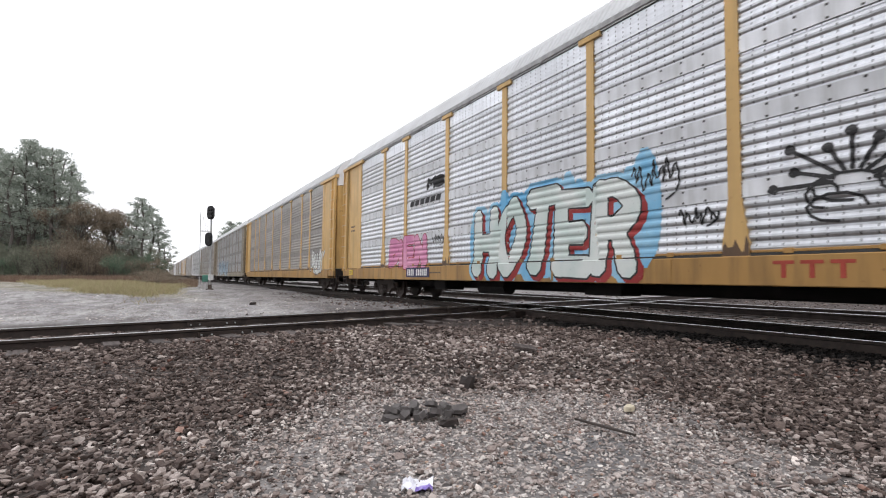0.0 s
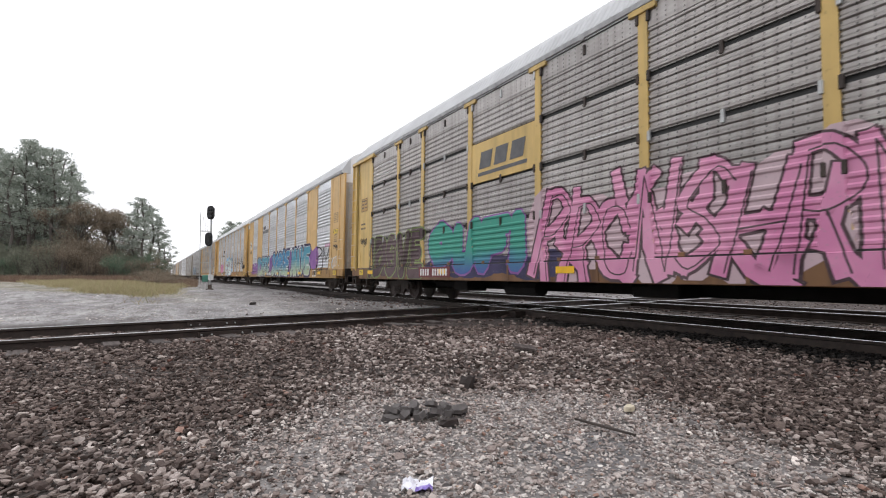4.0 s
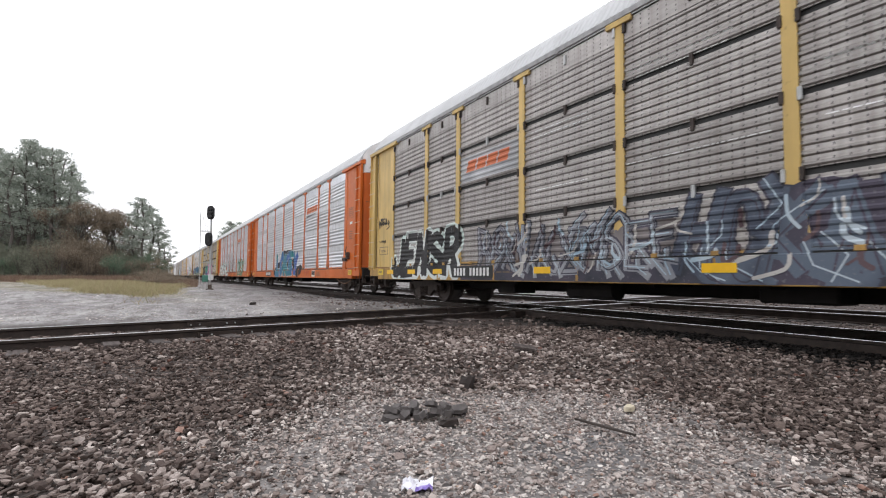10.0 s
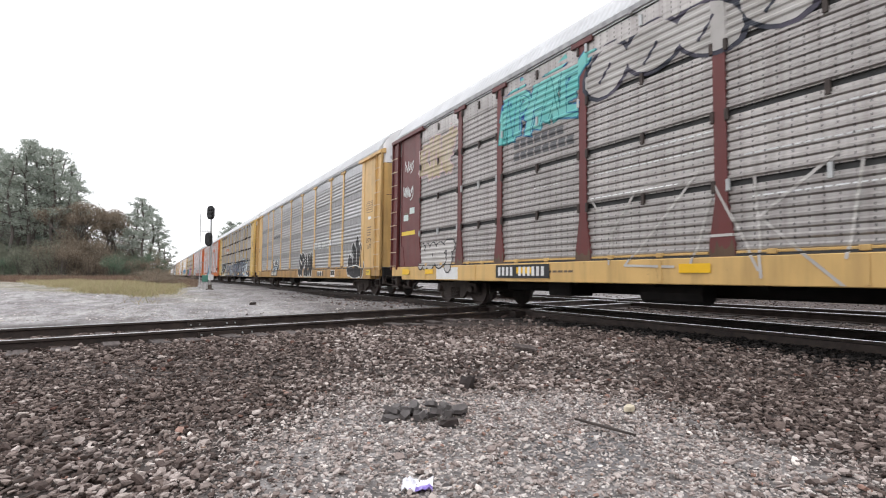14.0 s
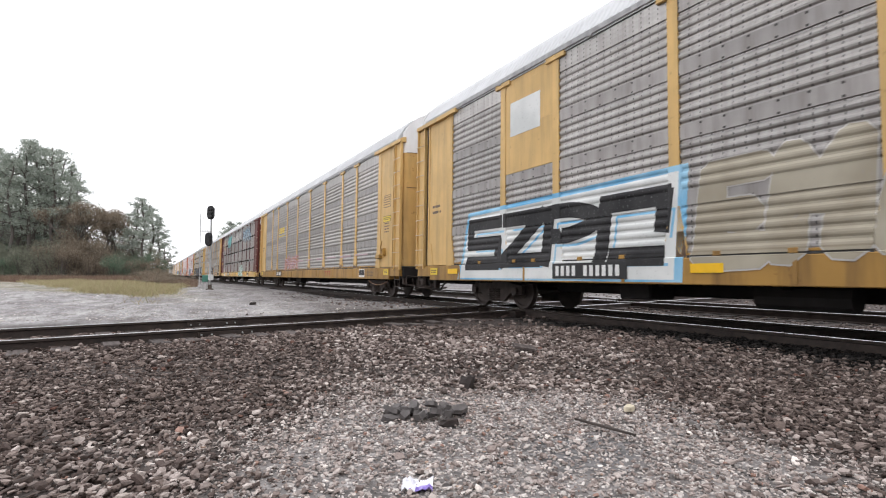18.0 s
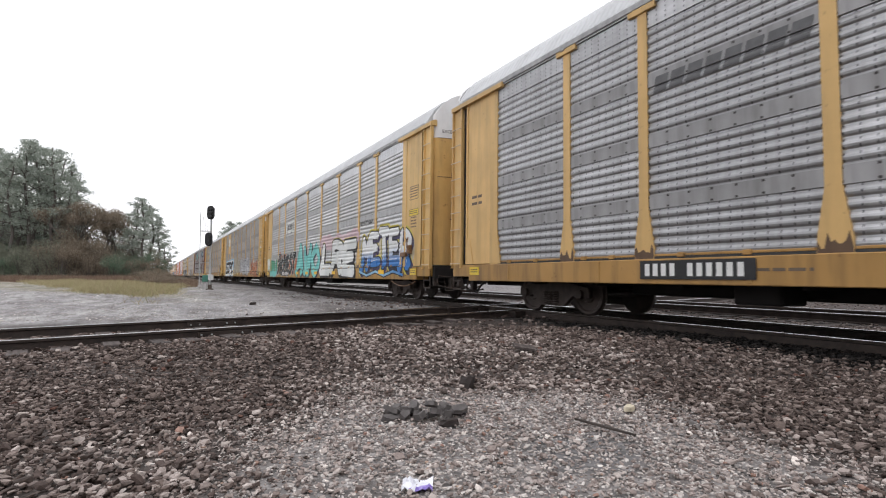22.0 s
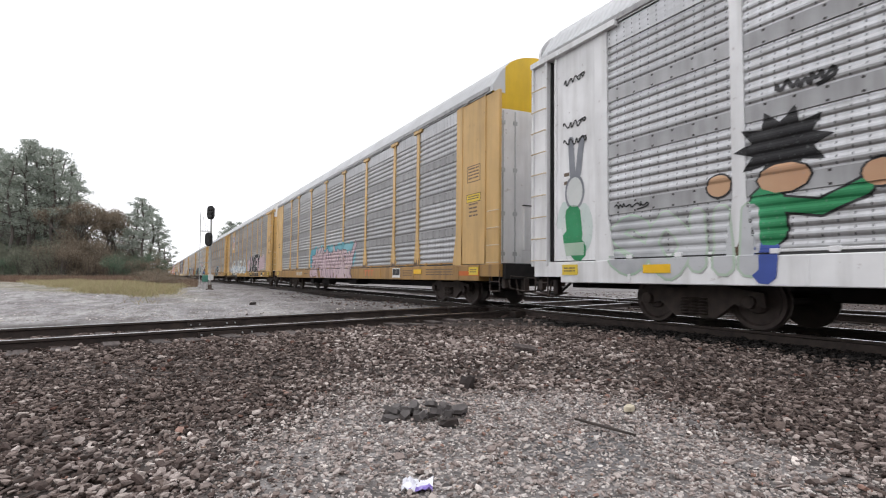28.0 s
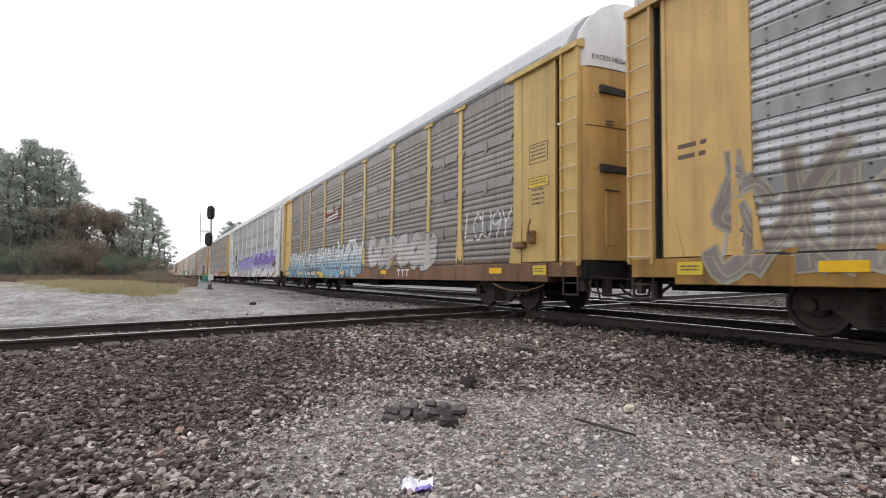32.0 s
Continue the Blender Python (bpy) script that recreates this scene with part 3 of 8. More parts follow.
def build_tracks():
    main = thing("main_track", "rusty steel rails on dark timber ties under the train", "railway track", kind="structure")
    cross = thing("crossing_track", "rusty rails with bolted joints crossing the main line", "railway track", kind="structure")
    far = thing("far_track", "second parallel track behind the train", "railway track", kind="structure")
    for x in (7.95, 9.455):
        rail(main, (x, -40), 0, 640)
    for x in (13.0, 14.5):
        rail(far, (x, -40), 0, 640)
    turn = math.degrees(math.atan(SECOND_SLOPE)) - 90
    c = math.cos(math.atan(SECOND_SLOPE))
    for off in (-0.40, 1.19):
        x0 = -45.0
        rail(cross, (x0, second_track_y(x0, off / c)), turn, 120, z=-0.03 if off < 0 else 0.0)
    # guard rails inside the crossing
    for x in (8.17,):
        use("guard_rail", Mesh().sweep(RAIL_SECTION, 8.3, 12.6).data("guard_rail", RAIL), main, m=pose(x, 0, 0.0))
    for off in (0.97,):
        x0 = 6.6
        use("guard_rail", Mesh().sweep(RAIL_SECTION, 0, 4.4).data("guard_rail", RAIL), cross, m=pose(x0, second_track_y(x0, off / c), 0.0, 0, 0, turn))
    tie = Mesh().box(-1.3, 1.3, -0.115, 0.115, -0.18, 0.0, 0.012).data("tie", WOOD)
    rng = random.Random(3)
    for i in range(150):
        y = -6 + i * 0.53
        if 8.2 < y < 12.6:
            continue
        use("tie", tie, main, SHADE_BLACK_WOOD, m=pose(8.7 + rng.uniform(-0.05, 0.05), y, -0.174, 0, 0, rng.uniform(-1.2, 1.2)))
    for i in range(70):
        use("tie", tie, far, SHADE_BLACK_WOOD, m=pose(13.75, -6 + i * 0.53, -0.19, 0, 0, rng.uniform(-1, 1)))
    for i in range(90):
        x = -22 + i * 0.52
        if 6.4 < x < 10.8:
            continue
        use("tie", tie, cross, m=pose(x, second_track_y(x, 0.4) + rng.uniform(-0.22, 0.10), -0.135 + rng.uniform(-0.035, 0.004), rng.uniform(-1, 1), 0, turn + 180 + rng.uniform(-4, 4)))
    # long timbers under the crossing frame
    beam = Mesh().box(-2.0, 2.0, -0.15, 0.15, -0.25, 0.0, 0.015).data("crossing_timber", WOOD)
    for i in range(8):
        use("crossing_timber", beam, main, SHADE_BLACK_WOOD, m=pose(8.7, 8.5 + i * 0.58, -0.19, 0, 0, rng.uniform(-1, 1)))
    # tie plates and spikes on the crossing track's camera-side rail
    plate = Mesh().box(-0.09, 0.09, -0.17, 0.17, 0, 0.014, 0.003)
    for sx in (-0.06, 0.06):
        for sy in (-0.105, 0.105):
            plate.box(sx - 0.012, sx + 0.012, sy - 0.02, sy + 0.02, 0.012, 0.045, 0.004)
    plate = plate.data("tie_plate", RAIL)
    for i in range(36):
        x = -12 + i * 0.52
        if x > 6.4:
            break
        for off in (-0.40, 1.19):
            use("tie_plate", plate, cross, m=pose(x, second_track_y(x, off / c), -0.188, 0, 0, math.degrees(math.atan(SECOND_SLOPE))))
    # bolted joint bars
    bar = Mesh().box(-0.46, 0.46, -0.020, 0.0, -0.148, -0.055, 0.006).data("joint_bar", RAIL)
    bolt = Mesh().lathe([(-0.03, 0.0125), (-0.016, 0.015), (0.0, 0.015)], 6, 1).data("bolt", GALV)
    for off, xj in ((-0.40, 1.05), (1.19, 0.98)):
        jb = use("joint_bar", bar, cross, m=pose(xj, second_track_y(xj, off / c) - 0.013, -0.03 if off < 0 else 0.0, 0, 0, math.degrees(math.atan(SECOND_SLOPE))))
        for bx in (-0.40, -0.245, 0.245, 0.40):
            use("bolt", bolt, jb, m=pose(bx, -0.02, -0.10), label="pale worn bolt head")
    # welded straps and clamps at the crossing
    for k, (x, y) in enumerate([(7.95, second_track_y(7.95, -0.4)), (9.455, second_track_y(9.455, -0.4)), (7.95, second_track_y(7.95, 1.19)), (9.455, second_track_y(9.455, 1.19))]):
        use("crossing_casting", Mesh().box(-0.32, 0.32, -0.32, 0.32, -0.20, -0.048, 0.02).data("crossing_casting", RAIL), main, m=pose(x, y, 0))
    return main


build_tracks()


# ---------------------------------------------------------------- lettering for painted walls
GLYPHS = {}


def glyph(ch, bold):
    """The filled outline of one letter, 1 high, as polygons, and its width."""
    key = (ch, bold)
    if key not in GLYPHS:
        cu = bpy.data.curves.new("glyph", "FONT")
        cu.body, cu.size, cu.offset, cu.resolution_u = ch, 1.4, bold, 3
        ob = new("glyph", cu)
        bpy.context.view_layer.update()
        me = bpy.data.meshes.new_from_object(ob.evaluated_get(bpy.context.evaluated_depsgraph_get()))
        polys = [[(me.vertices[i].co.x, me.vertices[i].co.y) for i in p.vertices] for p in me.polygons]
        bpy.data.objects.remove(ob)
        bpy.data.curves.remove(cu)
        bpy.data.meshes.remove(me)
        xs = [p[0] for q in polys for p in q] or [0.0, 0.5]
        GLYPHS[key] = (polys, min(xs), max(xs))
    return GLYPHS[key]


for _ch in sorted(set("EXCESS HEIGHT CAR FM LITTY!") - {" "}):
    for _bold in (0.0, 0.010, 0.015, 0.03):
        glyph(_ch, _bold)


def lay_letters(text, a0, a1, z0, z1, bold, seed=0, wobble=0.12, slant=0.0, grow=0.0):
    """Letters set side by side over [a0, a1] x [z0, z1]; a runs along the wall in the reading direction."""
    rng = random.Random(seed)
    refs = [(0.0, 0.0, 0.42) if ch == " " else glyph(ch, 0.0) for ch in text]
    wides = [max(0.26, r[2] - r[1]) + 0.14 for r in refs]
    unit = (a1 - a0) / sum(wides)
    out, at = [], a0
    for i, (ch, ref, wide) in enumerate(zip(text, refs, wides)):
        dz, tilt, sc = rng.uniform(-wobble, wobble), rng.uniform(-wobble, wobble), 1 + rng.uniform(-wobble, wobble)
        bulge = rng.uniform(-wobble, wobble)
        mid = at + wide * unit / 2
        at += wide * unit
        if ch == " ":
            continue
        c0 = (ref[1] + ref[2]) / 2
        kx, kz = unit * (1.06 + grow) * sc, (z1 - z0) * sc
        for p in glyph(ch, bold)[0]:
            q = []
            for x, y in p:
                u, v = (x - c0) * kx, (y - 0.5) * kz
                u *= 1 + bulge * 2.0 * (y - 0.5)
                v *= 1 + bulge * 1.2 * (x - c0)
                u += v * (slant + tilt) + wobble * 0.25 * unit * math.sin(7 * y + i)
                v += u * tilt * 0.4
                q.append((mid + u, (z0 + z1) / 2 + v + dz * (z1 - z0) * 0.5))
            out.append(q)
    return out


def ribbon(pts, w):
    """A flat brush line through the points, as quads with pointed joins."""
    out = []
    for (x0, y0), (x1, y1) in zip(pts, pts[1:]):
        dx, dy = x1 - x0, y1 - y0
        d = math.hypot(dx, dy) or 1.0
        nx, ny, ex, ey = -dy / d * w / 2, dx / d * w / 2, dx / d * w * 0.4, dy / d * w * 0.4
        out.append([(x0 - nx - ex, y0 - ny - ey), (x1 - nx + ex, y1 - ny + ey), (x1 + nx + ex, y1 + ny + ey), (x0 + nx - ex, y0 + ny - ey)])
    return out


def scrawl(a0, a1, z0, z1, seed, w=0.03, turns=14):
    """A quick looping tag drawn with a thin can."""
    rng = random.Random(seed)
    pts = []
    for i in range(turns + 1):
        t = i / turns
        pts.append((a0 + (a1 - a0) * (t + rng.uniform(-0.07, 0.07)), (z0 + z1) / 2 + (z1 - z0) * (0.5 if i % 2 else -0.5) * rng.uniform(0.35, 1.0)))
    pts.append((a0 - 0.05, z0 - 0.05))
    fine = []
    for p, q, r in zip(pts, pts[1:], pts[2:]):
        for k in range(4):
            t = k / 4
            fine.append(tuple((1 - t) ** 2 * (m0 + m1) / 2 + 2 * t * (1 - t) * m1 + t * t * (m1 + m2) / 2 for m0, m1, m2 in zip(p, q, r)))
    return ribbon(fine, w)


def cloud(a0, a1, z0, z1, seed, bumps=9):
    """A soft-edged patch of colour behind a piece."""
    rng = random.Random(seed)
    out = []
    for i in range(bumps):
        t = (i + 0.5) / bumps
        ca, cz = a0 + t * (a1 - a0), (z0 + z1) / 2 + rng.uniform(-0.12, 0.12) * (z1 - z0)
        ra, rz = (a1 - a0) / bumps * rng.uniform(0.8, 1.15), (z1 - z0) / 2 * rng.uniform(0.75, 1.05)
        ring = [(ca + ra * math.cos(k * math.pi / 7), cz + rz * math.sin(k * math.pi / 7)) for k in range(14)]
        out.append(ring)
    return out

# Sprayed letters as brush paths on a grid 4 wide and 6 high; "~" marks a rounded path.
HAND = {"A": "00 26 40|12 32", "B": "06 00|~06 26 45 24 03|~03 34 42 20 00", "C": "~44 36 16 04 02 10 30 42", "D": "06 00|~06 26 44 42 20 00", "E": "46 06 00 40|03 33",
        "F": "46 06 00|03 33", "G": "~45 26 04 02 20 41|41 43 23", "H": "06 00|46 40|03 43", "I": "16 10", "J": "46 42|~42 30 10 02", "K": "06 00|46 03 40", "L": "06 00 40",
        "M": "00 06 23 46 40", "N": "00 06 40 46", "O": "~26 04 02 20 42 44 26", "P": "00 06|~06 26 45 44 23 03", "Q": "~26 04 02 20 42 44 26|22 40", "R": "00 06|~06 26 45 44 23 03|23 40",
        "S": "~45 26 05 04 23 42 41 20 01", "T": "06 46|26 20", "U": "06 02|~02 10 30 42|42 46", "V": "06 20 46", "W": "06 10 23 30 46", "X": "06 40|46 00", "Y": "06 23 46|23 20",
        "Z": "06 46 00 40", "5": "46 06 03 43 40 00", "[": "00 06 46 43|10 40", "9": "~44 26 04 23 44|44 30", "!": "16 12"}


def brush_paths(text, a0, a1, z0, z1, fat, seed=0, wobble=0.1, slant=0.0):
    """Centre lines of hand-drawn letters that fill the field, as lists of points; fat: the brush's width."""
    rng = random.Random(seed)
    paths = []
    spread = [max(int(p[0]) for p in HAND[ch].replace("~", "").replace("|", " ").split()) / 4 if ch in HAND else 0.6 for ch in text]
    wide = [0.62 * w + 0.34 for w in spread]
    unit = (a1 - a0) / sum(wide)
    at, h = a0, z1 - z0
    for ch, wd in zip(text, wide):
        mid = at + wd * unit / 2
        at += wd * unit
        if ch not in HAND:
            continue
        half = max(0.30 * wd * unit, (wd * unit - 0.86 * fat) / 2)
        dz, tilt, k = rng.uniform(-1, 1) * wobble * 0.35, rng.uniform(-1, 1) * wobble * 0.9, 1 + rng.uniform(-0.5, 0.9) * wobble
        for path in HAND[ch].split("|"):
            pts = []
            for p in path.replace("~", "").split():
                u, v = (int(p[0]) / 2 - 1) * half, (int(p[1]) / 6 - 0.5) * max(0.3 * h, h - fat) * k
                u += rng.uniform(-1, 1) * wobble * 0.22 * half
                v += rng.uniform(-1, 1) * wobble * 0.16 * h
                pts.append((mid + u + v * (slant + tilt), (z0 + z1) / 2 + v + dz * h + u * tilt * 0.3))
            paths.append(rounded(pts) if path[0] == "~" else pts)
    return paths


def rounded(pts, n=3):
    """A smooth line through the points."""
    out = []
    ring = [pts[0]] + pts + [pts[-1]]
    for p, q, r, s_ in zip(ring, ring[1:], ring[2:], ring[3:]):
        for i in range(n):
            t = i / n
            out.append(tuple(0.5 * (2 * b + (c - a) * t + (2 * a - 5 * b + 4 * c - d) * t * t + (3 * b - a - 3 * c + d) * t ** 3) for a, b, c, d in zip(p, q, r, s_)))
    return out + [pts[-1]]


def brush(paths, w, soft=True, flare=0.0, shift=(0.0, 0.0), seed=0):
    """Brush lines of width w along the paths: mitred strips, parted at sharp corners. soft: round corners and ends."""
    rng = random.Random(seed)
    out = []
    for path in paths:
        path = [(a + shift[0], z + shift[1]) for a, z in path]
        runs, run = [], [path[0]]
        for p, q, r in zip(path, path[1:], path[2:] + [None]):
            run.append(q)
            if r is None:
                break
            turn = abs((math.atan2(r[1] - q[1], r[0] - q[0]) - math.atan2(q[1] - p[1], q[0] - p[0]) + math.pi) % (2 * math.pi) - math.pi)
            if turn > 0.75:
                runs.append(run)
                run = [q]
        runs.append(run)
        lo, hi = min(p[1] for p in path), max(p[1] for p in path)
        for run in runs:
            wk = w * rng.uniform(0.94, 1.08)
            left, right = [], []
            for i, (a, z) in enumerate(run):
                p, q = run[max(0, i - 1)], run[min(len(run) - 1, i + 1)]
                dx, dy = q[0] - p[0], q[1] - p[1]
                d = math.hypot(dx, dy) or 1.0
                dx, dy = dx / d, dy / d
                wi = wk * (1 + flare * (0.5 - (z - lo) / max(0.05, hi - lo))) / 2
                e = 0.0 if 0 < i < len(run) - 1 else (-1 if i == 0 else 1) * wi * (0.25 if soft else 0.75)
                left.append((a + dx * e - dy * wi, z + dy * e + dx * wi))
                right.append((a + dx * e + dy * wi, z + dy * e - dx * wi))
                if soft and i in (0, len(run) - 1):
                    out.append([(a + wi * 1.04 * math.cos(j * math.pi / 4 + 0.3), z + wi * 1.04 * math.sin(j * math.pi / 4 + 0.3)) for j in range(8)])
            out += [[left[i], right[i], right[i + 1], left[i + 1]] for i in range(len(run) - 1)]
    return out



def cut_polys(polys, axis, cuts):
    """Slices convex polygons along the lines where the wall's depth changes."""
    cuts = sorted(cuts)
    out = []
    for poly in polys:
        lo, hi = min(p[axis] for p in poly), max(p[axis] for p in poly)
        rest = poly
        for c in cuts:
            if c <= lo + 1e-5:
                continue
            if c >= hi - 1e-5 or len(rest) < 3:
                break
            below, above = [], []
            for p, q in zip(rest, rest[1:] + rest[:1]):
                (below if p[axis] <= c else above).append(p)
                if (p[axis] <= c) != (q[axis] <= c):
                    t = (c - p[axis]) / (q[axis] - p[axis])
                    x = tuple(u + t * (v - u) for u, v in zip(p, q))
                    below.append(x)
                    above.append(x)
            if len(below) >= 3:
                out.append(below)
            rest = above
        if len(rest) >= 3:
            out.append(rest)
    return out


# ---------------------------------------------------------------- the enclosed car carriers
# Local space: z = 0 the rail top, y along the car, the seen side at -x. "a" runs from the leading end backwards.
GRIME = steel_paint("brown_grime", (0.13, 0.08, 0.05), (0.05, 0.035, 0.028), 0.8)
HALF = 13.25
PITCH = 27.7
SIDE = -1.55
POSTS = [4.5, 6.35, 9.11, 11.87, 14.63, 17.39, 20.15, 22.0]
EDGES = [1.95] + POSTS + [24.55]
PANEL_Z0, PANEL_Z1 = 1.10, 5.26
TOP = 5.40
ROW = (PANEL_Z1 - PANEL_Z0) / 4
POST_OUT = -1.594
SILL_OUT = -1.622
SILL_Z0, SILL_Z1 = 0.68, 1.08
LEDGE = (SILL_Z1 + 0.040, SILL_Z1 + 0.080)

# (height within a row, how far the sheet stands out)
PROFILES = {
    "ribbed": [(0.0, 0.0)] + [q for i in range(5) for q in ((0.025 + i * 0.155, 0.002), (0.055 + i * 0.155, 0.021), (0.085 + i * 0.155, 0.027), (0.115 + i * 0.155, 0.024), (0.150 + i * 0.155, 0.003))] + [(0.80, 0.002)],
    "gapped": [(0.035, 0.0)] + [q for i in range(7) for q in ((0.05 + i * 0.135, 0.002), (0.075 + i * 0.135, 0.022), (0.110 + i * 0.135, 0.024), (0.135 + i * 0.135, 0.004))] + [(0.985, 0.004)],
    "banded": [(0.0, 0.0)] + [q for i in range(5) for q in ((0.04 + i * 0.15, 0.002), (0.07 + i * 0.15, 0.022), (0.12 + i * 0.15, 0.025), (0.165 + i * 0.15, 0.006))] + [(0.80, 0.004)],
}


def row_depth(style, z):
    u = (z - PANEL_Z0) % ROW
    prof = PROFILES[style]
    for (z0, d0), (z1, d1) in zip(prof, prof[1:]):
        if z0 <= u <= z1:
            return d0 + (d1 - d0) * (u - z0) / max(1e-6, z1 - z0)
    return 0.024 if style in ("banded", "ribbed") and u > 0.8 else 0.004


def post_half(z):
    """Half the width of a side post: straight above, flared to its foot."""
    return 0.095 if z > 1.9 else 0.095 + (1.9 - z) / 0.65 * 0.10 if z > 1.25 else 0.195


def wall_x(style, a, z, flat=()):
    """Where the outer skin lies at a place along the seen side. flat: bays and rows closed by plain sheets."""
    if z < SILL_Z1 + 0.01:
        return SILL_OUT
    if a < 1.95 or a > 24.55:
        return SIDE - 0.030
    for p in POSTS:
        if abs(a - p) <= post_half(z) + 0.012:
            return POST_OUT
    if abs(a - 1.95) < 0.15 or abs(a - 24.55) < 0.15:
        return POST_OUT
    if LEDGE[0] < z < LEDGE[1]:
        return SIDE - 0.047
    for b, rows in flat:
        if EDGES[b] < a < EDGES[b + 1] and min(3, int((z - PANEL_Z0) / ROW)) in rows:
            return SIDE - 0.030
    return SIDE - row_depth(style, z)


def z_cuts(style, z0, z1):
    cuts = [SILL_Z0 + 0.003, SILL_Z1 + 0.005, SILL_Z1 + 0.017, *LEDGE, 1.25, 1.45, 1.65, 1.9]
    for r in range(4):
        cuts += [PANEL_Z0 + r * ROW + u for u, _ in PROFILES[style]] + [PANEL_Z0 + r * ROW + 0.002]
    return [c for c in cuts if z0 < c < z1]


A_CUTS = [p + s * w for p in POSTS + [1.95, 24.55] for s in (-1, 1) for w in (0.09, 0.106, 0.13, 0.16, 0.192, 0.208)]


def paint_on(car, style, polys, mat, lift, name="graffiti", label="", flat=()):
    """Paint that lies on the skin of the car and follows its ribs and posts."""
    if not polys:
        return None
    v, f = [], []
    for i, poly in enumerate(polys):
        zs, aa_ = [p[1] for p in poly], [p[0] for p in poly]
        pieces = cut_polys([poly], 1, z_cuts(style, min(zs), max(zs)))
        pieces = cut_polys(pieces, 0, [c for c in A_CUTS + [0.9, 25.6] if min(aa_) < c < max(aa_)])
        out = lift + 0.00022 * (i % 11)
        for q in pieces:
            ca = sum(p[0] for p in q) / len(q)
            cz = sum(p[1] for p in q) / len(q)
            if cz < SILL_Z0 + 0.003 or (cz < SILL_Z0 + 0.12 and not 0.9 < ca < 25.6):
                continue
            k = len(v)
            for a, z in q:
                v.append((wall_x(style, a + (ca - a) * 0.02, z + (cz - z) * 0.02, flat) - out, HALF - a, z))
            f.append(tuple(range(k, k + len(q))))
    return tagged(use(name, mesh_of(name, v, f, mat), car, label=label), label, kind="stuff")


def make_panel(style, width):
    prof = PROFILES[style]
    v = []
    for y in (-width / 2, width / 2):
        v += [(-d, y, z) for z, d in prof]
    n = len(prof)
    f = [(i, i + 1, n + i + 1, n + i) for i in range(n - 1)]
    # the sheet's folded ends give it thickness
    v += [(0.03, y, z) for y in (-width / 2, width / 2) for z in (prof[0][0], prof[-1][0])]
    k = 2 * n
    f += [tuple(range(n - 1, -1, -1)) + (k, k + 1), tuple(range(n, 2 * n)) + (k + 3, k + 2), (0, n, k + 2, k), (n - 1, k + 1, k + 3, 2 * n - 1)]
    return mesh_of("side_panel", v, f, ZINC_MID)


PANEL_CACHE = {}


def panel_mesh(style, width):
    key = (style, round(width, 3))
    if key not in PANEL_CACHE:
        PANEL_CACHE[key] = make_panel(style, width)
    return PANEL_CACHE[key]


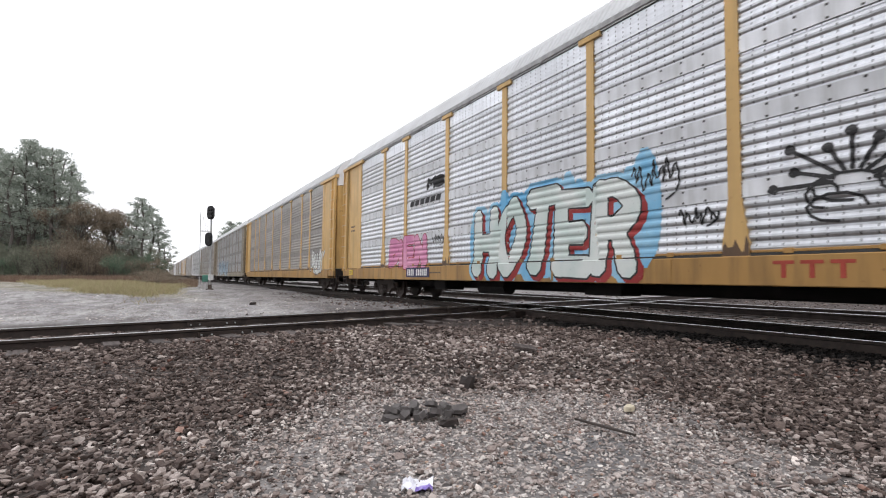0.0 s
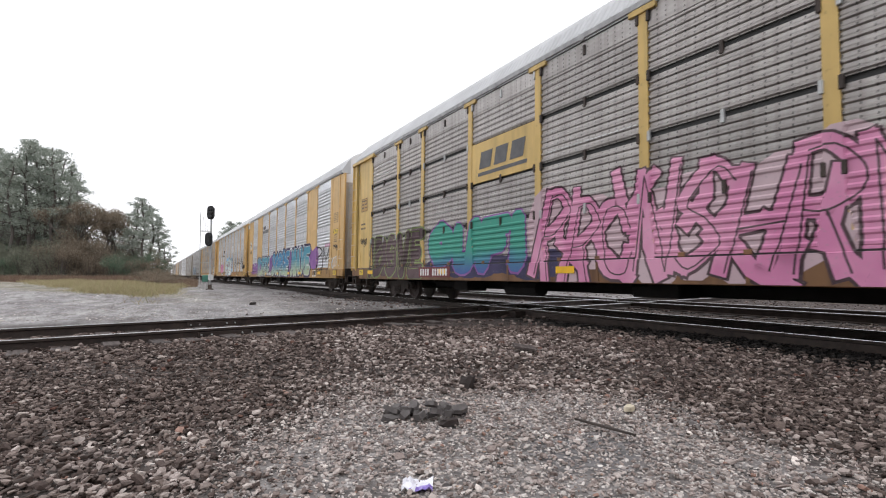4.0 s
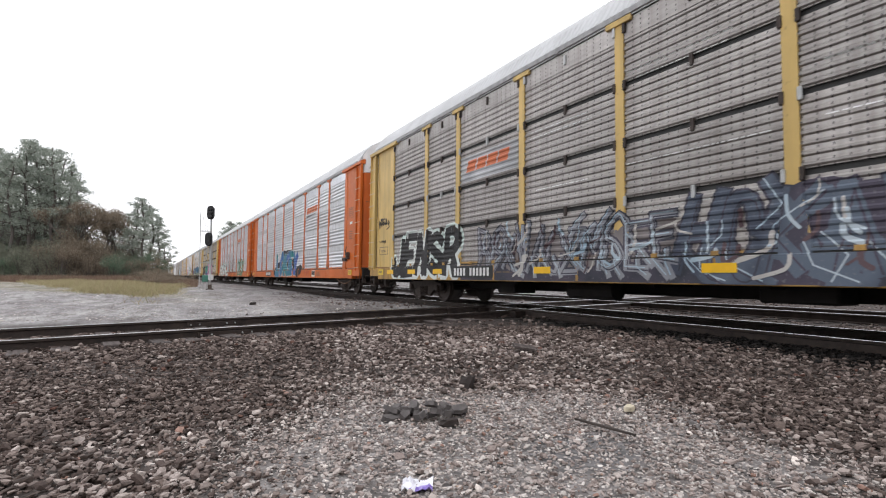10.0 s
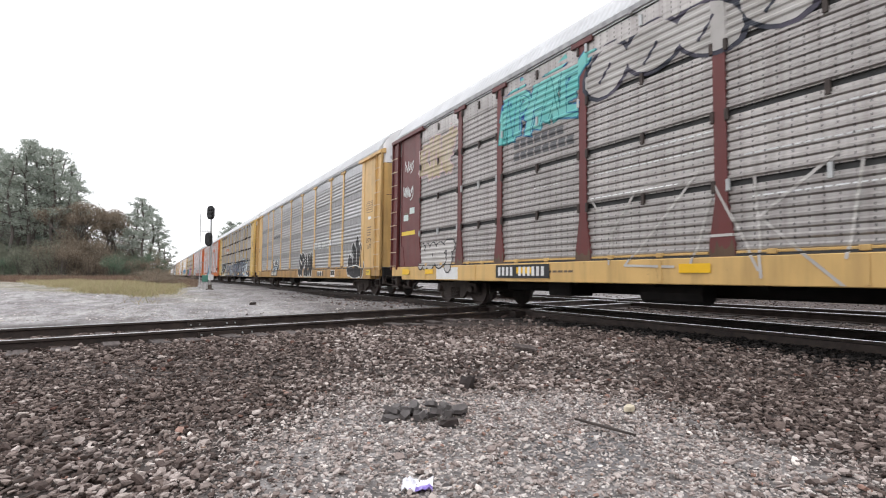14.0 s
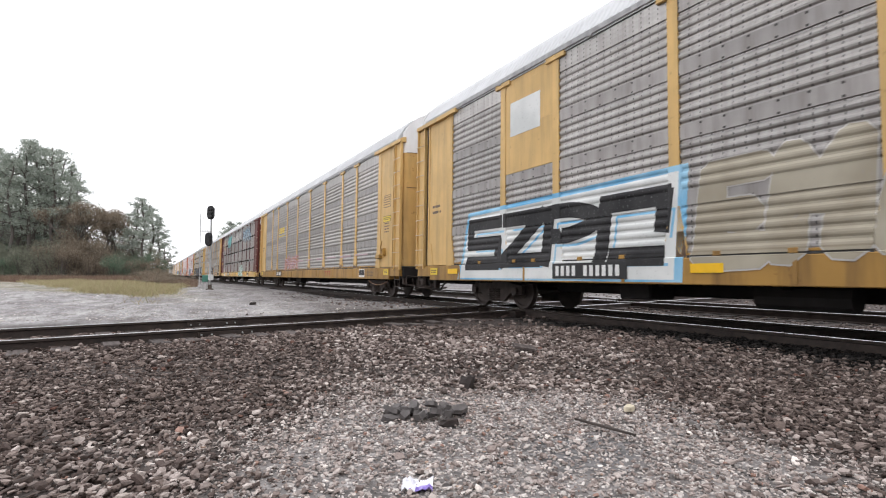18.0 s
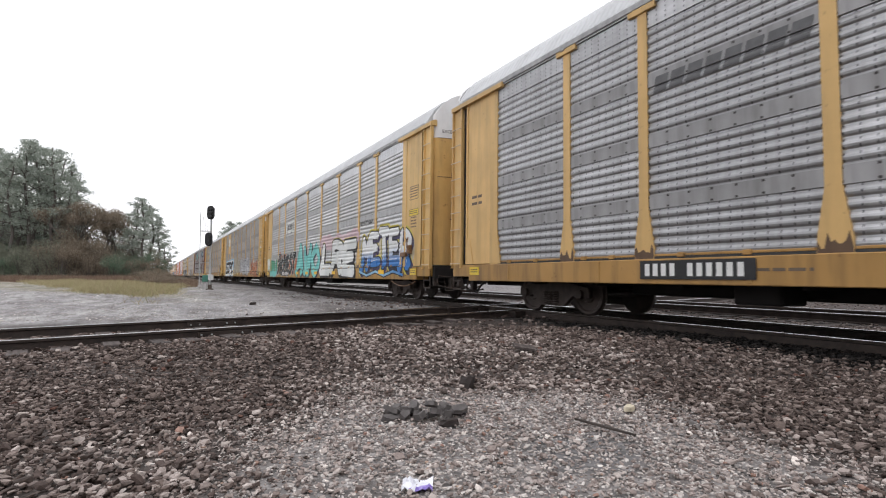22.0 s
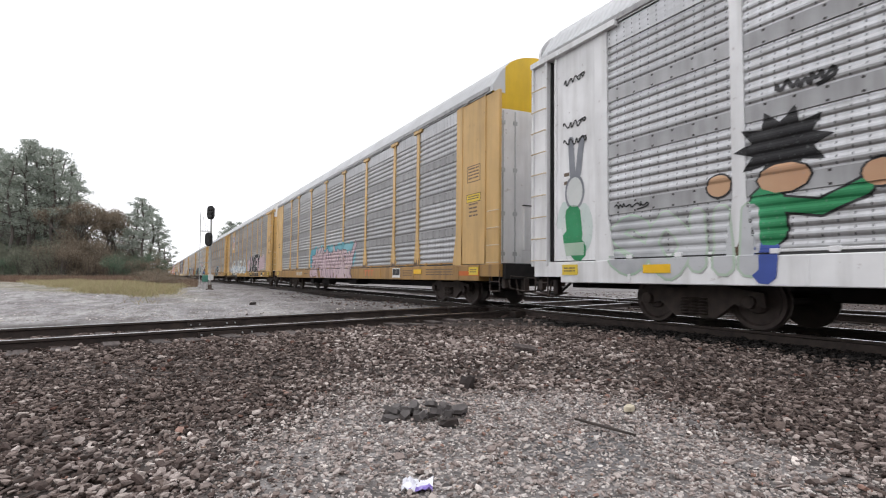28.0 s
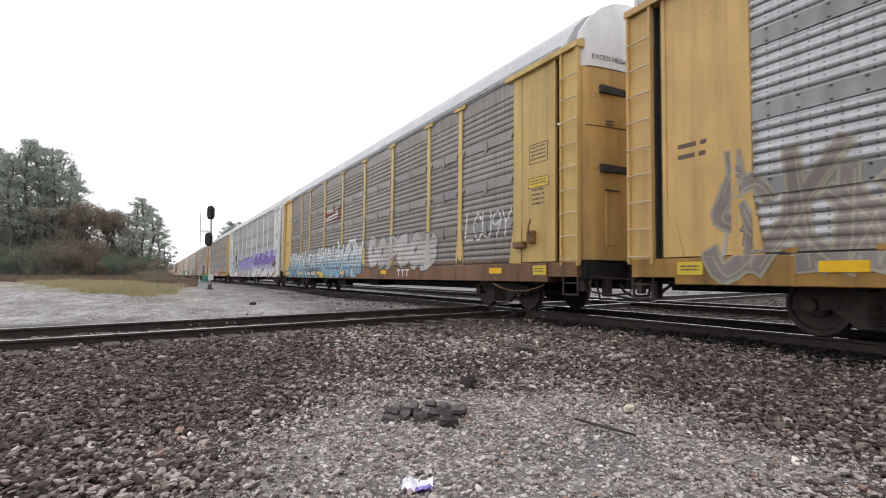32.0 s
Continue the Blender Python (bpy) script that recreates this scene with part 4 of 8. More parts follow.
def shared_meshes():
    s = {}
    post = Mesh()
    post.sweep([(SIDE + 0.02, -0.085), (POST_OUT, -0.095), (POST_OUT, 0.095), (SIDE + 0.02, 0.085)], 1.88, TOP + 0.01, axis=2)
    ring = [(1.02, 0.195), (1.25, 0.195), (1.90, 0.095)]
    v = [(x, s_ * w, z) for z, w in ring for x in (SIDE + 0.02, POST_OUT - 0.002) for s_ in (-1, 1)]
    f = []
    for i in range(2):
        o = i * 4
        f += [(o, o + 2, o + 6, o + 4), (o + 1, o + 5, o + 7, o + 3), (o + 2, o + 3, o + 7, o + 6), (o, o + 4, o + 5, o + 1)]
    f += [(0, 1, 3, 2), (8, 10, 11, 9)]
    post.add(v, f)
    post.box(POST_OUT - 0.034, SIDE, -0.28, 0.28, TOP - 0.08, TOP + 0.03, 0.006)
    s["post"] = post.data("post", YELLOW)

    s["rust_stain"] = []
    for k in range(3):
        rng = random.Random(k)
        top = [(-0.19 + 0.38 * j / 10, 1.13 + 0.13 * rng.random() * (1 + (j % 2))) for j in range(11)]
        v = [(POST_OUT - 0.0035, y, 1.085) for y, z in top] + [(POST_OUT - 0.0035, y, z) for y, z in top]
        s["rust_stain"].append(mesh_of("rust_stain", v, [(j, j + 1, 12 + j, 11 + j) for j in range(10)], GRIME))

    corner = Mesh().sweep([(SIDE + 0.02, -0.15), (POST_OUT, -0.15), (POST_OUT, 0.15), (SIDE + 0.02, 0.15)], SILL_Z1, TOP + 0.04, axis=2)
    corner.sweep([(-0.15, 1.09), (0.30, 1.09), (0.15, 1.9), (-0.15, 1.9)], SIDE + 0.01, POST_OUT - 0.004, axis=0)
    s["corner_post"] = corner.data("corner_post", YELLOW)

    sill = Mesh()
    sill.sweep([(SILL_OUT, SILL_Z0), (SILL_OUT + 0.012, SILL_Z0 - 0.012), (-1.2, SILL_Z0 - 0.012), (-1.2, SILL_Z1), (SILL_OUT + 0.01, SILL_Z1), (SILL_OUT, SILL_Z1 - 0.012)], -HALF + 0.9, HALF - 0.9)
    sill.box(SILL_OUT + 0.02, -1.2, -HALF + 0.05, -HALF + 0.9, SILL_Z0 + 0.10, SILL_Z1, 0.006)
    sill.box(SILL_OUT + 0.02, -1.2, HALF - 0.9, HALF - 0.05, SILL_Z0 + 0.10, SILL_Z1, 0.006)
    for i in range(9):
        y = HALF - 2.6 - i * 2.75
        sill.box(SILL_OUT - 0.012, SILL_OUT + 0.005, y - 0.03, y + 0.03, SILL_Z0 + 0.02, SILL_Z1 - 0.02)
    s["side_sill"] = sill.data("side_sill", YELLOW)

    s["ledges"] = []
    for a0, a1 in zip(EDGES, EDGES[1:]):
        ledge = Mesh()
        w = a1 - a0
        ledge.box(SIDE - 0.046, SIDE + 0.02, HALF - a1 + 0.21, HALF - a0 - 0.21, SILL_Z1 + 0.042, SILL_Z1 + 0.078, 0.004)
        for k in (0.25, 0.62):
            ledge.box(SIDE - 0.066, SIDE, HALF - a0 - k * w - 0.06, HALF - a0 - k * w + 0.06, SILL_Z1 + 0.02, SILL_Z1 + 0.09, 0.006)
        s["ledges"].append(ledge.data("ledge", YELLOW))
    # solid dark strip standing for the shadow line between ledge and sill
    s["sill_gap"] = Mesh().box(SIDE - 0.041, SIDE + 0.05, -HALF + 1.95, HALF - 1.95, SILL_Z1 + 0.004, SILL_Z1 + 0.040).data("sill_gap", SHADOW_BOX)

    deck = Mesh().box(-1.45, 1.45, -HALF + 0.1, HALF - 0.1, 0.80, 1.04)
    deck.box(-0.28, 0.28, -HALF + 0.3, HALF - 0.3, 0.55, 0.80)
    deck.box(-0.36, 0.36, -8.2, 8.2, 0.44, 0.80, 0.03)
    for i in range(14):
        y = -HALF + 1.4 + i * (2 * HALF - 2.8) / 13
        deck.box(-1.4, 1.4, y - 0.05, y + 0.05, 0.62, 0.80)
    deck.box(-1.0, -0.42, -1.6, -0.6, 0.42, 0.78, 0.03)
    deck.box(-1.1, -0.42, 5.0, 5.7, 0.38, 0.78, 0.03)
    deck.tube([(-0.95, 2.0, 0.52), (-0.95, 3.2, 0.52)], 0.2, 10)
    s["underframe"] = deck.data("underframe", UNDER)
    s["brake_pipe"] = Mesh().tube([(-1.50, -HALF + 3.2, 0.60), (-1.50, HALF - 4.2, 0.60)], 0.014, 5).tube([(-1.45, -HALF + 5, 0.53), (-1.45, HALF - 5, 0.53)], 0.02, 5).data("brake_pipe", UNDER)

    # a dark sheet painted for the shade inside, and the side that the camera never sees
    lin = Mesh().box(SIDE + 0.035, SIDE + 0.06, -HALF + 1.9, HALF - 1.9, SILL_Z1, TOP + 0.03)
    s["lining"] = lin.data("lining", SHADOW_BOX)
    back = Mesh().box(1.50, 1.60, -HALF + 0.1, HALF - 0.1, SILL_Z0, PANEL_Z1 + 0.05)
    for i in range(11):
        y = -HALF + 1.9 + i * 2.27
        back.box(1.6, 1.66, y - 0.1, y + 0.1, SILL_Z1, PANEL_Z1)
    s["far_side"] = back.data("far_side", ZINC_MID)

    prof = [(-1.60, 5.40), (-1.605, 5.545), (-1.585, 5.57), (-1.34, 5.97), (-1.09, 6.22), (-0.80, 6.38), (-0.4, 6.46), (0.0, 6.49)]
    prof = prof + [(-x, z) for x, z in reversed(prof[:-1])]
    v, f = [], []
    n, m = len(prof), 0
    ys = []
    y = -HALF + 0.35
    while y < HALF - 0.35:
        ys += [(y, 0.0), (y + 0.03, 0.016), (y + 0.09, 0.016), (y + 0.12, 0.0)]
        y += 0.16
    for y, d in ys:
        for i, (px, pz) in enumerate(prof):
            k = 0.0 if i < 2 or i > n - 3 else d
            v.append((px * (1 + k * 0.6), y, pz + k))
    f = [(j * n + i, (j + 1) * n + i, (j + 1) * n + i + 1, j * n + i + 1) for j in range(len(ys) - 1) for i in range(n - 1)]
    f += [tuple(range(n)), tuple(reversed(range((len(ys) - 1) * n, len(ys) * n)))]
    s["roof"] = mesh_of("roof", v, f, ROOF)
    rail_ = Mesh().box(-1.632, -1.59, -HALF + 0.5, HALF - 0.5, 5.435, 5.545, 0.006)
    for i in range(9):
        y = -HALF + 1.5 + i * 2.94
        rail_.box(-1.648, -1.62, y - 0.05, y + 0.05, 5.40, 5.46, 0.006)
    s["eave_rail"] = rail_.data("eave_rail", EAVE)

    # one end, built for the trailing end at y = 0 growing to +y
    bay = Mesh().box(SIDE - 0.028, SIDE + 0.02, 0.68, 1.85, 1.10, TOP, 0.004)
    bay.sweep([(0.68, 1.10), (1.04, 1.10), (0.88, 1.75), (0.68, 1.75)], SIDE - 0.045, SIDE - 0.02, axis=0)
    bay.box(SIDE - 0.05, SIDE, 0.68, 0.75, 1.10, TOP)
    s["end_panel"] = bay.data("end_panel", YELLOW)
    s["corner_panel"] = Mesh().box(SIDE - 0.024, SIDE + 0.06, 0.12, 0.70, 1.0, TOP - 0.02, 0.012).data("corner_panel", YELLOW)
    head = Mesh().sweep([(SIDE + 0.1, TOP - 0.05), (SIDE - 0.12, TOP - 0.05), (SIDE - 0.12, TOP + 0.06), (SIDE + 0.02, TOP + 0.13), (SIDE + 0.1, TOP + 0.13)], -0.02, 2.35)
    s["header"] = head.data("header", YELLOW)
    plate = Mesh().box(SIDE - 0.045, SIDE + 0.0, 0.0, 0.50, 1.02, TOP - 0.06, 0.004)
    s["stile"] = Mesh().box(SIDE - 0.10, SIDE - 0.03, 0.0, 0.045, 1.0, TOP - 0.05, 0.004).data("stile", YELLOW)
    s["ladder"] = plate.data("ladder", YELLOW)
    s["rung"] = Mesh().tube([(SIDE - 0.085, 0.02, 0), (SIDE - 0.135, 0.04, 0), (SIDE - 0.135, 0.46, 0), (SIDE - 0.085, 0.48, 0)], 0.014, 6).data("rung", YELLOW)

    def arc(z0s, z1s, name):
        m_ = Mesh()
        xs = [1.505 * math.sin(math.pi / 2 * i / 12) for i in range(-12, 13)]
        vv, ff = [], []
        for x in xs:
            y = 0.10 - 0.26 * math.sqrt(max(0.0, 1 - (x / 1.51) ** 2))
            for yy in (y, y + 0.06):
                vv += [(x, yy, z0s(x)), (x, yy, z1s(x))]
        for i in range(len(xs) - 1):
            o = i * 4
            ff += [(o, o + 4, o + 5, o + 1), (o + 2, o + 3, o + 7, o + 6), (o + 1, o + 5, o + 7, o + 3), (o, o + 2, o + 6, o + 4)]
        ff += [(0, 1, 3, 2), (len(vv) - 4, len(vv) - 2, len(vv) - 1, len(vv) - 3)]
        m_.add(vv, ff)
        return m_

    def roof_z(x):
        q = [(-1.6, 5.5)] + prof[2:8]
        x = -abs(x)
        for (x0, z0), (x1, z1) in zip(q, q[1:]):
            if x0 <= x <= x1:
                return z0 + (z1 - z0) * (x - x0) / max(1e-6, x1 - x0)
        return 5.4

    door = arc(lambda x: 1.12, lambda x: 5.0, "end_door")
    s["end_door"] = door.data("end_door", YELLOW)
    s["end_cap"] = arc(lambda x: 5.0, roof_z, "end_cap").data("end_cap", WHITE_CAP)
    hatch = Mesh()
    for x0, x1, z0, z1 in ((-0.98, -0.96, 1.42, 2.5), (-0.66, -0.64, 1.42, 2.5), (-0.98, -0.64, 2.49, 2.52), (-0.98, -0.64, 1.42, 1.44)):
        hatch.box(x0, x1, -0.128, -0.05, z0, z1)
    s["hatch_frame"] = hatch.data("hatch_frame", YELLOW)
    lip = Mesh().box(-1.0, -0.62, -0.14, -0.05, 2.50, 2.53)
    s["hatch_lip"] = lip.data("hatch_lip", SHADOW_BOX)
    jamb = Mesh().box(SIDE + 0.12, SIDE + 0.16, 0.46, 0.74, 1.1, TOP).box(SIDE + 0.02, SIDE + 0.14, 0.49, 0.51, 1.1, TOP)
    s["door_slot"] = jamb.data("door_slot", SHADOW_BOX)
    beam = Mesh().box(-1.5, 1.5, -0.06, 0.10, 0.72, 1.1, 0.015)
    beam.box(-0.35, 0.35, -0.12, 0.3, 0.55, 0.95, 0.02)
    s["end_sill"] = beam.data("end_sill", UNDER)
    cp = Mesh().box(-0.11, 0.11, -0.62, 0.1, 0.68, 0.92, 0.02).box(-0.16, 0.18, -0.66, -0.40, 0.66, 0.96, 0.04)
    s["coupler"] = cp.data("coupler", FRAME_GREY)
    lever = Mesh().tube([(-1.42, -0.10, 0.62), (-1.40, -0.14, 0.80), (-1.25, -0.16, 0.78), (-0.4, -0.2, 0.74), (-0.15, -0.3, 0.8)], 0.016, 5)
    s["uncoupling_lever"] = lever.data("uncoupling_lever", FRAME_GREY)
    hose = Mesh().tube([(-0.5, 0.0, 0.66), (-0.55, -0.18, 0.50), (-0.5, -0.40, 0.38), (-0.45, -0.6, 0.40)], 0.03, 7)
    s["air_hose"] = hose.data("air_hose", HOSE)
    seam = Mesh()
    for i in range(14):
        x = -1.40 + i * 0.10
        y = 0.10 - 0.26 * math.sqrt(max(0.0, 1 - (x / 1.51) ** 2)) - 0.004
        x2 = x + 0.10
        y2 = 0.10 - 0.26 * math.sqrt(max(0.0, 1 - (x2 / 1.51) ** 2)) - 0.004
        seam.tube([(x, y, 0), (x2, y2, 0)], 0.010, 4)
    s["door_seam"] = seam.data("door_seam", GRIME)
    hin = Mesh()
    for z in (1.5, 2.9, 4.3):
        hin.box(-0.02, 0.02, -0.175, -0.13, z, z + 0.30, 0.006)
    s["door_hinge"] = hin.tube([(0, -0.165, 1.2), (0, -0.165, 4.95)], 0.018, 6).data("door_hinge", FRAME_GREY)
    rod = Mesh().tube([(0, -0.10, 1.15), (0, -0.10, 4.95)], 0.022, 6)
    for z in (1.3, 2.3, 3.4, 4.6):
        rod.box(-0.06, 0.06, -0.12, -0.04, z, z + 0.10, 0.006)
    s["lock_rod"] = rod.data("lock_rod", GALV)
    s["window_slot"] = Mesh().box(-1.12, -0.42, -0.16, -0.02, -0.08, 0.08, 0.01).data("window_slot", SHADOW_BOX)
    rig = Mesh().tube([(-1.38, -0.02, 0.74), (-1.38, -0.10, 0.50), (-1.1, -0.28, 0.44), (-0.6, -0.34, 0.46), (-0.35, -0.2, 0.60)], 0.020, 6)
    rig.tube([(-1.1, 0.05, 0.72), (-1.1, -0.05, 0.36), (-0.9, -0.12, 0.36)], 0.024, 6)
    rig.box(-0.95, -0.80, -0.10, 0.06, 0.40, 0.74, 0.015).box(-1.46, -1.34, 0.02, 0.14, 0.50, 0.76, 0.01)
    rig.tube([(-0.85, -0.08, 0.44), (-0.5, -0.5, 0.33), (-0.2, -0.75, 0.42)], 0.028, 6)
    s["end_rigging"] = rig.data("end_rigging", FRAME_GREY)
    step = Mesh()
    for y in (0.06, 0.46):
        step.tube([(-1.58, y, 0.95), (-1.58, y, 0.42)], 0.016, 5)
    step.tube([(-1.58, 0.06, 0.43), (-1.58, 0.46, 0.43)], 0.018, 5).tube([(-1.58, 0.06, 0.66), (-1.58, 0.46, 0.66)], 0.014, 5)
    s["sill_step"] = step.data("sill_step", FRAME_GREY)
    hb = Mesh().box(-1.70, SIDE - 0.02, 1.30, 1.52, 1.50, 1.78, 0.02)
    hb.tube([(-1.72, 1.40, 1.62), (-1.75, 1.36, 1.85), (-1.74, 1.30, 2.02)], 0.02, 5).tube([(-1.72, 1.45, 1.72), (-1.78, 1.20, 1.55)], 0.018, 5)
    hb.box(-1.70, SIDE, 1.62, 2.0, 1.42, 1.56, 0.01)
    s["hand_brake"] = hb.data("hand_brake", FRAME_GREY)
    ch = Mesh()
    for i in range(22):
        t0, t1 = i / 22, (i + 0.8) / 22
        pt = lambda t: (-1.60, 2.9 - 1.9 * t, 0.62 - 0.55 * t * (1 - t) * 1.2)
        ch.tube([pt(t0), pt(t1)], 0.017 if i % 2 else 0.012, 4)
    s["brake_chain"] = ch.data("brake_chain", RUSTY)

    # trucks
    fr = Mesh()
    out = [(-1.12, 0.36), (-1.10, 0.56), (-0.80, 0.60), (-0.45, 0.66), (0.45, 0.66), (0.80, 0.60), (1.10, 0.56), (1.12, 0.36), (0.80, 0.33), (0.66, 0.38), (0.36, 0.15), (-0.36, 0.15), (-0.66, 0.38), (-0.80, 0.33)]
    for x in (-1.02, 0.92):
        fr.sweep([(y, z) for y, z in out], x, x + 0.10, axis=0)
    fr.box(-1.0, 1.0, -0.2, 0.2, 0.36, 0.62, 0.03)
    for sx in (-1.04, 1.04):
        for y in (-0.89, 0.89):
            fr.lathe([(sx - 0.06, 0.07), (sx - 0.05, 0.10), (sx + 0.06, 0.10)], 10, 0, (0, y, 0.42))
    s["side_frames"] = fr.data("side_frame", FRAME_GREY)
    sp = Mesh()
    for y in (-0.16, 0.0, 0.16):
        for i in range(6):
            sp.lathe([(0.20 + i * 0.048, 0.068), (0.212 + i * 0.048, 0.075), (0.224 + i * 0.048, 0.068)], 10, 2, (-1.035, y, 0))
    s["springs"] = sp.data("spring_nest", WHEEL)
    ws = Mesh().lathe([(-0.92, 0.06), (0.92, 0.06)], 10, 0)
    for sg in (-1, 1):
        ws.lathe([(sg * 0.815, 0.10), (sg * 0.815, 0.16), (sg * 0.79, 0.18), (sg * 0.785, 0.33), (sg * 0.815, 0.36), (sg * 0.815, 0.415), (sg * 0.735, 0.42), (sg * 0.72, 0.445), (sg * 0.695, 0.44), (sg * 0.69, 0.15), (sg * 0.69, 0.10)], 28, 0)
    for k in range(3):
        a = k * 2.094
        ws.box(-0.822, -0.80, 0.11 * math.cos(a) - 0.02, 0.11 * math.cos(a) + 0.02, 0.11 * math.sin(a) - 0.02, 0.11 * math.sin(a) + 0.02)
    s["wheelset"] = ws.data("wheelset", WHEEL, False)
    return s


SHARED = shared_meshes()
TRUCK_AT = 9.85
WHEEL_R = 0.42
WHEELSETS = {-1: [], 1: []}


def bars(car, a, z, w, h, rows, mat, x, seed=0, name="lettering", fill=0.42, label=""):
    """Rows of short bars where small print cannot be read."""
    rng = random.Random(seed)
    m = Mesh()
    rh = h / rows
    for r in range(rows):
        u = a
        while u < a + w - 1e-6:
            k = min(rng.uniform(0.5, 1.6) * rh * 1.6, a + w - u)
            if k > rh * 0.2:
                m.box(x - 0.0025, x, HALF - u - k * 0.82, HALF - u, z + h - (r + fill) * rh - 0.1 * rh, z + h - r * rh - 0.1 * rh)
            u += k
    return tagged(use(name, m.data(name, mat), car, label=label), kind="stuff")


def tablet(car, a, z, w, h, mat, x, name="plate", t=0.004, label=""):
    m = Mesh().box(x - t, x, HALF - a - w, HALF - a, z, z + h)
    return use(name, m.data(name, mat), car, label=label)


def outline_box(car, a, z, w, h, mat, x, t=0.02, name="stencil_frame"):
    m = Mesh()
    y0, y1 = HALF - a - w, HALF - a
    m.box(x - 0.003, x, y0, y1, z, z + t).box(x - 0.003, x, y0, y1, z + h - t, z + h).box(x - 0.003, x, y0, y0 + t, z, z + h).box(x - 0.003, x, y1 - t, y1, z, z + h)
    return use(name, m.data(name, mat), car)


MIRROR = Matrix.Diagonal((1, -1, 1, 1))
MIRRORED = {}


def flipped(key):
    """The same part for the leading end."""
    if key not in MIRRORED:
        me = SHARED[key].copy()
        me.transform(MIRROR)
        me.flip_normals()
        MIRRORED[key] = me
    return MIRRORED[key]


def build_car(index, label, body, panel, style="ribbed", sill=None, cap=None, door=None, roof=None, rungs=9, flat_bays=(), special=None, brake=False, strip=None, posts=None, ledge=None, blunt=False):
    """One enclosed car carrier with its panels, posts, ends and trucks. flat_bays: bays closed by a plain sheet of body colour, with the rows it covers."""
    car = thing("autorack_car", label, "railway car", group="cars of the train")
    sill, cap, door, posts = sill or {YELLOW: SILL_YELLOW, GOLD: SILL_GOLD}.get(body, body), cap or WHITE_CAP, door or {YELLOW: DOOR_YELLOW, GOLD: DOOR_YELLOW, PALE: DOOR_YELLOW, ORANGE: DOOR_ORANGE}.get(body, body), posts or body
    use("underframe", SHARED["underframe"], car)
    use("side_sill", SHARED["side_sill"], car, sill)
    for me in SHARED["ledges"]:
        use("ledge", me, car, ledge or sill)
    use("lining", SHARED["lining"], car)
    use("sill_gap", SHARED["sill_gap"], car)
    use("far_side", SHARED["far_side"], car, panel)
    use("roof", SHARED["roof"], car, roof or ROOF)
    use("eave_rail", SHARED["eave_rail"], car)
    near = index >= -2
    flat = {b: rows for b, rows in flat_bays}
    for b, (a0, a1) in enumerate(zip(EDGES, EDGES[1:])):
        lo = 0.12 if b == 0 else 0.07
        hi = 0.12 if b == len(EDGES) - 2 else 0.07
        w, mid = (a1 - hi) - (a0 + lo), (a0 + lo + a1 - hi) / 2
        for r in range(4):
            m = pose(SIDE, HALF - mid, PANEL_Z0 + r * ROW)
            if b in flat and r in flat[b]:
                key = ("flat", round(w, 3))
                if key not in PANEL_CACHE:
                    PANEL_CACHE[key] = Mesh().box(-0.03, 0.02, -w / 2, w / 2, 0.0, ROW, 0.003).data("flat_sheet", YELLOW)
                if r == 3:
                    use("top_sheet", Mesh().box(-0.03, 0.02, -w / 2, w / 2, ROW, TOP - PANEL_Z0 - 3 * ROW).data("top_sheet", YELLOW), car, body, m)
                use("side_panel", PANEL_CACHE[key], car, body, m)
                continue
            use("side_panel", panel_mesh(style, w), car, special.get((b, r), panel) if special else panel, m)
            if style == "banded" and near and r < 3:
                key = ("strip", round(w, 3))
                if key not in PANEL_CACHE:
                    st = Mesh().box(-0.034, 0.02, -w / 2, w / 2, 0.80, ROW + 0.002, 0.004)
                    st.box(-0.055, -0.03, -0.05, 0.05, 0.72, ROW - 0.02, 0.006)
                    for sy in (-1, 1):
                        st.lathe([(-0.07, 0.06), (-0.06, 0.075), (-0.03, 0.075)], 8, 0, (0, sy * (w / 2 - 0.11), 0.92))
                    PANEL_CACHE[key] = st.data("panel_strip", FLAT_STRIP)
                use("panel_strip", PANEL_CACHE[key], car, strip, m)
            if r == 3:
                key = ("top", round(w, 3))
                if key not in PANEL_CACHE:
                    PANEL_CACHE[key] = Mesh().box(-0.022, 0.02, -w / 2, w / 2, 0.802, TOP - PANEL_Z0 - 3 * ROW, 0.004).data("top_sheet", FLAT_STRIP)
                use("top_sheet", PANEL_CACHE[key], car, panel, m)
            if style == "ribbed" and r < 3:
                key = ("band", round(w, 3))
                if key not in PANEL_CACHE:
                    PANEL_CACHE[key] = Mesh().box(-0.024, 0.02, -w / 2, w / 2, 0.802, ROW - 0.002, 0.004).data("band_sheet", BAND_MID)
                use("band_sheet", PANEL_CACHE[key], car, {ZINC_LIGHT: BAND_LIGHT, ZINC_BROWN: BAND_BROWN, ZINC_FAIR: BAND_FAIR}.get(panel, BAND_MID), m)
            if style == "gapped" and near:
                key = ("clip", round(w, 3))
                if key not in PANEL_CACHE:
                    st = Mesh().box(-0.05, -0.0, -0.03, 0.03, 0.90, ROW + 0.06, 0.004)
                    for sy in (-1, 1):
                        st.box(-0.07, -0.02, sy * (w / 2 - 0.04) - 0.03, sy * (w / 2 - 0.04) + 0.03, 0.92, ROW + 0.06, 0.01)
                    PANEL_CACHE[key] = st.data("panel_clip", GALV)
                tagged(use("panel_clip", PANEL_CACHE[key], car, FRAME_GREY if (b * 3 + r) % 4 else GALV, m), kind="stuff")
    for i, p in enumerate(POSTS):
        post = use("post", SHARED["post"], car, posts, pose(0, HALF - p, 0))
        if near:
            use("rust_stain", SHARED["rust_stain"][(i + index) % 3], post, None)
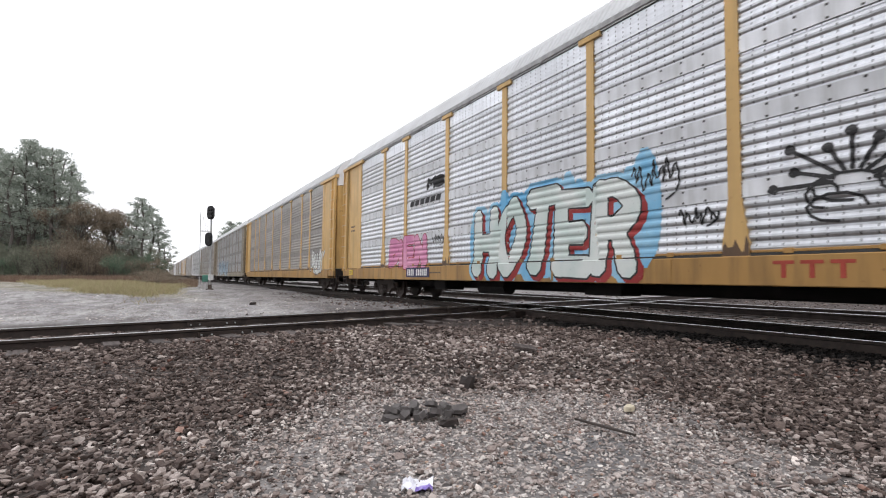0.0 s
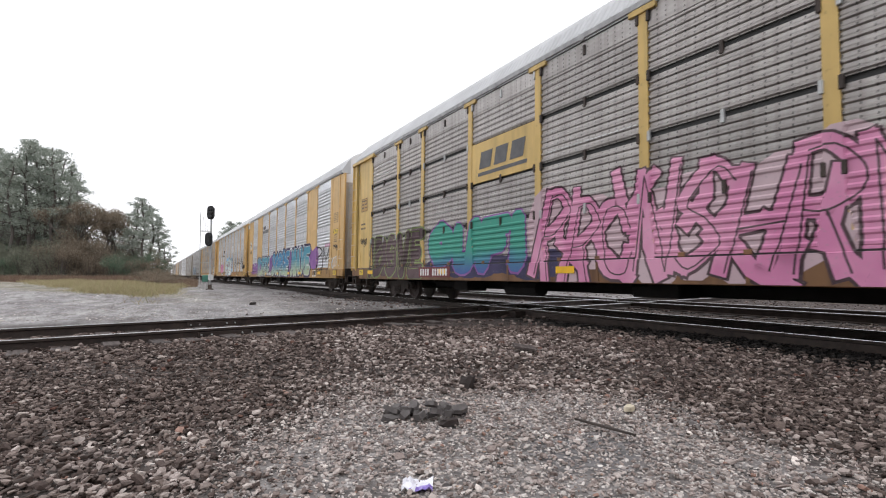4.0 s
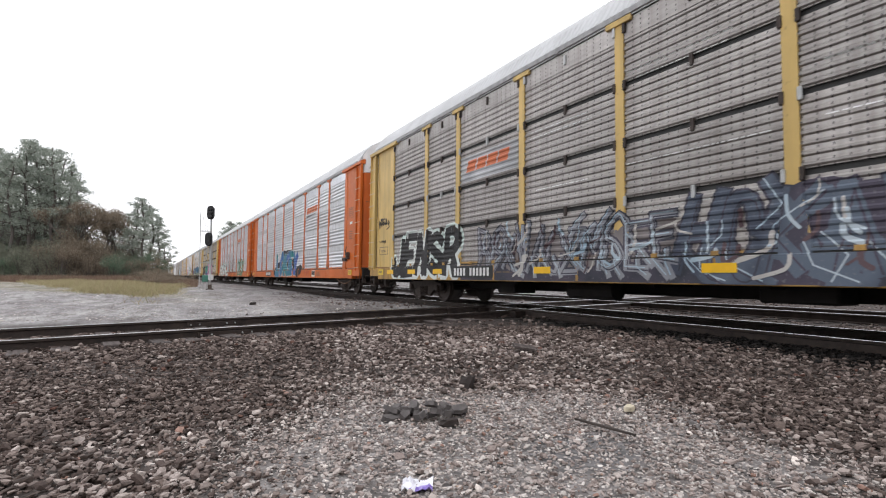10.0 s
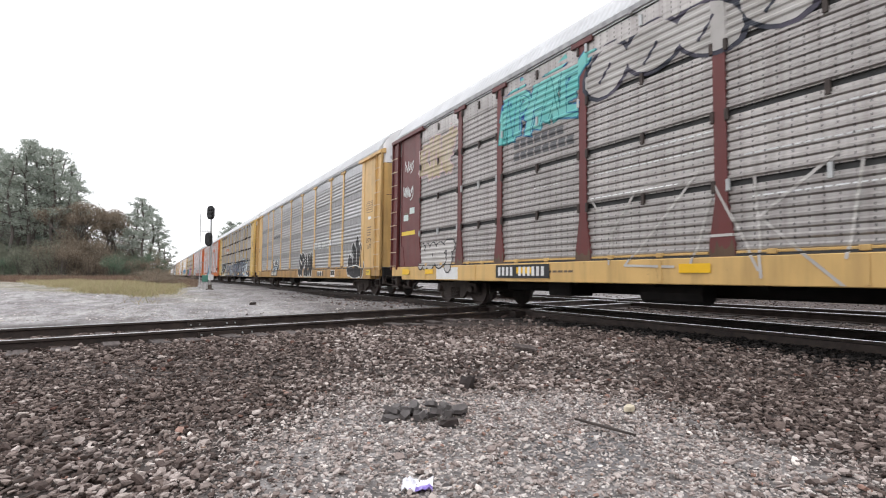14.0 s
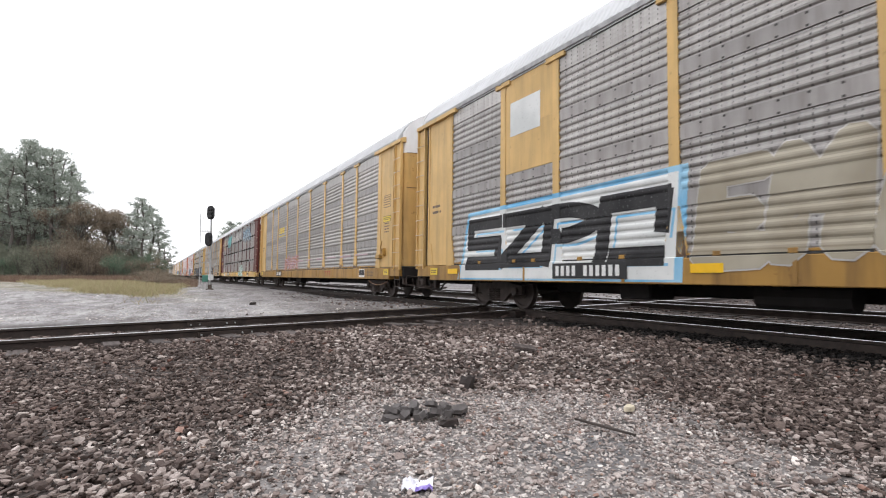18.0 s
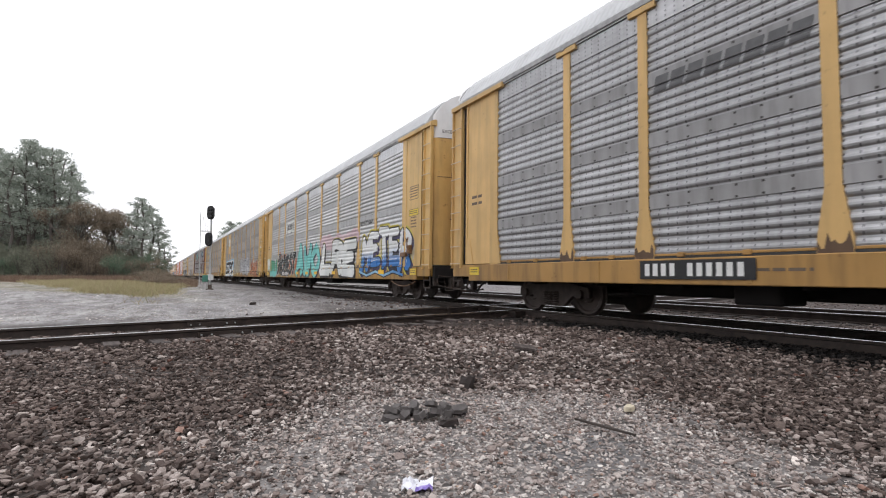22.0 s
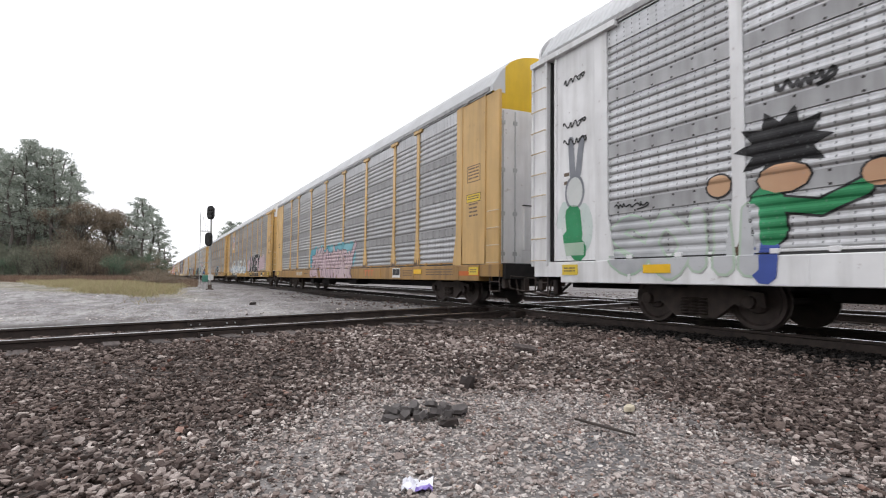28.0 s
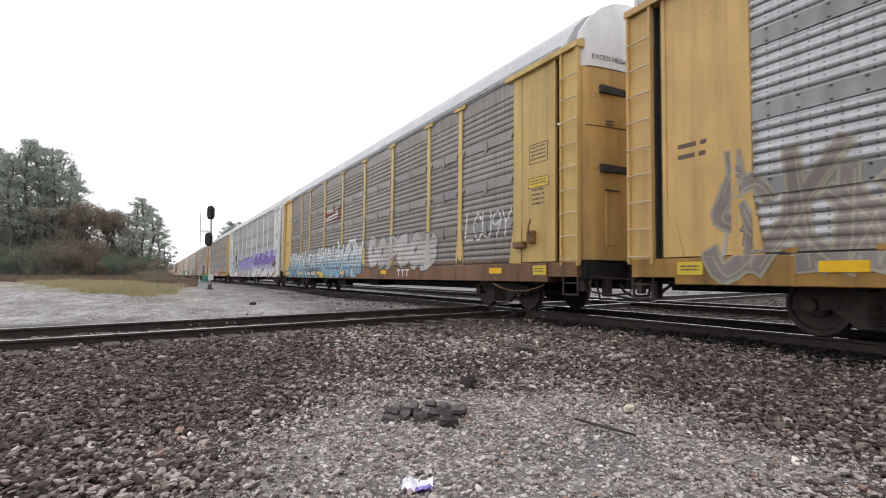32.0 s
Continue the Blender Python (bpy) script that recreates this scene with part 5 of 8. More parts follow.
    for a in (1.95, 24.55):
        use("corner_post", SHARED["corner_post"] if a > 5 else flipped("corner_post"), car, posts, pose(0, HALF - a, 0))
    for lead in (False, True):
        get = flipped if lead else SHARED.get
        at = pose(0, HALF if lead else -HALF, 0)
        use("end_panel", get("end_panel"), car, body, at)
        inset = at @ pose(0, -0.40 if lead else 0.40, 0) if blunt else at
        if blunt:
            lad = use("corner_panel", get("corner_panel"), car, body, at)
        else:
            use("header", get("header"), car, body, at)
            lad = use("ladder", get("ladder"), car, body, at)
            for sy in (0.0, 0.455):
                use("stile", get("stile"), lad, body, pose(0, -sy if lead else sy, 0))
        if near:
            for i in range(rungs):
                use("rung", get("rung"), lad, RUNG_STEEL, pose(0, 0, 1.12 + i * (0.46 if rungs >= 8 else 0.42)))
            use("sill_step", get("sill_step"), car, None, at)
            use("uncoupling_lever", get("uncoupling_lever"), car, None, at)
            use("air_hose", get("air_hose"), car, None, at)
        if not blunt:
            use("door_slot", get("door_slot"), car, None, at)
        use("end_door", get("end_door"), car, door, inset)
        if near and not blunt:
            for z in (3.80, 5.0):
                use("door_seam", get("door_seam"), car, None, inset @ pose(0, 0, z))
            use("door_hinge", get("door_hinge"), car, None, inset @ pose(-0.30, 0, 0))
        if blunt:
            for x in (-1.28, -0.95, -0.62):
                use("lock_rod", get("lock_rod"), car, None, inset @ pose(x, 0.06 * (-1 if lead else 1) * (x < -1.0), 0))
        if index in (5, 15) and not lead:
            for z in ((3.55,) if index == 5 else (4.55, 2.95)):
                use("window_slot", get("window_slot"), car, None, at @ pose(0, 0, z))
        if near:
            use("end_rigging", get("end_rigging"), car, None, at)
        use("end_cap", get("end_cap"), car, cap, inset)
        if near and not lead:
            use("hatch_frame", get("hatch_frame"), car, door, at)
            use("hatch_lip", get("hatch_lip"), car, None, at)
        use("end_sill", get("end_sill"), car, None, at)
        use("coupler", get("coupler"), car, None, at)
        sgn = 1 if lead else -1
        truck = use("truck", SHARED["side_frames"], car, None, pose(0, sgn * TRUCK_AT, 0), "cast steel freight truck")
        if near:
            tagged(use("spring_nest", SHARED["springs"], truck), kind="stuff")
            for k in (-1, 1):
                w = use("wheelset", SHARED["wheelset"], truck, None, pose(0, k * 0.89, WHEEL_R))
                WHEELSETS[k].append(w)
        else:
            for k in (-1, 1):
                use("wheelset", SHARED["wheelset"], truck, None, pose(0, k * 0.89, WHEEL_R))
    if near and brake:
        use("hand_brake", SHARED["hand_brake"], car, {1: FRAME_GREY, 2: RUSTY, 3: DIRTY}[brake], pose(0, -HALF, 0))
        use("brake_chain", SHARED["brake_chain"], car, None, pose(0, -HALF, 0))
    return car


# ---------------------------------------------------------------- the train
def at_time(t):
    """How far the train has come along the track."""
    return -2.83 + 13.5417 * t - 0.005639 * t * t + 11.3


CARS = {}
FLAT = {}
CANT = 0.8
OFFSET = {4: 0.2, 5: 0.05, 6: -0.16, 8: 0.05, 9: -0.04, 11: -0.08, 0: -0.1}


def add_car(index, *args, **kw):
    car = build_car(index, *args, **kw)
    CARS[index] = car
    FLAT[index] = kw.get("flat_bays", ())
    return car


add_car(0, "yellow car carrier with silver ribbed panels and graffiti", YELLOW, ZINC_LIGHT, brake=1)
add_car(1, "yellow car carrier with silver panels and a long blue graffiti", YELLOW, ZINC_LIGHT, door=GREY_DOOR, rungs=4, blunt=True, flat_bays=[(1, (0, 1, 2, 3)), (7, (0, 1, 2, 3))])
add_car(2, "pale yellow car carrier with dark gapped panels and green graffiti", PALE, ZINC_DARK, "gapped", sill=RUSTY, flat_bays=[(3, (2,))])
add_car(3, "orange car carrier with bright silver panels and white graffiti", ORANGE, ZINC_LIGHT)
add_car(4, "orange car carrier with bright silver panels and blue-green graffiti", ORANGE, ZINC_LIGHT, brake=1)
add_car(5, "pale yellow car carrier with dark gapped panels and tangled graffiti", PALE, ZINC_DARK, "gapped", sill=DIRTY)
add_car(6, "yellow car carrier with grey ribbed panels and black graffiti", YELLOW, ZINC_MID)
add_car(7, "maroon car carrier with dark gapped panels and yellow sill", MAROON, ZINC_DARK, "gapped", sill=GOLD)
add_car(8, "golden yellow car carrier with brownish panels and worn pink paint", GOLD, ZINC_BROWN, brake=3)
add_car(9, "golden yellow car carrier with brownish panels covered in graffiti", GOLD, ZINC_BROWN, flat_bays=[(1, (2, 3))])
add_car(10, "golden yellow car carrier with grey panels and big graffiti", GOLD, ZINC_FAIR, brake=2)
add_car(11, "yellow car carrier with grey panels and one black-blue graffiti", YELLOW, ZINC_MID)
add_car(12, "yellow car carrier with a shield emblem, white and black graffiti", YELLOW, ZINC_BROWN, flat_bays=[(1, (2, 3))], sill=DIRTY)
add_car(13, "yellow car carrier with grey panels and bright yellow end caps", YELLOW, ZINC_MID, cap=CAP_YELLOW, door=SILVER, rungs=4, blunt=True)
add_car(14, "silver-white car carrier with grey panels and purple graffiti", SILVER, ZINC_FAIR, brake=2)
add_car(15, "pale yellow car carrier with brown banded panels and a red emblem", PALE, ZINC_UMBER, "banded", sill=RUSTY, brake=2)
add_car(16, "yellow car carrier with grey panels and faded white graffiti", GOLD, ZINC_MID)
# this builder's cars are a little longer
CARS[5].scale = (1, 1.019, 1)
for i, (body_, panel_, style_, words) in enumerate([
        (YELLOW, ZINC_BROWN, "ribbed", "yellow car carrier with brownish ribbed panels"), (HAZED_YELLOW, ZINC_MID, "ribbed", "dull yellow car carrier with grey panels, far down the train"),
        (HAZED_YELLOW, ZINC_BROWN, "ribbed", "dull yellow car carrier with brownish panels down the train"), (SILVER, ZINC_MID, "ribbed", "silver car carrier far down the train"),
        (HAZED_YELLOW, ZINC_BROWN, "ribbed", "dull yellow car carrier far down the train")] * 2 + [(HAZED_YELLOW, ZINC_BROWN, "ribbed", "dull yellow car carrier far down the train")] * 3):
    add_car(-1 - i, words, body_, panel_, style_)


# ---------------------------------------------------------------- paint on the cars
P_BLACK = spray("black_spray", (0.012, 0.012, 0.014), (0.035, 0.034, 0.036))
P_WHITE = spray("white_spray", (0.62, 0.64, 0.63), (0.76, 0.77, 0.76))
P_MINT = spray("pale_mint_spray", (0.56, 0.66, 0.63), (0.72, 0.76, 0.74))
P_SKY = spray("sky_blue_spray", (0.14, 0.42, 0.68), (0.33, 0.58, 0.76))
P_AQUA = spray("aqua_spray", (0.09, 0.33, 0.42), (0.22, 0.48, 0.54))
P_RED = spray("dark_red_spray", (0.26, 0.02, 0.02), (0.34, 0.04, 0.04))
P_PINK = spray("pink_spray", (0.62, 0.22, 0.40), (0.72, 0.34, 0.50))
P_ROSE = spray("pale_pink_spray", (0.52, 0.38, 0.42), (0.60, 0.46, 0.50))
P_PURPLE = spray("purple_spray", (0.20, 0.07, 0.28), (0.30, 0.14, 0.38))
P_VIOLET = spray("violet_spray", (0.20, 0.15, 0.47), (0.50, 0.46, 0.72))
P_NAVY = spray("navy_spray", (0.030, 0.028, 0.07), (0.06, 0.05, 0.12))
P_TEAL = spray("blue_teal_spray", (0.01, 0.20, 0.20), (0.02, 0.09, 0.38), 0.45, 0.7)
P_GREEN = spray("green_spray", (0.05, 0.24, 0.14), (0.11, 0.36, 0.25))
P_OLIVE = spray("olive_green_spray", (0.16, 0.22, 0.07), (0.24, 0.30, 0.12))
P_MURK = spray("murky_dark_spray", (0.03, 0.035, 0.05), (0.08, 0.07, 0.10))
P_TURQ = spray("turquoise_spray", (0.14, 0.50, 0.48), (0.24, 0.60, 0.56))
P_BLUE = spray("blue_spray", (0.05, 0.20, 0.50), (0.30, 0.52, 0.66))
P_CREAM = spray("cream_spray", (0.42, 0.34, 0.20), (0.56, 0.50, 0.38))
P_GREY = spray("silver_grey_spray", (0.38, 0.39, 0.41), (0.56, 0.57, 0.59))
P_RUSTRED = spray("salmon_red_spray", (0.42, 0.13, 0.06), (0.52, 0.22, 0.12))
P_HAZE = spray("pale_blue_spray", (0.30, 0.42, 0.52), (0.50, 0.58, 0.64))
P_WINE = spray("worn_wine_spray", (0.055, 0.028, 0.035), (0.13, 0.085, 0.095))
P_SLATE = spray("slate_spray", (0.20, 0.21, 0.24), (0.34, 0.35, 0.38))
P_FAINT = spray("faint_white_spray", (0.42, 0.40, 0.38), (0.54, 0.52, 0.50))
P_SAGE = spray("sage_green_spray", (0.36, 0.50, 0.38), (0.48, 0.58, 0.48))
P_SKIN = spray("tan_spray", (0.52, 0.30, 0.18), (0.58, 0.36, 0.22))
P_FERN = spray("fern_green_spray", (0.02, 0.22, 0.08), (0.04, 0.30, 0.13))
F_AQUA = spray_fade("aqua_to_cream_spray", (0.45, 0.52, 0.34), (0.07, 0.30, 0.42), 0.95, 1.75)
F_LAKE = spray_fade("lake_blue_spray", (0.42, 0.52, 0.36), (0.05, 0.24, 0.44), 0.9, 1.5)
F_VIOLET = spray_fade("violet_to_silver_spray", (0.40, 0.39, 0.44), (0.33, 0.27, 0.62), 1.05, 1.6)
F_PLUM = spray_fade("plum_to_white_spray", (0.72, 0.71, 0.75), (0.20, 0.12, 0.46), 1.15, 1.75)
F_METER = spray_fade("blue_to_white_spray", (0.03, 0.17, 0.48), (0.74, 0.75, 0.76), 1.35, 1.75)
F_ICE = spray_fade("ice_blue_spray", (0.22, 0.40, 0.52), (0.68, 0.72, 0.74), 1.1, 1.8)
F_REEF = spray_fade("reef_green_spray", (0.06, 0.12, 0.34), (0.05, 0.32, 0.24), 0.9, 1.5)
P_WORN = spray("worn_cream_spray", (0.33, 0.29, 0.22), (0.42, 0.38, 0.30))
P_SMOKE = spray("smoky_spray", (0.14, 0.12, 0.12), (0.26, 0.235, 0.235))
P_DUSK = spray("dusky_brown_spray", (0.20, 0.17, 0.155), (0.30, 0.26, 0.24))
F_MOSS = spray_fade("moss_green_spray", (0.16, 0.50, 0.46), (0.07, 0.30, 0.18), 0.95, 1.25)
P_DEEP = spray("deep_slate_blue_spray", (0.045, 0.055, 0.085), (0.12, 0.15, 0.20))
P_YELLOW = spray("yellow_spray", (0.50, 0.42, 0.06), (0.60, 0.52, 0.12))
LOGO_ORANGE = plain("faded_orange_emblem", (0.60, 0.16, 0.06), 0.5, 0.0, 0.12)
LOGO_RED = plain("maroon_emblem", (0.16, 0.025, 0.030), 0.5, 0.0, 0.15)
LOGO_BLUE = plain("blue_emblem", (0.05, 0.09, 0.36), 0.45, 0.0, 0.1)
LOGO_STRIPE = plain("red_stripe_emblem", (0.46, 0.04, 0.04), 0.45, 0.0, 0.1)
LOGO_GREY = plain("dark_grey_emblem", (0.11, 0.11, 0.115), 0.55, 0.0, 0.2)
STYLES = {2: "gapped", 5: "gapped", 7: "gapped", 15: "banded"}


def paint(k, polys, mat, lift=0.004, label="", name="graffiti"):
    return paint_on(CARS[k], STYLES.get(k, "ribbed"), polys, mat, lift, name, label, FLAT[k])


def piece(k, text, a0, a1, z0, z1, fill, line, halo=None, seed=1, slant=0.0, wobble=0.10, drop=None, label="", fat=0.27, edge=None, soft=True, shine=None, flare=0.25, rim=0.10):
    """A painted word: halo, shading, outline, filling and highlights, each a coat of its own. fat: the brush's width in letter heights."""
    h = z1 - z0
    w, edge = fat * h, edge or 0.022 + 0.018 * h
    paths = brush_paths(text, a0, a1, z0, z1, w, seed, wobble, slant)
    if halo:
        paint(k, brush(paths, w + 2 * edge + 2 * rim, True, flare, (0, 0), seed), halo, 0.004)
    if drop:
        for j in (1, 2):
            paint(k, brush(paths, w + 2 * edge, soft, flare, (0.055 * j, -0.045 * j), seed), drop, 0.0062 + 0.0003 * j)
    paint(k, brush(paths, w + 2 * edge, soft, flare, (0, 0), seed), line, 0.009)
    paint(k, brush(paths, w, soft, flare, (0, 0), seed), fill, 0.0118, label)
    if shine:
        paint(k, brush(paths, 0.022, False, 0.0, (-0.26 * w, 0.22 * w), seed), shine, 0.0146)


def tangle(k, a0, a1, z0, z1, fill, line, halo=None, seed=1, fat=0.17, label="", shine=None):
    """A tangled piece that cannot be read: crossing sharp letters with spikes and thin inner lines."""
    rng = random.Random(seed)
    h = z1 - z0
    if halo:
        paint(k, cloud(a0, a1, z0, z1, seed, max(5, int((a1 - a0) * 1.6))), halo, 0.0035)
    n = max(2, round((a1 - a0) / (0.48 * h)))
    text = "".join(rng.choice("SNEKRZMAVHWXPC") for _ in range(n))
    w, edge = max(0.05, fat * h), 0.02 + 0.014 * h
    paths = brush_paths(text, a0, a1, z0 + 0.04 * h, z1 - 0.06 * h, w, seed, 0.26, 0.10)
    for i in range(2 * n):
        a, z, up = a0 + (i + rng.random()) * (a1 - a0) / (2 * n), z0 + rng.uniform(0.25, 0.7) * h, rng.choice((-1, 1))
        paths.append([(a, z), (a + rng.uniform(-0.05, 0.25) * h, z + up * 0.22 * h), (a + rng.uniform(0.05, 0.5) * h, min(z1 + 0.08 * h, max(z0 - 0.05 * h, z + up * 0.5 * h)))])
    paint(k, brush(paths, w + 2 * edge, False, 0.3, (0, 0), seed), line, 0.0075)
    paint(k, brush(paths, w, False, 0.3, (0, 0), seed), fill, 0.0112, label)
    paint(k, brush(paths[:2 * n], 0.016 + 0.006 * h, False, 0.0, (0.30 * w, -0.22 * w), seed), line, 0.0140)
    if shine:
        paint(k, brush(paths[n:], 0.02, False, 0.0, (-0.28 * w, 0.25 * w), seed), shine, 0.0140)


def sprayed(k, text, a0, a1, z0, z1, mat, seed=1, w=0.04, wobble=0.2, slant=0.1, label="", lift=0.010):
    """Hand-drawn words in one thin line."""
    paint(k, brush(brush_paths(text, a0, a1, z0, z1, w, seed, wobble, slant), w, True), mat, lift, label)


def splat(k, a, z, r, mat, seed):
    """A crown of spokes with round drops over scribbled loops."""
    rng = random.Random(seed)
    polys = []
    for i in range(9):
        t = math.pi * (i / 8)
        d = r * (1.0 if i % 2 == 0 else 0.72) * rng.uniform(0.85, 1.1)
        tip = (a + d * 1.25 * math.cos(t), z + d * 0.9 * math.sin(t))
        polys += ribbon([(a + 0.3 * r * math.cos(t), z + 0.2 * r * math.sin(t)), tip], 0.05)
        polys.append([(tip[0] + 0.07 * math.cos(j * 0.785), tip[1] + 0.07 * math.sin(j * 0.785)) for j in range(8)])
    for i in range(4):
        c = (a + rng.uniform(-0.7, 0.7) * r, z - rng.uniform(0.0, 0.45) * r)
        polys += ribbon([(c[0] + r * (0.25 + 0.1 * i) * math.cos(j * 0.6), c[1] + r * 0.24 * math.sin(j * 0.6)) for j in range(9)], 0.035)
    paint(k, polys, mat, 0.009)


def tag(k, a0, a1, z0, z1, mat, seed, w=0.035, turns=14):
    paint(k, scrawl(a0, a1, z0, z1, seed, w, turns), mat, 0.009)


def rect(a0, a1, z0, z1):
    return [[(a0, z0), (a1, z0), (a1, z1), (a0, z1)]]


def bubbles(k, a0, a1, z0, z1, n, fill, line, seed=1, label=""):
    """Closed fat bubbles side by side, each with a dark rim."""
    rng = random.Random(seed)
    w = (a1 - a0) / n
    rim, core = [], []
    for i in range(n):
        ca, cz = a0 + (i + 0.5) * w, (z0 + z1) / 2 + rng.uniform(-0.1, 0.1) * (z1 - z0)
        ra, rz, tilt = w * rng.uniform(0.5, 0.66), (z1 - z0) / 2 * rng.uniform(0.8, 1.05), rng.uniform(-0.35, 0.35)
        for out, s in ((rim, 1.0), (core, 0.86)):
            ring = []
            for j in range(16):
                t = j * math.pi / 8
                q = 1 + 0.12 * math.sin(2 * t + i)
                z = rz * s * q * math.sin(t)
                ring.append((ca + ra * s * q * math.cos(t) + z * tilt, cz + z))
            out.append(ring)
    paint(k, rim, line, 0.006)
    paint(k, core, fill, 0.011, label)
    paint(k, [q for i in range(n) for q in ribbon([(a0 + (i + 0.35) * w, z0 + 0.3 * (z1 - z0)), (a0 + (i + 0.6) * w, z0 + 0.55 * (z1 - z0))], 0.05)], line, 0.015)


def daylight_slots(k, spots, seed):
    """Rows of white dashes painted on the panels for daylight showing through their holes."""
    rng = random.Random(seed)
    out = []
    for a, z, w in spots:
        u = a
        while u < a + w:
            d = rng.uniform(0.04, 0.16)
            out.append([(u, z), (u + d, z), (u + d, z + 0.022), (u, z + 0.022)])
            u += d + 0.03
    paint(k, out, P_WHITE, 0.004, "", "bright_slot")


def block_bars(a0, a1, z0, z1, n, lean=0.0, gap=0.22):
    """n solid upright blocks in place of a company's letters."""
    w = (a1 - a0) / n
    return [[(a0 + i * w, z0), (a0 + (i + 1 - gap) * w, z0), (a0 + (i + 1 - gap) * w + lean, z1), (a0 + i * w + lean, z1)] for i in range(n)]


def number_plate(k, a, ink=WHITE, ground=BLACK, w=1.9):
    """The car's number, as blocks on a dark field of the sill."""
    car = CARS[k]
    tablet(car, a, SILL_Z0 + 0.07, w, 0.30, ground, SILL_OUT - 0.0165, "number_field", 0.003)
    m = Mesh()
    for i in range(11):
        if i == 4:
            continue
        u = a + 0.1 + i * (w - 0.2) / 11
        m.box(SILL_OUT - 0.0225, SILL_OUT - 0.0195, HALF - u - (w - 0.2) / 11 * 0.58, HALF - u, SILL_Z0 + 0.12, SILL_Z0 + 0.32)
    tagged(use("number_blocks", m.data("number_blocks", ink), car), kind="stuff")


def sill_marks(k, plates=(3.2, 6.9, 10.3, 13.8, 17.6, 21.0), brand=None, brand_mat=None, data_at=19.2, field=None, plate_mat=SIGN_YELLOW, data=True):
    car = CARS[k]
    for i, a in enumerate(plates):
        tablet(car, a, SILL_Z0 + 0.17, 0.52, 0.14, plate_mat, SILL_OUT - 0.0185, "reflector", 0.003)
    if brand is not None:
        if field:
            tablet(car, brand - 0.1, SILL_Z0 + 0.08, 1.15, 0.26, field, SILL_OUT - 0.0, "emblem_field", 0.003)
        m = Mesh()
        for i in range(3):
            u = brand + i * 0.33
            m.box(SILL_OUT - 0.006, SILL_OUT - 0.003, HALF - u - 0.26, HALF - u, SILL_Z0 + 0.28, SILL_Z0 + 0.325)
            m.box(SILL_OUT - 0.006, SILL_OUT - 0.003, HALF - u - 0.16, HALF - u - 0.10, SILL_Z0 + 0.10, SILL_Z0 + 0.28)
        use("emblem", m.data("emblem", brand_mat or RED_PAINT), car)
    if data:
        tablet(car, data_at, SILL_Z0 + 0.05, 0.62, 0.32, WHITE, SILL_OUT, "data_plate", 0.003)
        tablet(car, data_at + 0.03, SILL_Z0 + 0.13, 0.27, 0.21, BLACK, SILL_OUT - 0.003, "data_plate", 0.003)
        tablet(car, data_at + 0.32, SILL_Z0 + 0.13, 0.27, 0.21, BLACK, SILL_OUT - 0.003, "data_plate", 0.003)
    bars(car, data_at + 0.85, SILL_Z0 + 0.08, 0.7, 0.22, 4, INK, SILL_OUT, k)
    bars(car, 8.1, SILL_Z0 + 0.14, 0.8, 0.10, 1, INK, SILL_OUT, k + 3)


def end_marks(k, seed=1, yellow_label=True, sticker=True, number=True, stencil=True):
    """Stencils, labels and stickers on the plain end panels."""
    car = CARS[k]
    x = SIDE - 0.028
    if stencil:
        outline_box(car, 24.95, 3.25, 0.62, 0.44, INK, x)
        bars(car, 25.0, 3.30, 0.52, 0.34, 4, INK, x, seed)
    bars(car, 25.05, 2.30, 0.42, 0.40, 4, INK, x, seed + 1)
    if sticker:
        tablet(car, 25.12, 2.98, 0.30, 0.11, WHITE, x, "sticker")
    if yellow_label:
        outline_box(car, 24.93, 2.72, 0.66, 0.22, BLACK, x - 0.004, 0.012)
        tablet(car, 24.93, 2.72, 0.66, 0.22, LABEL_YELLOW, x, "warning_label")
        bars(car, 25.0, 2.77, 0.52, 0.12, 2, INK, x - 0.004, seed + 2)
    if number:
        bars(car, 0.95, 2.55, 0.50, 0.34, 2, INK, x, seed + 4)
    # sill end labels
    for a in (25.15, 0.95):
        tablet(car, a, SILL_Z0 + 0.14, 0.42, 0.20, LABEL_YELLOW, SILL_OUT + 0.0, "warning_label", 0.014)
        bars(car, a + 0.05, SILL_Z0 + 0.18, 0.32, 0.11, 2, INK, SILL_OUT - 0.014, seed + 6)


def end_writing(k, words="EXCESS HEIGHT CAR", z0=5.16, z1=5.26, mat=LOGO_GREY):
    """Stencilled words over the curved end."""
    v, f = [], []
    for q in lay_letters(words, -1.28, -0.02, z0, z1, 0.015, 1, 0.0):
        i = len(v)
        for x, z in q:
            y = 0.10 - 0.26 * math.sqrt(max(0.0, 1 - (x / 1.51) ** 2)) - 0.006
            v.append((x, -HALF + y, z))
        f.append(tuple(range(i, i + len(q))))
    use("lettering", mesh_of("lettering", v, f, mat), CARS[k])
    m = Mesh()
    for z, w in ((3.9, 0.42), (3.84, 0.36), (3.0, 0.40), (2.95, 0.34), (2.90, 0.38)):
        m.box(-0.98, -0.98 + w, -HALF - 0.125, -HALF - 0.11, z, z + 0.03)
    tagged(use("lettering", m.data("lettering", INK), CARS[k]), kind="stuff")


for k in range(0, 17):
    end_marks(k, k * 7, yellow_label=k in (1, 2, 8, 9, 10, 13, 15), sticker=k in (0, 3, 4, 6, 9))
    if k in (0, 3, 4, 6, 9, 10, 11, 12, 15):
        end_writing(k)

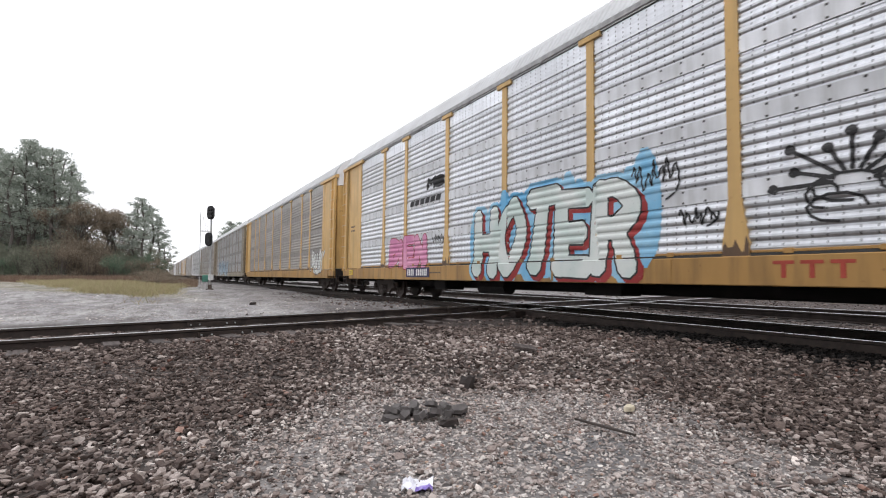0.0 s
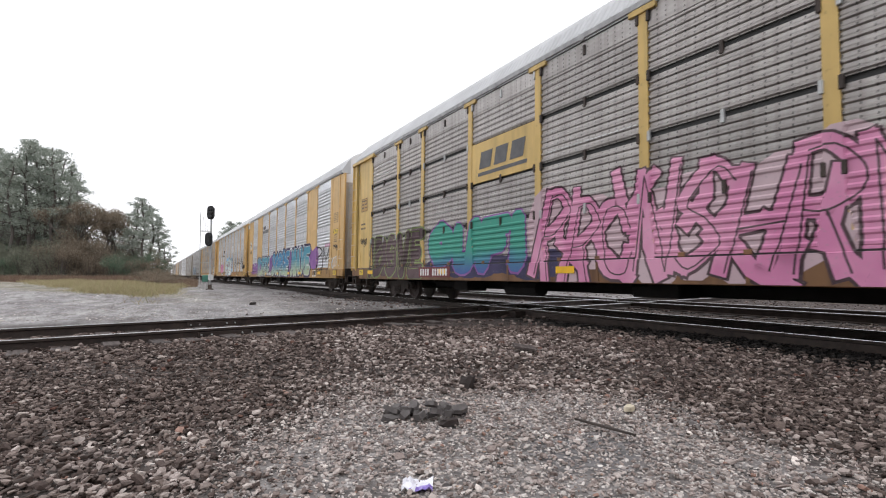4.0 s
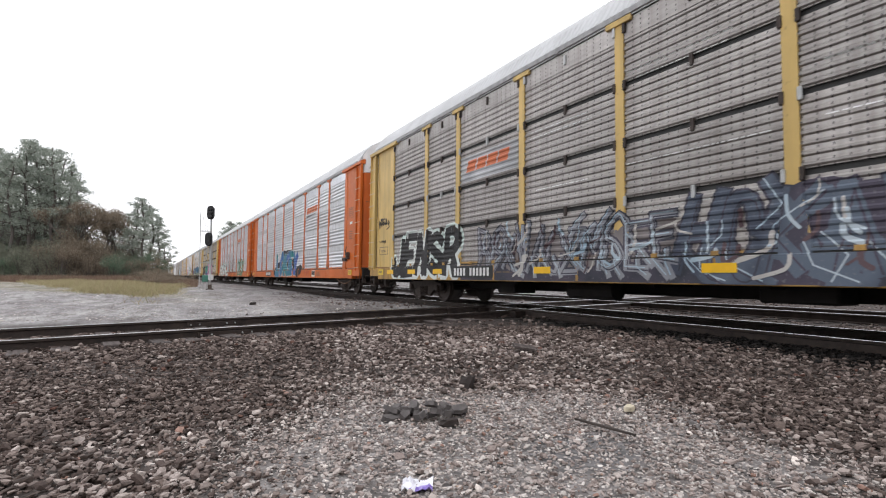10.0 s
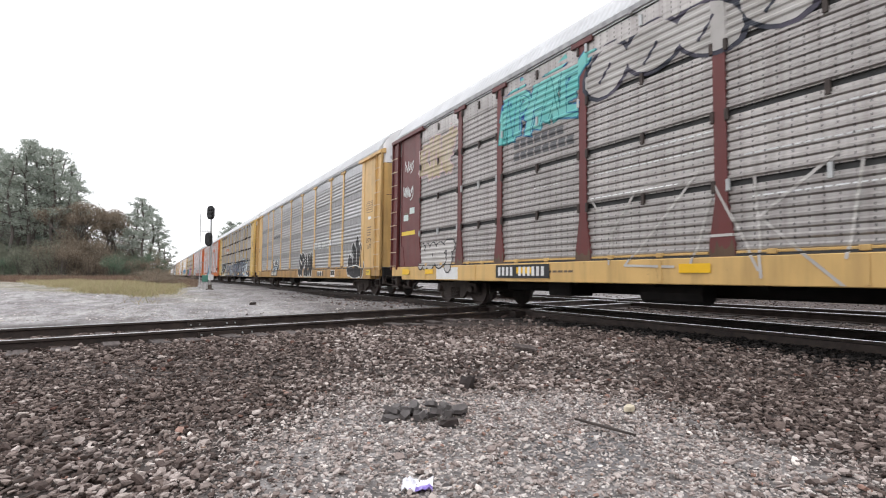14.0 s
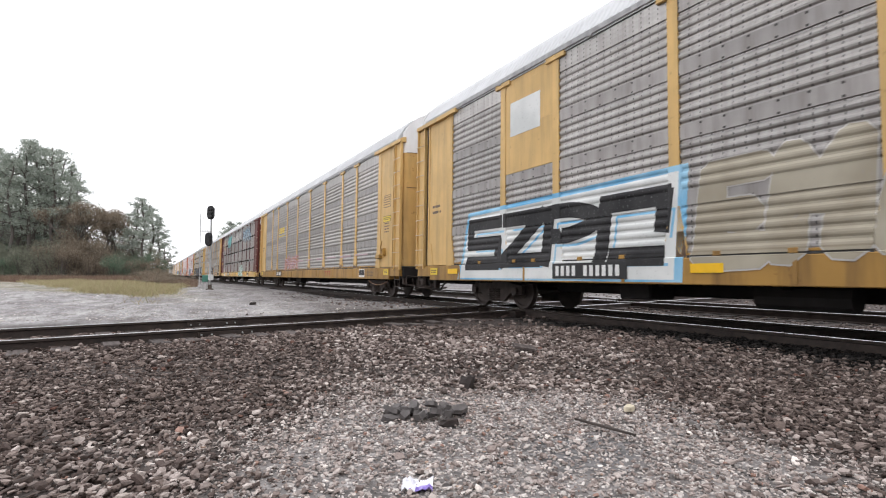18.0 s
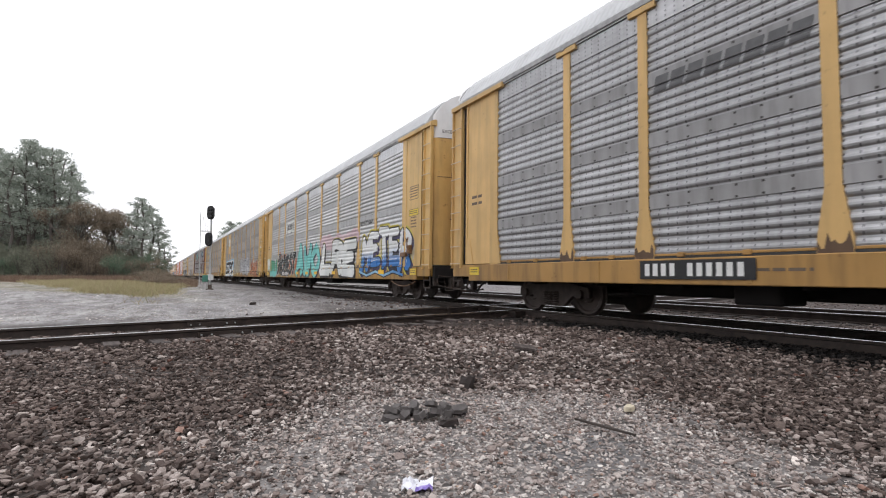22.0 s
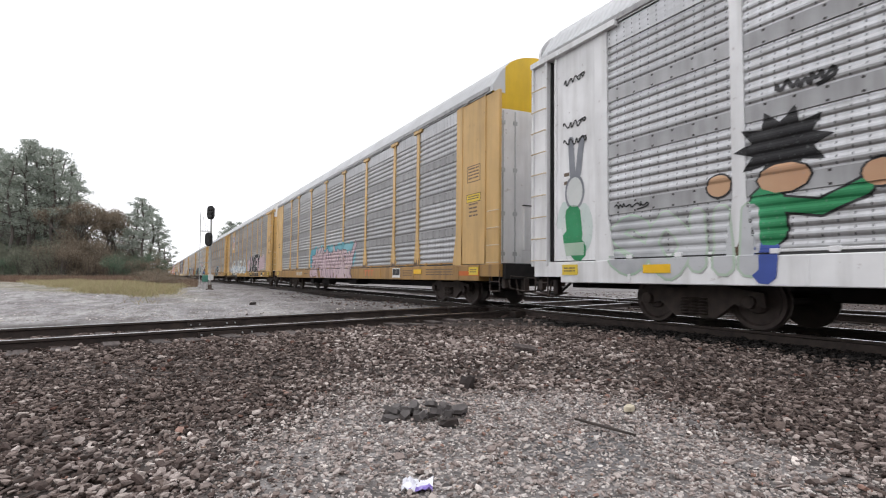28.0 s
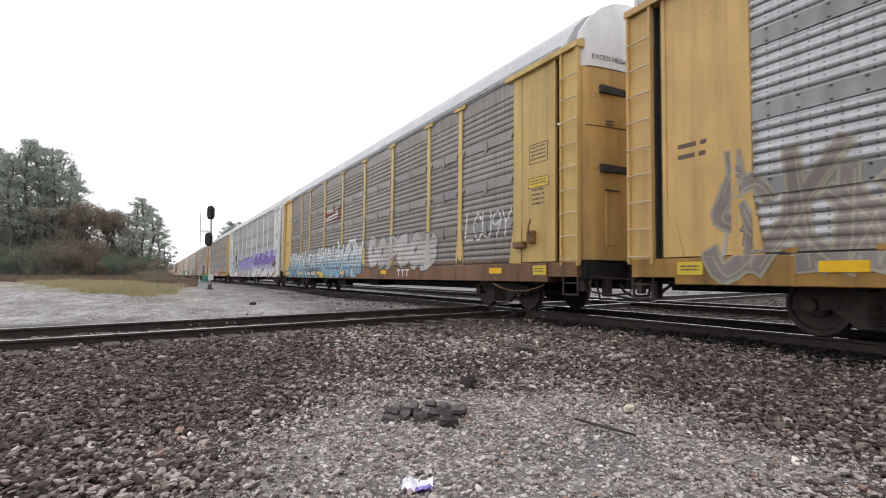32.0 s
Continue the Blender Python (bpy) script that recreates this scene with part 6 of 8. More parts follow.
# car 0
paint(0, cloud(10.5, 16.0, 0.75, 2.75, 3, 18), P_SKY, 0.003)
piece(0, "HOTER", 10.6, 15.7, 0.80, 2.55, P_MINT, P_BLACK, P_SKY, 4, 0.10, 0.13, P_RED, fat=0.22, edge=0.035, label= "big pale mint letters outlined in black and red on sky blue")
piece(0, "BIEN", 5.1, 7.9, 1.05, 2.05, P_PINK, P_RED, None, 2, 0.0, 0.12, None, "pink bubble letters", fat=0.30, edge=0.03)
for i, a in enumerate((18.8, 21.1, 23.2)):
    splat(0, a, 1.95, 0.72, P_BLACK, 20 + i)
tag(0, 15.6, 16.5, 2.0, 2.9, P_BLACK, 31, 0.03)
tag(0, 16.5, 17.2, 1.45, 1.95, P_BLACK, 32, 0.03)
tag(0, 8.2, 9.0, 1.7, 2.1, P_BLACK, 33, 0.025)
piece(0, "MS", 7.9, 8.9, 3.45, 3.75, P_BLACK, P_BLACK, None, 5, 0.2)
paint(0, block_bars(6.7, 8.8, 3.02, 3.2, 6, 0.06), P_BLACK, 0.009)
sill_marks(0, (), 17.9, RED_PAINT, 20.3)
number_plate(0, 6.6, WHITE, P_NAVY, 1.6)

# car 1
tangle(1, 2.0, 6.3, 0.95, 1.75, P_PURPLE, P_PURPLE, None, 8, 0.13, "loose purple strokes")
paint(1, cloud(9.7, 10.6, 0.8, 2.2, 9, 3) + cloud(15.7, 16.8, 0.8, 2.4, 10, 3) + cloud(20.8, 22.3, 1.1, 2.3, 12, 4), P_PURPLE, 0.003)
piece(1, "NORTK", 4.75, 9.5, 0.82, 2.15, F_AQUA, P_WHITE, P_NAVY, 11, -0.08, 0.12, None, "long blue letters with navy outline", fat=0.24, edge=0.03)
piece(1, "SORCE", 10.7, 15.9, 0.84, 2.35, F_LAKE, P_WHITE, P_NAVY, 12, 0.1, 0.14, None, "blue letters with white outline on navy", fat=0.25, edge=0.035, rim=0.14)
piece(1, "NAVE", 16.6, 20.9, 0.84, 2.4, F_AQUA, P_WHITE, P_NAVY, 13, 0.05, 0.12, None, "blue letters with white outline on navy", fat=0.27, edge=0.035, rim=0.14)
sprayed(1, "BM", 22.2, 24.3, 0.95, 2.1, P_BLACK, 15, 0.07)
sprayed(1, "EROTIK", 24.3, 25.9, 1.15, 1.65, P_WHITE, 41, 0.06)
sprayed(1, "WVW", 23.6, 24.5, 2.15, 2.35, P_PINK, 46, 0.05)
tag(1, 25.0, 25.6, 1.9, 2.4, P_BLACK, 42, 0.03)
tag(1, 0.8, 1.5, 2.6, 2.9, P_BLACK, 43, 0.03)
paint(1, cloud(0.75, 1.45, 3.0, 3.8, 44, 3), P_WHITE, 0.004)
tag(1, 0.85, 1.35, 3.1, 3.7, P_BLACK, 45, 0.025)
paint(1, block_bars(6.6, 8.9, 4.0, 4.22, 7, 0.05) + rect(6.75, 7.7, 4.3, 4.55), LOGO_GREY, 0.006, name="emblem")
sill_marks(1, (8.4, 12.6, 15.8, 18.6, 22.6), None, None, 21.6)
number_plate(1, 8.9)

# car 2
paint(2, cloud(2.2, 6.2, 0.75, 1.9, 24, 8), P_WINE, 0.002)
piece(2, "IBGVE", 1.95, 6.5, 0.78, 2.3, P_WINE, P_OLIVE, None, 21, 0.05, 0.16, None, "dark wine letters edged in olive green", fat=0.26, edge=0.05, shine=P_OLIVE)
paint(2, cloud(6.9, 12.6, 0.72, 1.3, 22, 9), P_NAVY, 0.002)
piece(2, "OUFI", 6.9, 11.6, 0.95, 2.35, F_REEF, P_PURPLE, None, 22, 0.05, 0.12, None, "green and blue bubble letters with purple edge", fat=0.40, edge=0.05)
sprayed(2, "C", 2.3, 4.2, 4.5, 4.9, P_WHITE, 26, 0.03)
tangle(2, 11.9, 18.5, 0.72, 2.5, P_PINK, P_WINE, P_ROSE, 23, 0.13, "spiky magenta piece with pale lines")
for a in (20.35, 22.15):
    paint(2, rect(a, a + 1.2, 1.12, 2.6), P_CREAM, 0.004)
    tangle(2, a + 0.1, a + 1.1, 1.2, 2.5, P_WHITE, P_WINE, None, int(a * 3), 0.10, "cream letters on a faded patch")
tag(2, 0.95, 1.6, 1.9, 2.4, P_BLACK, 51, 0.03)
paint(2, block_bars(9.55, 11.5, 3.52, 3.95, 3, 0.1), LOGO_GREY, 0.006, name="emblem")
paint(2, rect(9.5, 11.5, 3.34, 3.43), LOGO_GREY, 0.006, name="emblem")
sill_marks(2, (1.9, 7.5, 12.5, 20.0), None, None, 22.5)
number_plate(2, 6.3, WHITE, LOGO_RED)
tablet(CARS[2], 0.93, 3.33, 0.66, 0.54, DIRTY, SIDE - 0.028, "plate")
outline_box(CARS[2], 0.95, 3.35, 0.62, 0.50, INK, SIDE - 0.032)
bars(CARS[2], 1.0, 3.4, 0.52, 0.40, 3, INK, SIDE - 0.032, 9)

# car 3
piece(3, "AOBSKJ", 1.7, 10.8, 0.78, 2.35, P_MINT, P_BLACK, None, 31, 0.10, 0.16, P_BLACK, "pale mint letters with black shading", fat=0.20, edge=0.04)
for i, pts in enumerate(([(11.95, 0.95), (12.05, 2.15), (12.5, 2.2), (12.55, 1.3), (12.75, 2.25), (13.1, 2.25), (13.05, 1.0), (12.75, 1.0), (12.7, 1.6), (12.35, 1.0), (11.95, 0.95)],
                         [(13.2, 1.05), (13.25, 2.2), (13.85, 2.3), (14.0, 1.95), (13.6, 1.85), (13.95, 1.55), (14.2, 1.05), (13.2, 1.05)], [(13.45, 1.35), (13.85, 1.4)],
                         [(14.2, 1.1), (14.2, 2.35), (14.85, 2.4), (14.95, 1.9), (14.55, 1.8), (14.95, 1.1), (14.6, 1.05), (14.4, 1.5), (14.2, 1.1)],
                         [(15.0, 1.0), (15.05, 2.4), (15.95, 2.5), (15.75, 1.9), (15.6, 1.65), (16.1, 1.7), (16.05, 1.2), (15.3, 1.05)], [(15.3, 2.1), (15.6, 2.15)])):
    paint(3, ribbon(pts, 0.045), P_BLACK, 0.009, "black outlined letters left unfilled" if i == 0 else "")
paint(3, ribbon([(11.6, 0.85), (12.5, 1.05), (13.2, 0.75), (14.0, 1.0), (14.6, 0.75)], 0.04) + ribbon([(15.0, 1.3), (15.8, 0.8), (16.6, 1.15), (17.3, 1.0)], 0.04), P_BLACK, 0.009)
tangle(3, 18.2, 22.3, 0.85, 2.3, P_GREEN, P_GREEN, None, 34, 0.03)
paint(3, ribbon([(17.2, 0.75), (17.1, 1.3), (17.3, 1.5), (17.6, 1.4), (17.9, 0.8), (18.2, 1.1), (18.5, 0.9), (18.9, 1.1), (19.1, 0.75), (19.5, 1.1), (19.8, 0.8), (20.3, 1.15), (20.9, 0.8)], 0.03), P_WHITE, 0.012)
paint(3, lay_letters("FM", 16.5, 17.1, 1.15, 1.75, 0.03, 36, 0.1), P_FAINT, 0.008)
paint(3, block_bars(17.75, 19.8, 4.1, 4.42, 4, 0.12, 0.12), LOGO_ORANGE, 0.006, name="emblem")
paint(3, [[(17.7, 3.92), (19.7, 4.02), (19.7, 4.06), (17.75, 4.03)]], LOGO_GREY, 0.006, name="emblem")
sill_marks(3, (), 20.9, RED_PAINT, 19.0, None)
bars(CARS[3], 5.2, SILL_Z0 + 0.12, 1.3, 0.18, 1, LOGO_RED, SILL_OUT - 0.02, 3, "number_blocks")

# car 4
paint(4, cloud(10.3, 15.2, 1.0, 1.8, 45, 12) + cloud(9.5, 10.6, 0.72, 1.4, 41, 3) + cloud(15.4, 16.9, 0.72, 1.4, 42, 3) + cloud(11.7, 14.4, 1.9, 2.4, 43, 6), P_BLACK, 0.003)
piece(4, "LOKEY", 10.0, 16.1, 0.78, 2.3, P_TEAL, P_WHITE, None, 44, 0.12, 0.10, None, "blue and teal letters with white outline", fat=0.32, edge=0.035, soft=False, shine=P_AQUA)
paint(4, block_bars(17.75, 19.85, 4.15, 4.48, 4, 0.14, 0.10), LOGO_ORANGE, 0.006, name="emblem")
paint(4, [[(17.7, 3.93), (19.7, 4.04), (19.7, 4.07), (17.8, 4.06)]], LOGO_GREY, 0.006, name="emblem")
sill_marks(4, (), 17.8, RED_PAINT, 19.3)
number_plate(4, 6.6)

# car 5
piece(5, "JENSR", 2.1, 6.5, 0.80, 2.15, P_BLACK, P_MINT, P_MINT, 51, 0.12, 0.14, None, "black letters edged in pale grey", fat=0.23, edge=0.04, soft=False, rim=0.06)
paint(5, rect(6.6, 24.2, 0.69, 1.07), P_MURK, 0.002)
paint(5, cloud(7.6, 13.0, 0.9, 1.7, 58, 10), P_SMOKE, 0.0025)
paint(5, cloud(14.6, 22.0, 0.9, 2.1, 59, 12), P_MURK, 0.0025)
tangle(5, 7.4, 13.0, 0.85, 1.9, P_SLATE, P_MURK, None, 52, 0.10, "worn grey and dark piece", P_HAZE)
tangle(5, 13.0, 20.0, 0.75, 2.1, P_DEEP, P_MURK, None, 53, 0.16, "large dark letters with thin pale lines", P_HAZE)
tangle(5, 20.0, 22.6, 0.75, 2.3, P_HAZE, P_MURK, None, 54, 0.12, "", P_WHITE)
rng5 = random.Random(55)
for mat5 in (P_HAZE, P_FAINT, P_WINE):
    polys5 = []
    for i in range(26):
        a, z = rng5.uniform(7.5, 21.5), rng5.uniform(0.75, 1.7)
        da, dz = rng5.uniform(-0.4, 0.6), rng5.uniform(0.1, 0.5)
        polys5 += brush([rounded([(a, z), (a + da * 0.7, z + dz * 0.4), (a + da * 0.8, z + dz)])], rng5.uniform(0.02, 0.07), True)
    paint(5, polys5, mat5, 0.0165)
sprayed(5, "AMPY", 21.4, 23.4, 1.75, 2.3, P_BLACK, 61, 0.07)
sprayed(5, "WORETS", 22.1, 24.3, 1.2, 1.6, P_BLACK, 60, 0.06)
paint(5, rect(6.5, 8.95, 3.3, 3.98), P_GREY, 0.004, name="emblem")
paint(5, block_bars(6.75, 8.6, 3.55, 3.85, 4, 0.12, 0.12), LOGO_ORANGE, 0.008, name="emblem")
paint(5, scrawl(0.75, 1.85, 2.4, 3.0, 56, 0.04, 18), P_BLACK, 0.008)
tag(5, 0.9, 1.5, 1.95, 2.1, P_BLACK, 57, 0.02)
sill_marks(5, (1.75, 3.4, 5.1, 9.6, 13.4, 17.4, 21.0), None, None, 22.9)
number_plate(5, 6.2)
outline_box(CARS[5], 0.9, 1.55, 0.75, 0.28, INK, SIDE - 0.028)
bars(CARS[5], 1.05, 1.62, 0.4, 0.10, 2, INK, SIDE - 0.028, 3)

# car 6
piece(6, "SPAIN", 14.3, 17.1, 0.76, 2.0, P_BLACK, P_WHITE, None, 61, 0.0, 0.08, None, "black letters with white outline", fat=0.24, edge=0.05)
sprayed(6, "GET WELL SOON STEF!!", 17.45, 20.3, 2.12, 2.46, P_WHITE, 62, 0.055, 0.12, 0.0, "white hand-sprayed greeting")
bubbles(6, 6.65, 8.6, 1.05, 1.95, 5, P_BLACK, P_HAZE, 63)
paint(6, rect(6.75, 8.5, 0.98, 1.5), P_BLACK, 0.0125)
sprayed(6, "DRILLER", 6.7, 8.6, 1.45, 1.78, P_WHITE, 64, 0.05, 0.2, 0.0, "", 0.0155)
sprayed(6, "MORE", 6.85, 8.3, 1.02, 1.36, P_HAZE, 65, 0.06, 0.25, 0.0, "", 0.0155)


def blob(ca, cz, ra, rz, tilt=0.0):
    return [[(ca + ra * math.cos(j * 0.3927) + tilt * rz * math.sin(j * 0.3927), cz + rz * math.sin(j * 0.3927)) for j in range(16)]]


BLOBS = [(23.05, 1.25, 0.26, 0.46), (23.5, 1.50, 0.27, 0.66), (23.95, 1.70, 0.24, 0.72), (24.35, 1.52, 0.24, 0.60), (24.55, 1.05, 0.24, 0.36), (23.85, 1.00, 0.85, 0.30)]
paint(6, [q for ca, cz, ra, rz in BLOBS for q in blob(ca, cz, ra + 0.05, rz + 0.05)], P_WHITE, 0.004)
for i, (ca, cz, ra, rz) in enumerate(BLOBS):
    paint(6, blob(ca, cz, ra, rz), P_BLACK, 0.008, "black rounded shape with white outline" if i == 0 else "")
for pts in ([(23.42, 1.3), (23.42, 1.8)], [(23.87, 1.3), (23.88, 1.95)], [(24.32, 1.3), (24.32, 1.95)], [(22.95, 1.15), (23.8, 1.22), (24.6, 1.1)]):
    paint(6, ribbon(pts, 0.04), P_WHITE, 0.012)
tag(6, 23.1, 23.5, 1.5, 1.7, P_WHITE, 64, 0.03)
paint(6, lay_letters("LITTY", 25.02, 25.52, 2.08, 2.24, 0.010, 65, 0.15) + lay_letters("LIT!", 25.1, 25.5, 1.84, 2.0, 0.010, 66, 0.15), P_BLACK, 0.006, "black hand-sprayed words")
paint(6, block_bars(6.7, 8.8, 3.30, 3.52, 8, 0.03), LOGO_GREY, 0.006, name="emblem")
sill_marks(6, (), 18.25, WHITE, 20.5, BLACK)
number_plate(6, 6.5)

# car 7
tangle(7, 2.15, 4.2, 3.9, 5.0, P_CREAM, P_ROSE, None, 71, 0.2)
tangle(7, 6.45, 9.0, 4.05, 5.15, P_TURQ, P_TEAL, None, 72, 0.2, "turquoise piece high on the side")
bubbles(7, 9.2, 16.2, 4.1, 5.2, 7, P_FAINT, P_MURK, 73, "pale bubble shapes high on the side")
daylight_slots(7, [(9.3, 2.95, 2.3), (9.4, 2.70, 2.2), (9.3, 2.25, 1.8), (12.1, 2.9, 2.2), (12.2, 2.5, 2.2), (12.3, 1.9, 1.9), (15.0, 2.6, 2.0), (7.6, 2.7, 0.8)], 7)
daylight_slots(5, [(9.4, 3.95, 1.6), (9.4, 3.82, 1.8), (12.0, 4.4, 1.8), (12.2, 4.25, 1.6), (12.0, 2.75, 2.3), (12.0, 1.95, 2.4), (9.6, 2.65, 1.5), (15.0, 3.5, 2.2), (15.0, 2.8, 2.3), (17.6, 4.5, 2.2), (17.7, 2.7, 2.3), (20.4, 2.5, 1.5), (22.3, 4.3, 1.6)], 5)
daylight_slots(2, [(2.2, 4.4, 0.9), (3.4, 3.9, 0.4), (6.9, 3.0, 1.2), (6.7, 2.6, 1.6), (6.6, 2.2, 1.9), (9.3, 2.3, 1.9), (12.2, 3.4, 2.2)], 2)
tangle(7, 17.6, 22.0, 4.0, 5.2, P_HAZE, P_MURK, None, 74, 0.15)
paint(7, block_bars(6.9, 8.6, 3.72, 3.9, 7, 0.0) + block_bars(6.9, 8.9, 3.45, 3.63, 8, 0.0), LOGO_GREY, 0.006, name="emblem")
piece(7, "HOST", 2.2, 4.2, 1.0, 1.8, P_FAINT, P_BLACK, None, 75, 0.1, 0.15, fat=0.34)
sprayed(7, "YZAKIO", 9.3, 14.9, 1.0, 2.35, P_FAINT, 79, 0.04, 0.3, 0.12, "thin white sprayed letters")
tangle(7, 15.6, 18.2, 0.75, 1.7, P_MINT, P_GREEN, None, 76, 0.16)
tag(7, 0.85, 1.65, 3.2, 3.9, P_WHITE, 77, 0.04)
paint(7, scrawl(0.9, 1.6, 4.0, 4.8, 78, 0.03, 10), P_WHITE, 0.006)
sill_marks(7, (1.0, 2.6, 7.1, 11.2, 14.2, 20.0), 18.7, LOGO_ORANGE, 21.0)
number_plate(7, 6.3)
tablet(CARS[7], 0.75, 2.12, 1.0, 0.13, LABEL_YELLOW, SIDE - 0.028, "warning_label")
for s7 in (0.9, 1.35):
    tablet(CARS[7], s7, 2.6 + 0.2 * (s7 > 1), 0.35, 0.2, P_MINT, SIDE - 0.028, "sticker")
tablet(CARS[7], 3.3, SILL_Z0 + 0.02, 1.2, 0.33, WHITE, SILL_OUT, "painted_patch", 0.003)

# car 8
paint(8, cloud(9.3, 11.8, 1.25, 1.85, 81, 6), P_FAINT, 0.003, "rubbed pale paint")
tangle(8, 8.7, 12.2, 1.2, 1.9, P_ROSE, P_RUSTRED, None, 82, 0.12)
for i in range(6):
    paint(8, rect(12.0 + i * 2.0, 13.4 + i * 2.0, 1.58 + 0.02 * (i % 2), 1.66), P_ROSE, 0.003)
paint(8, block_bars(6.75, 8.4, 3.55, 3.95, 3, 0.0), LABEL_YELLOW, 0.006, name="emblem")
paint(8, rect(6.7, 8.5, 3.36, 3.42), LABEL_YELLOW, 0.006, name="emblem")
sill_marks(8, (), 17.8, RED_PAINT, 22.6)
number_plate(8, 6.5, WHITE, BLACK, 1.6)

# car 9
paint(9, rect(4.78, 5.85, 4.05, 4.85), P_WHITE, 0.006, "white painted-out square", "painted_patch")
paint(9, [[(2.5, 0.70), (9.25, 0.70), (9.35, 2.56), (2.95, 2.44)]], P_SKY, 0.002)
paint(9, [[(2.62, 0.74), (9.1, 0.74), (9.2, 2.46), (3.02, 2.34)]], P_WHITE, 0.0045)
piece(9, "5ZP[", 2.95, 9.0, 0.98, 2.25, P_BLACK, P_BLACK, None, 91, 0.12, 0.03, None, "square black letters on a white field with blue edge", fat=0.235, edge=0.01, soft=False, flare=0.0)
paint(9, brush(brush_paths("5ZP[", 2.95, 9.0, 0.98, 2.25, 0.40, 91, 0.03, 0.12), 0.045, False, 0.0, (0.22, -0.20)), P_SKY, 0.0075)
piece(9, "EMAO", 9.5, 13.8, 0.95, 2.5, P_WORN, P_FAINT, None, 92, 0.05, 0.2, None, "faded cream letters", fat=0.30, edge=0.02)
tangle(9, 14.5, 20.0, 0.95, 2.3, P_GREY, P_MURK, P_GREY, 93, 0.17, "silver-grey piece with thin dark lines")
paint(9, ribbon([(18.2, 2.2), (18.4, 2.75), (18.6, 2.2)], 0.1), P_GREY, 0.009)
tangle(9, 20.6, 23.9, 0.76, 1.95, P_RUSTRED, P_BLACK, P_FAINT, 94, 0.15, "salmon-red piece with black lines")
piece(9, "RCC", 23.7, 24.95, 1.5, 2.1, P_CREAM, P_BLACK, None, 95, 0.1, 0.15, fat=0.15, edge=0.03, soft=False)
piece(9, "KGS", 23.7, 24.95, 0.85, 1.4, P_CREAM, P_BLACK, None, 96, 0.0, 0.15, None, "cream letters with black edge", fat=0.15, edge=0.03, soft=False)
for i in range(18):
    a = 20.6 + (i * 37 % 41) / 10.0
    paint(9, [[(a + 0.09 * math.cos(j), 2.35 + (i * 13 % 10) / 18.0 + 0.09 * math.sin(j)) for j in (0, 1, 2, 3, 4, 5)]], P_HAZE, 0.005)
sill_marks(9, (2.0, 9.4, 13.0), 18.1, WHITE, 21.5, BLACK, data=False)
number_plate(9, 6.3, WHITE, BLACK)
tag(9, 25.2, 25.7, 1.6, 2.0, P_RUSTRED, 97, 0.03)

# car 10
piece(10, "UBLC", 2.1, 4.3, 0.76, 1.85, F_MOSS, P_TEAL, None, 101, 0.0, 0.10, None, "green bubble letters", fat=0.40, edge=0.025)
piece(10, "WM", 0.7, 1.8, 1.2, 2.0, P_WHITE, P_TURQ, None, 102)
paint(10, cloud(4.7, 9.4, 0.8, 2.2, 103, 8), P_RUSTRED, 0.0035)
piece(10, "HONEST", 4.6, 9.5, 0.80, 2.15, P_BLACK, P_MINT, None, 103, 0.12, 0.2, None, "black tangled piece edged in pale grey", fat=0.26, edge=0.03, soft=False, shine=P_MINT)
paint(10, rect(6.6, 8.9, 3.45, 4.15), P_WHITE, 0.004, name="emblem")
paint(10, block_bars(7.1, 8.4, 3.62, 3.98, 3, 0.1), LOGO_GREY, 0.008, name="emblem")
paint(10, rect(6.9, 7.0, 3.55, 4.05) + rect(8.6, 8.7, 3.55, 4.05) + rect(7.1, 7.3, 3.4, 3.48) + rect(8.1, 8.35, 3.4, 3.48), LOGO_GREY, 0.008, name="emblem")
piece(10, "AWO", 9.7, 14.6, 0.78, 2.5, P_TURQ, P_BLACK, None, 104, 0.0, 0.14, P_MURK, "turquoise letters with black outline", fat=0.30, edge=0.03, soft=False)
paint(10, cloud(14.9, 20.0, 1.9, 2.7, 105, 7), P_ROSE, 0.002)
piece(10, "LRE", 14.9, 19.9, 0.76, 2.35, P_WHITE, P_BLACK, P_YELLOW, 106, 0.14, 0.14, P_BLACK, "white letters with heavy black outline", fat=0.29, edge=0.07, rim=0.03)
paint(10, cloud(20.6, 25.2, 1.1, 2.45, 107, 9), P_CREAM, 0.003)
piece(10, "METER", 20.6, 25.1, 1.05, 2.4, F_METER, P_BLACK, P_YELLOW, 108, 0.0, 0.2, P_NAVY, "blue letters with black outline and white edge", fat=0.24, edge=0.05, rim=0.07, shine=P_WHITE)
paint(10, ribbon([(20.5, 0.95), (21.3, 0.8), (22.2, 0.95), (23.0, 0.8), (23.8, 0.95), (24.6, 0.82)], 0.16), P_BLACK, 0.010)
paint(10, ribbon([(20.5, 0.95), (21.3, 0.8), (22.2, 0.95), (23.0, 0.8), (23.8, 0.95), (24.6, 0.82)], 0.08), P_BLUE, 0.014)
tag(10, 20.3, 21.7, 2.75, 3.05, P_BLACK, 109, 0.03)
sill_marks(10, (1.2, 9.9, 12.0, 13.8, 16.8, 22.5), 18.0, LOGO_ORANGE, 23.3, data=False)
number_plate(10, 6.0)

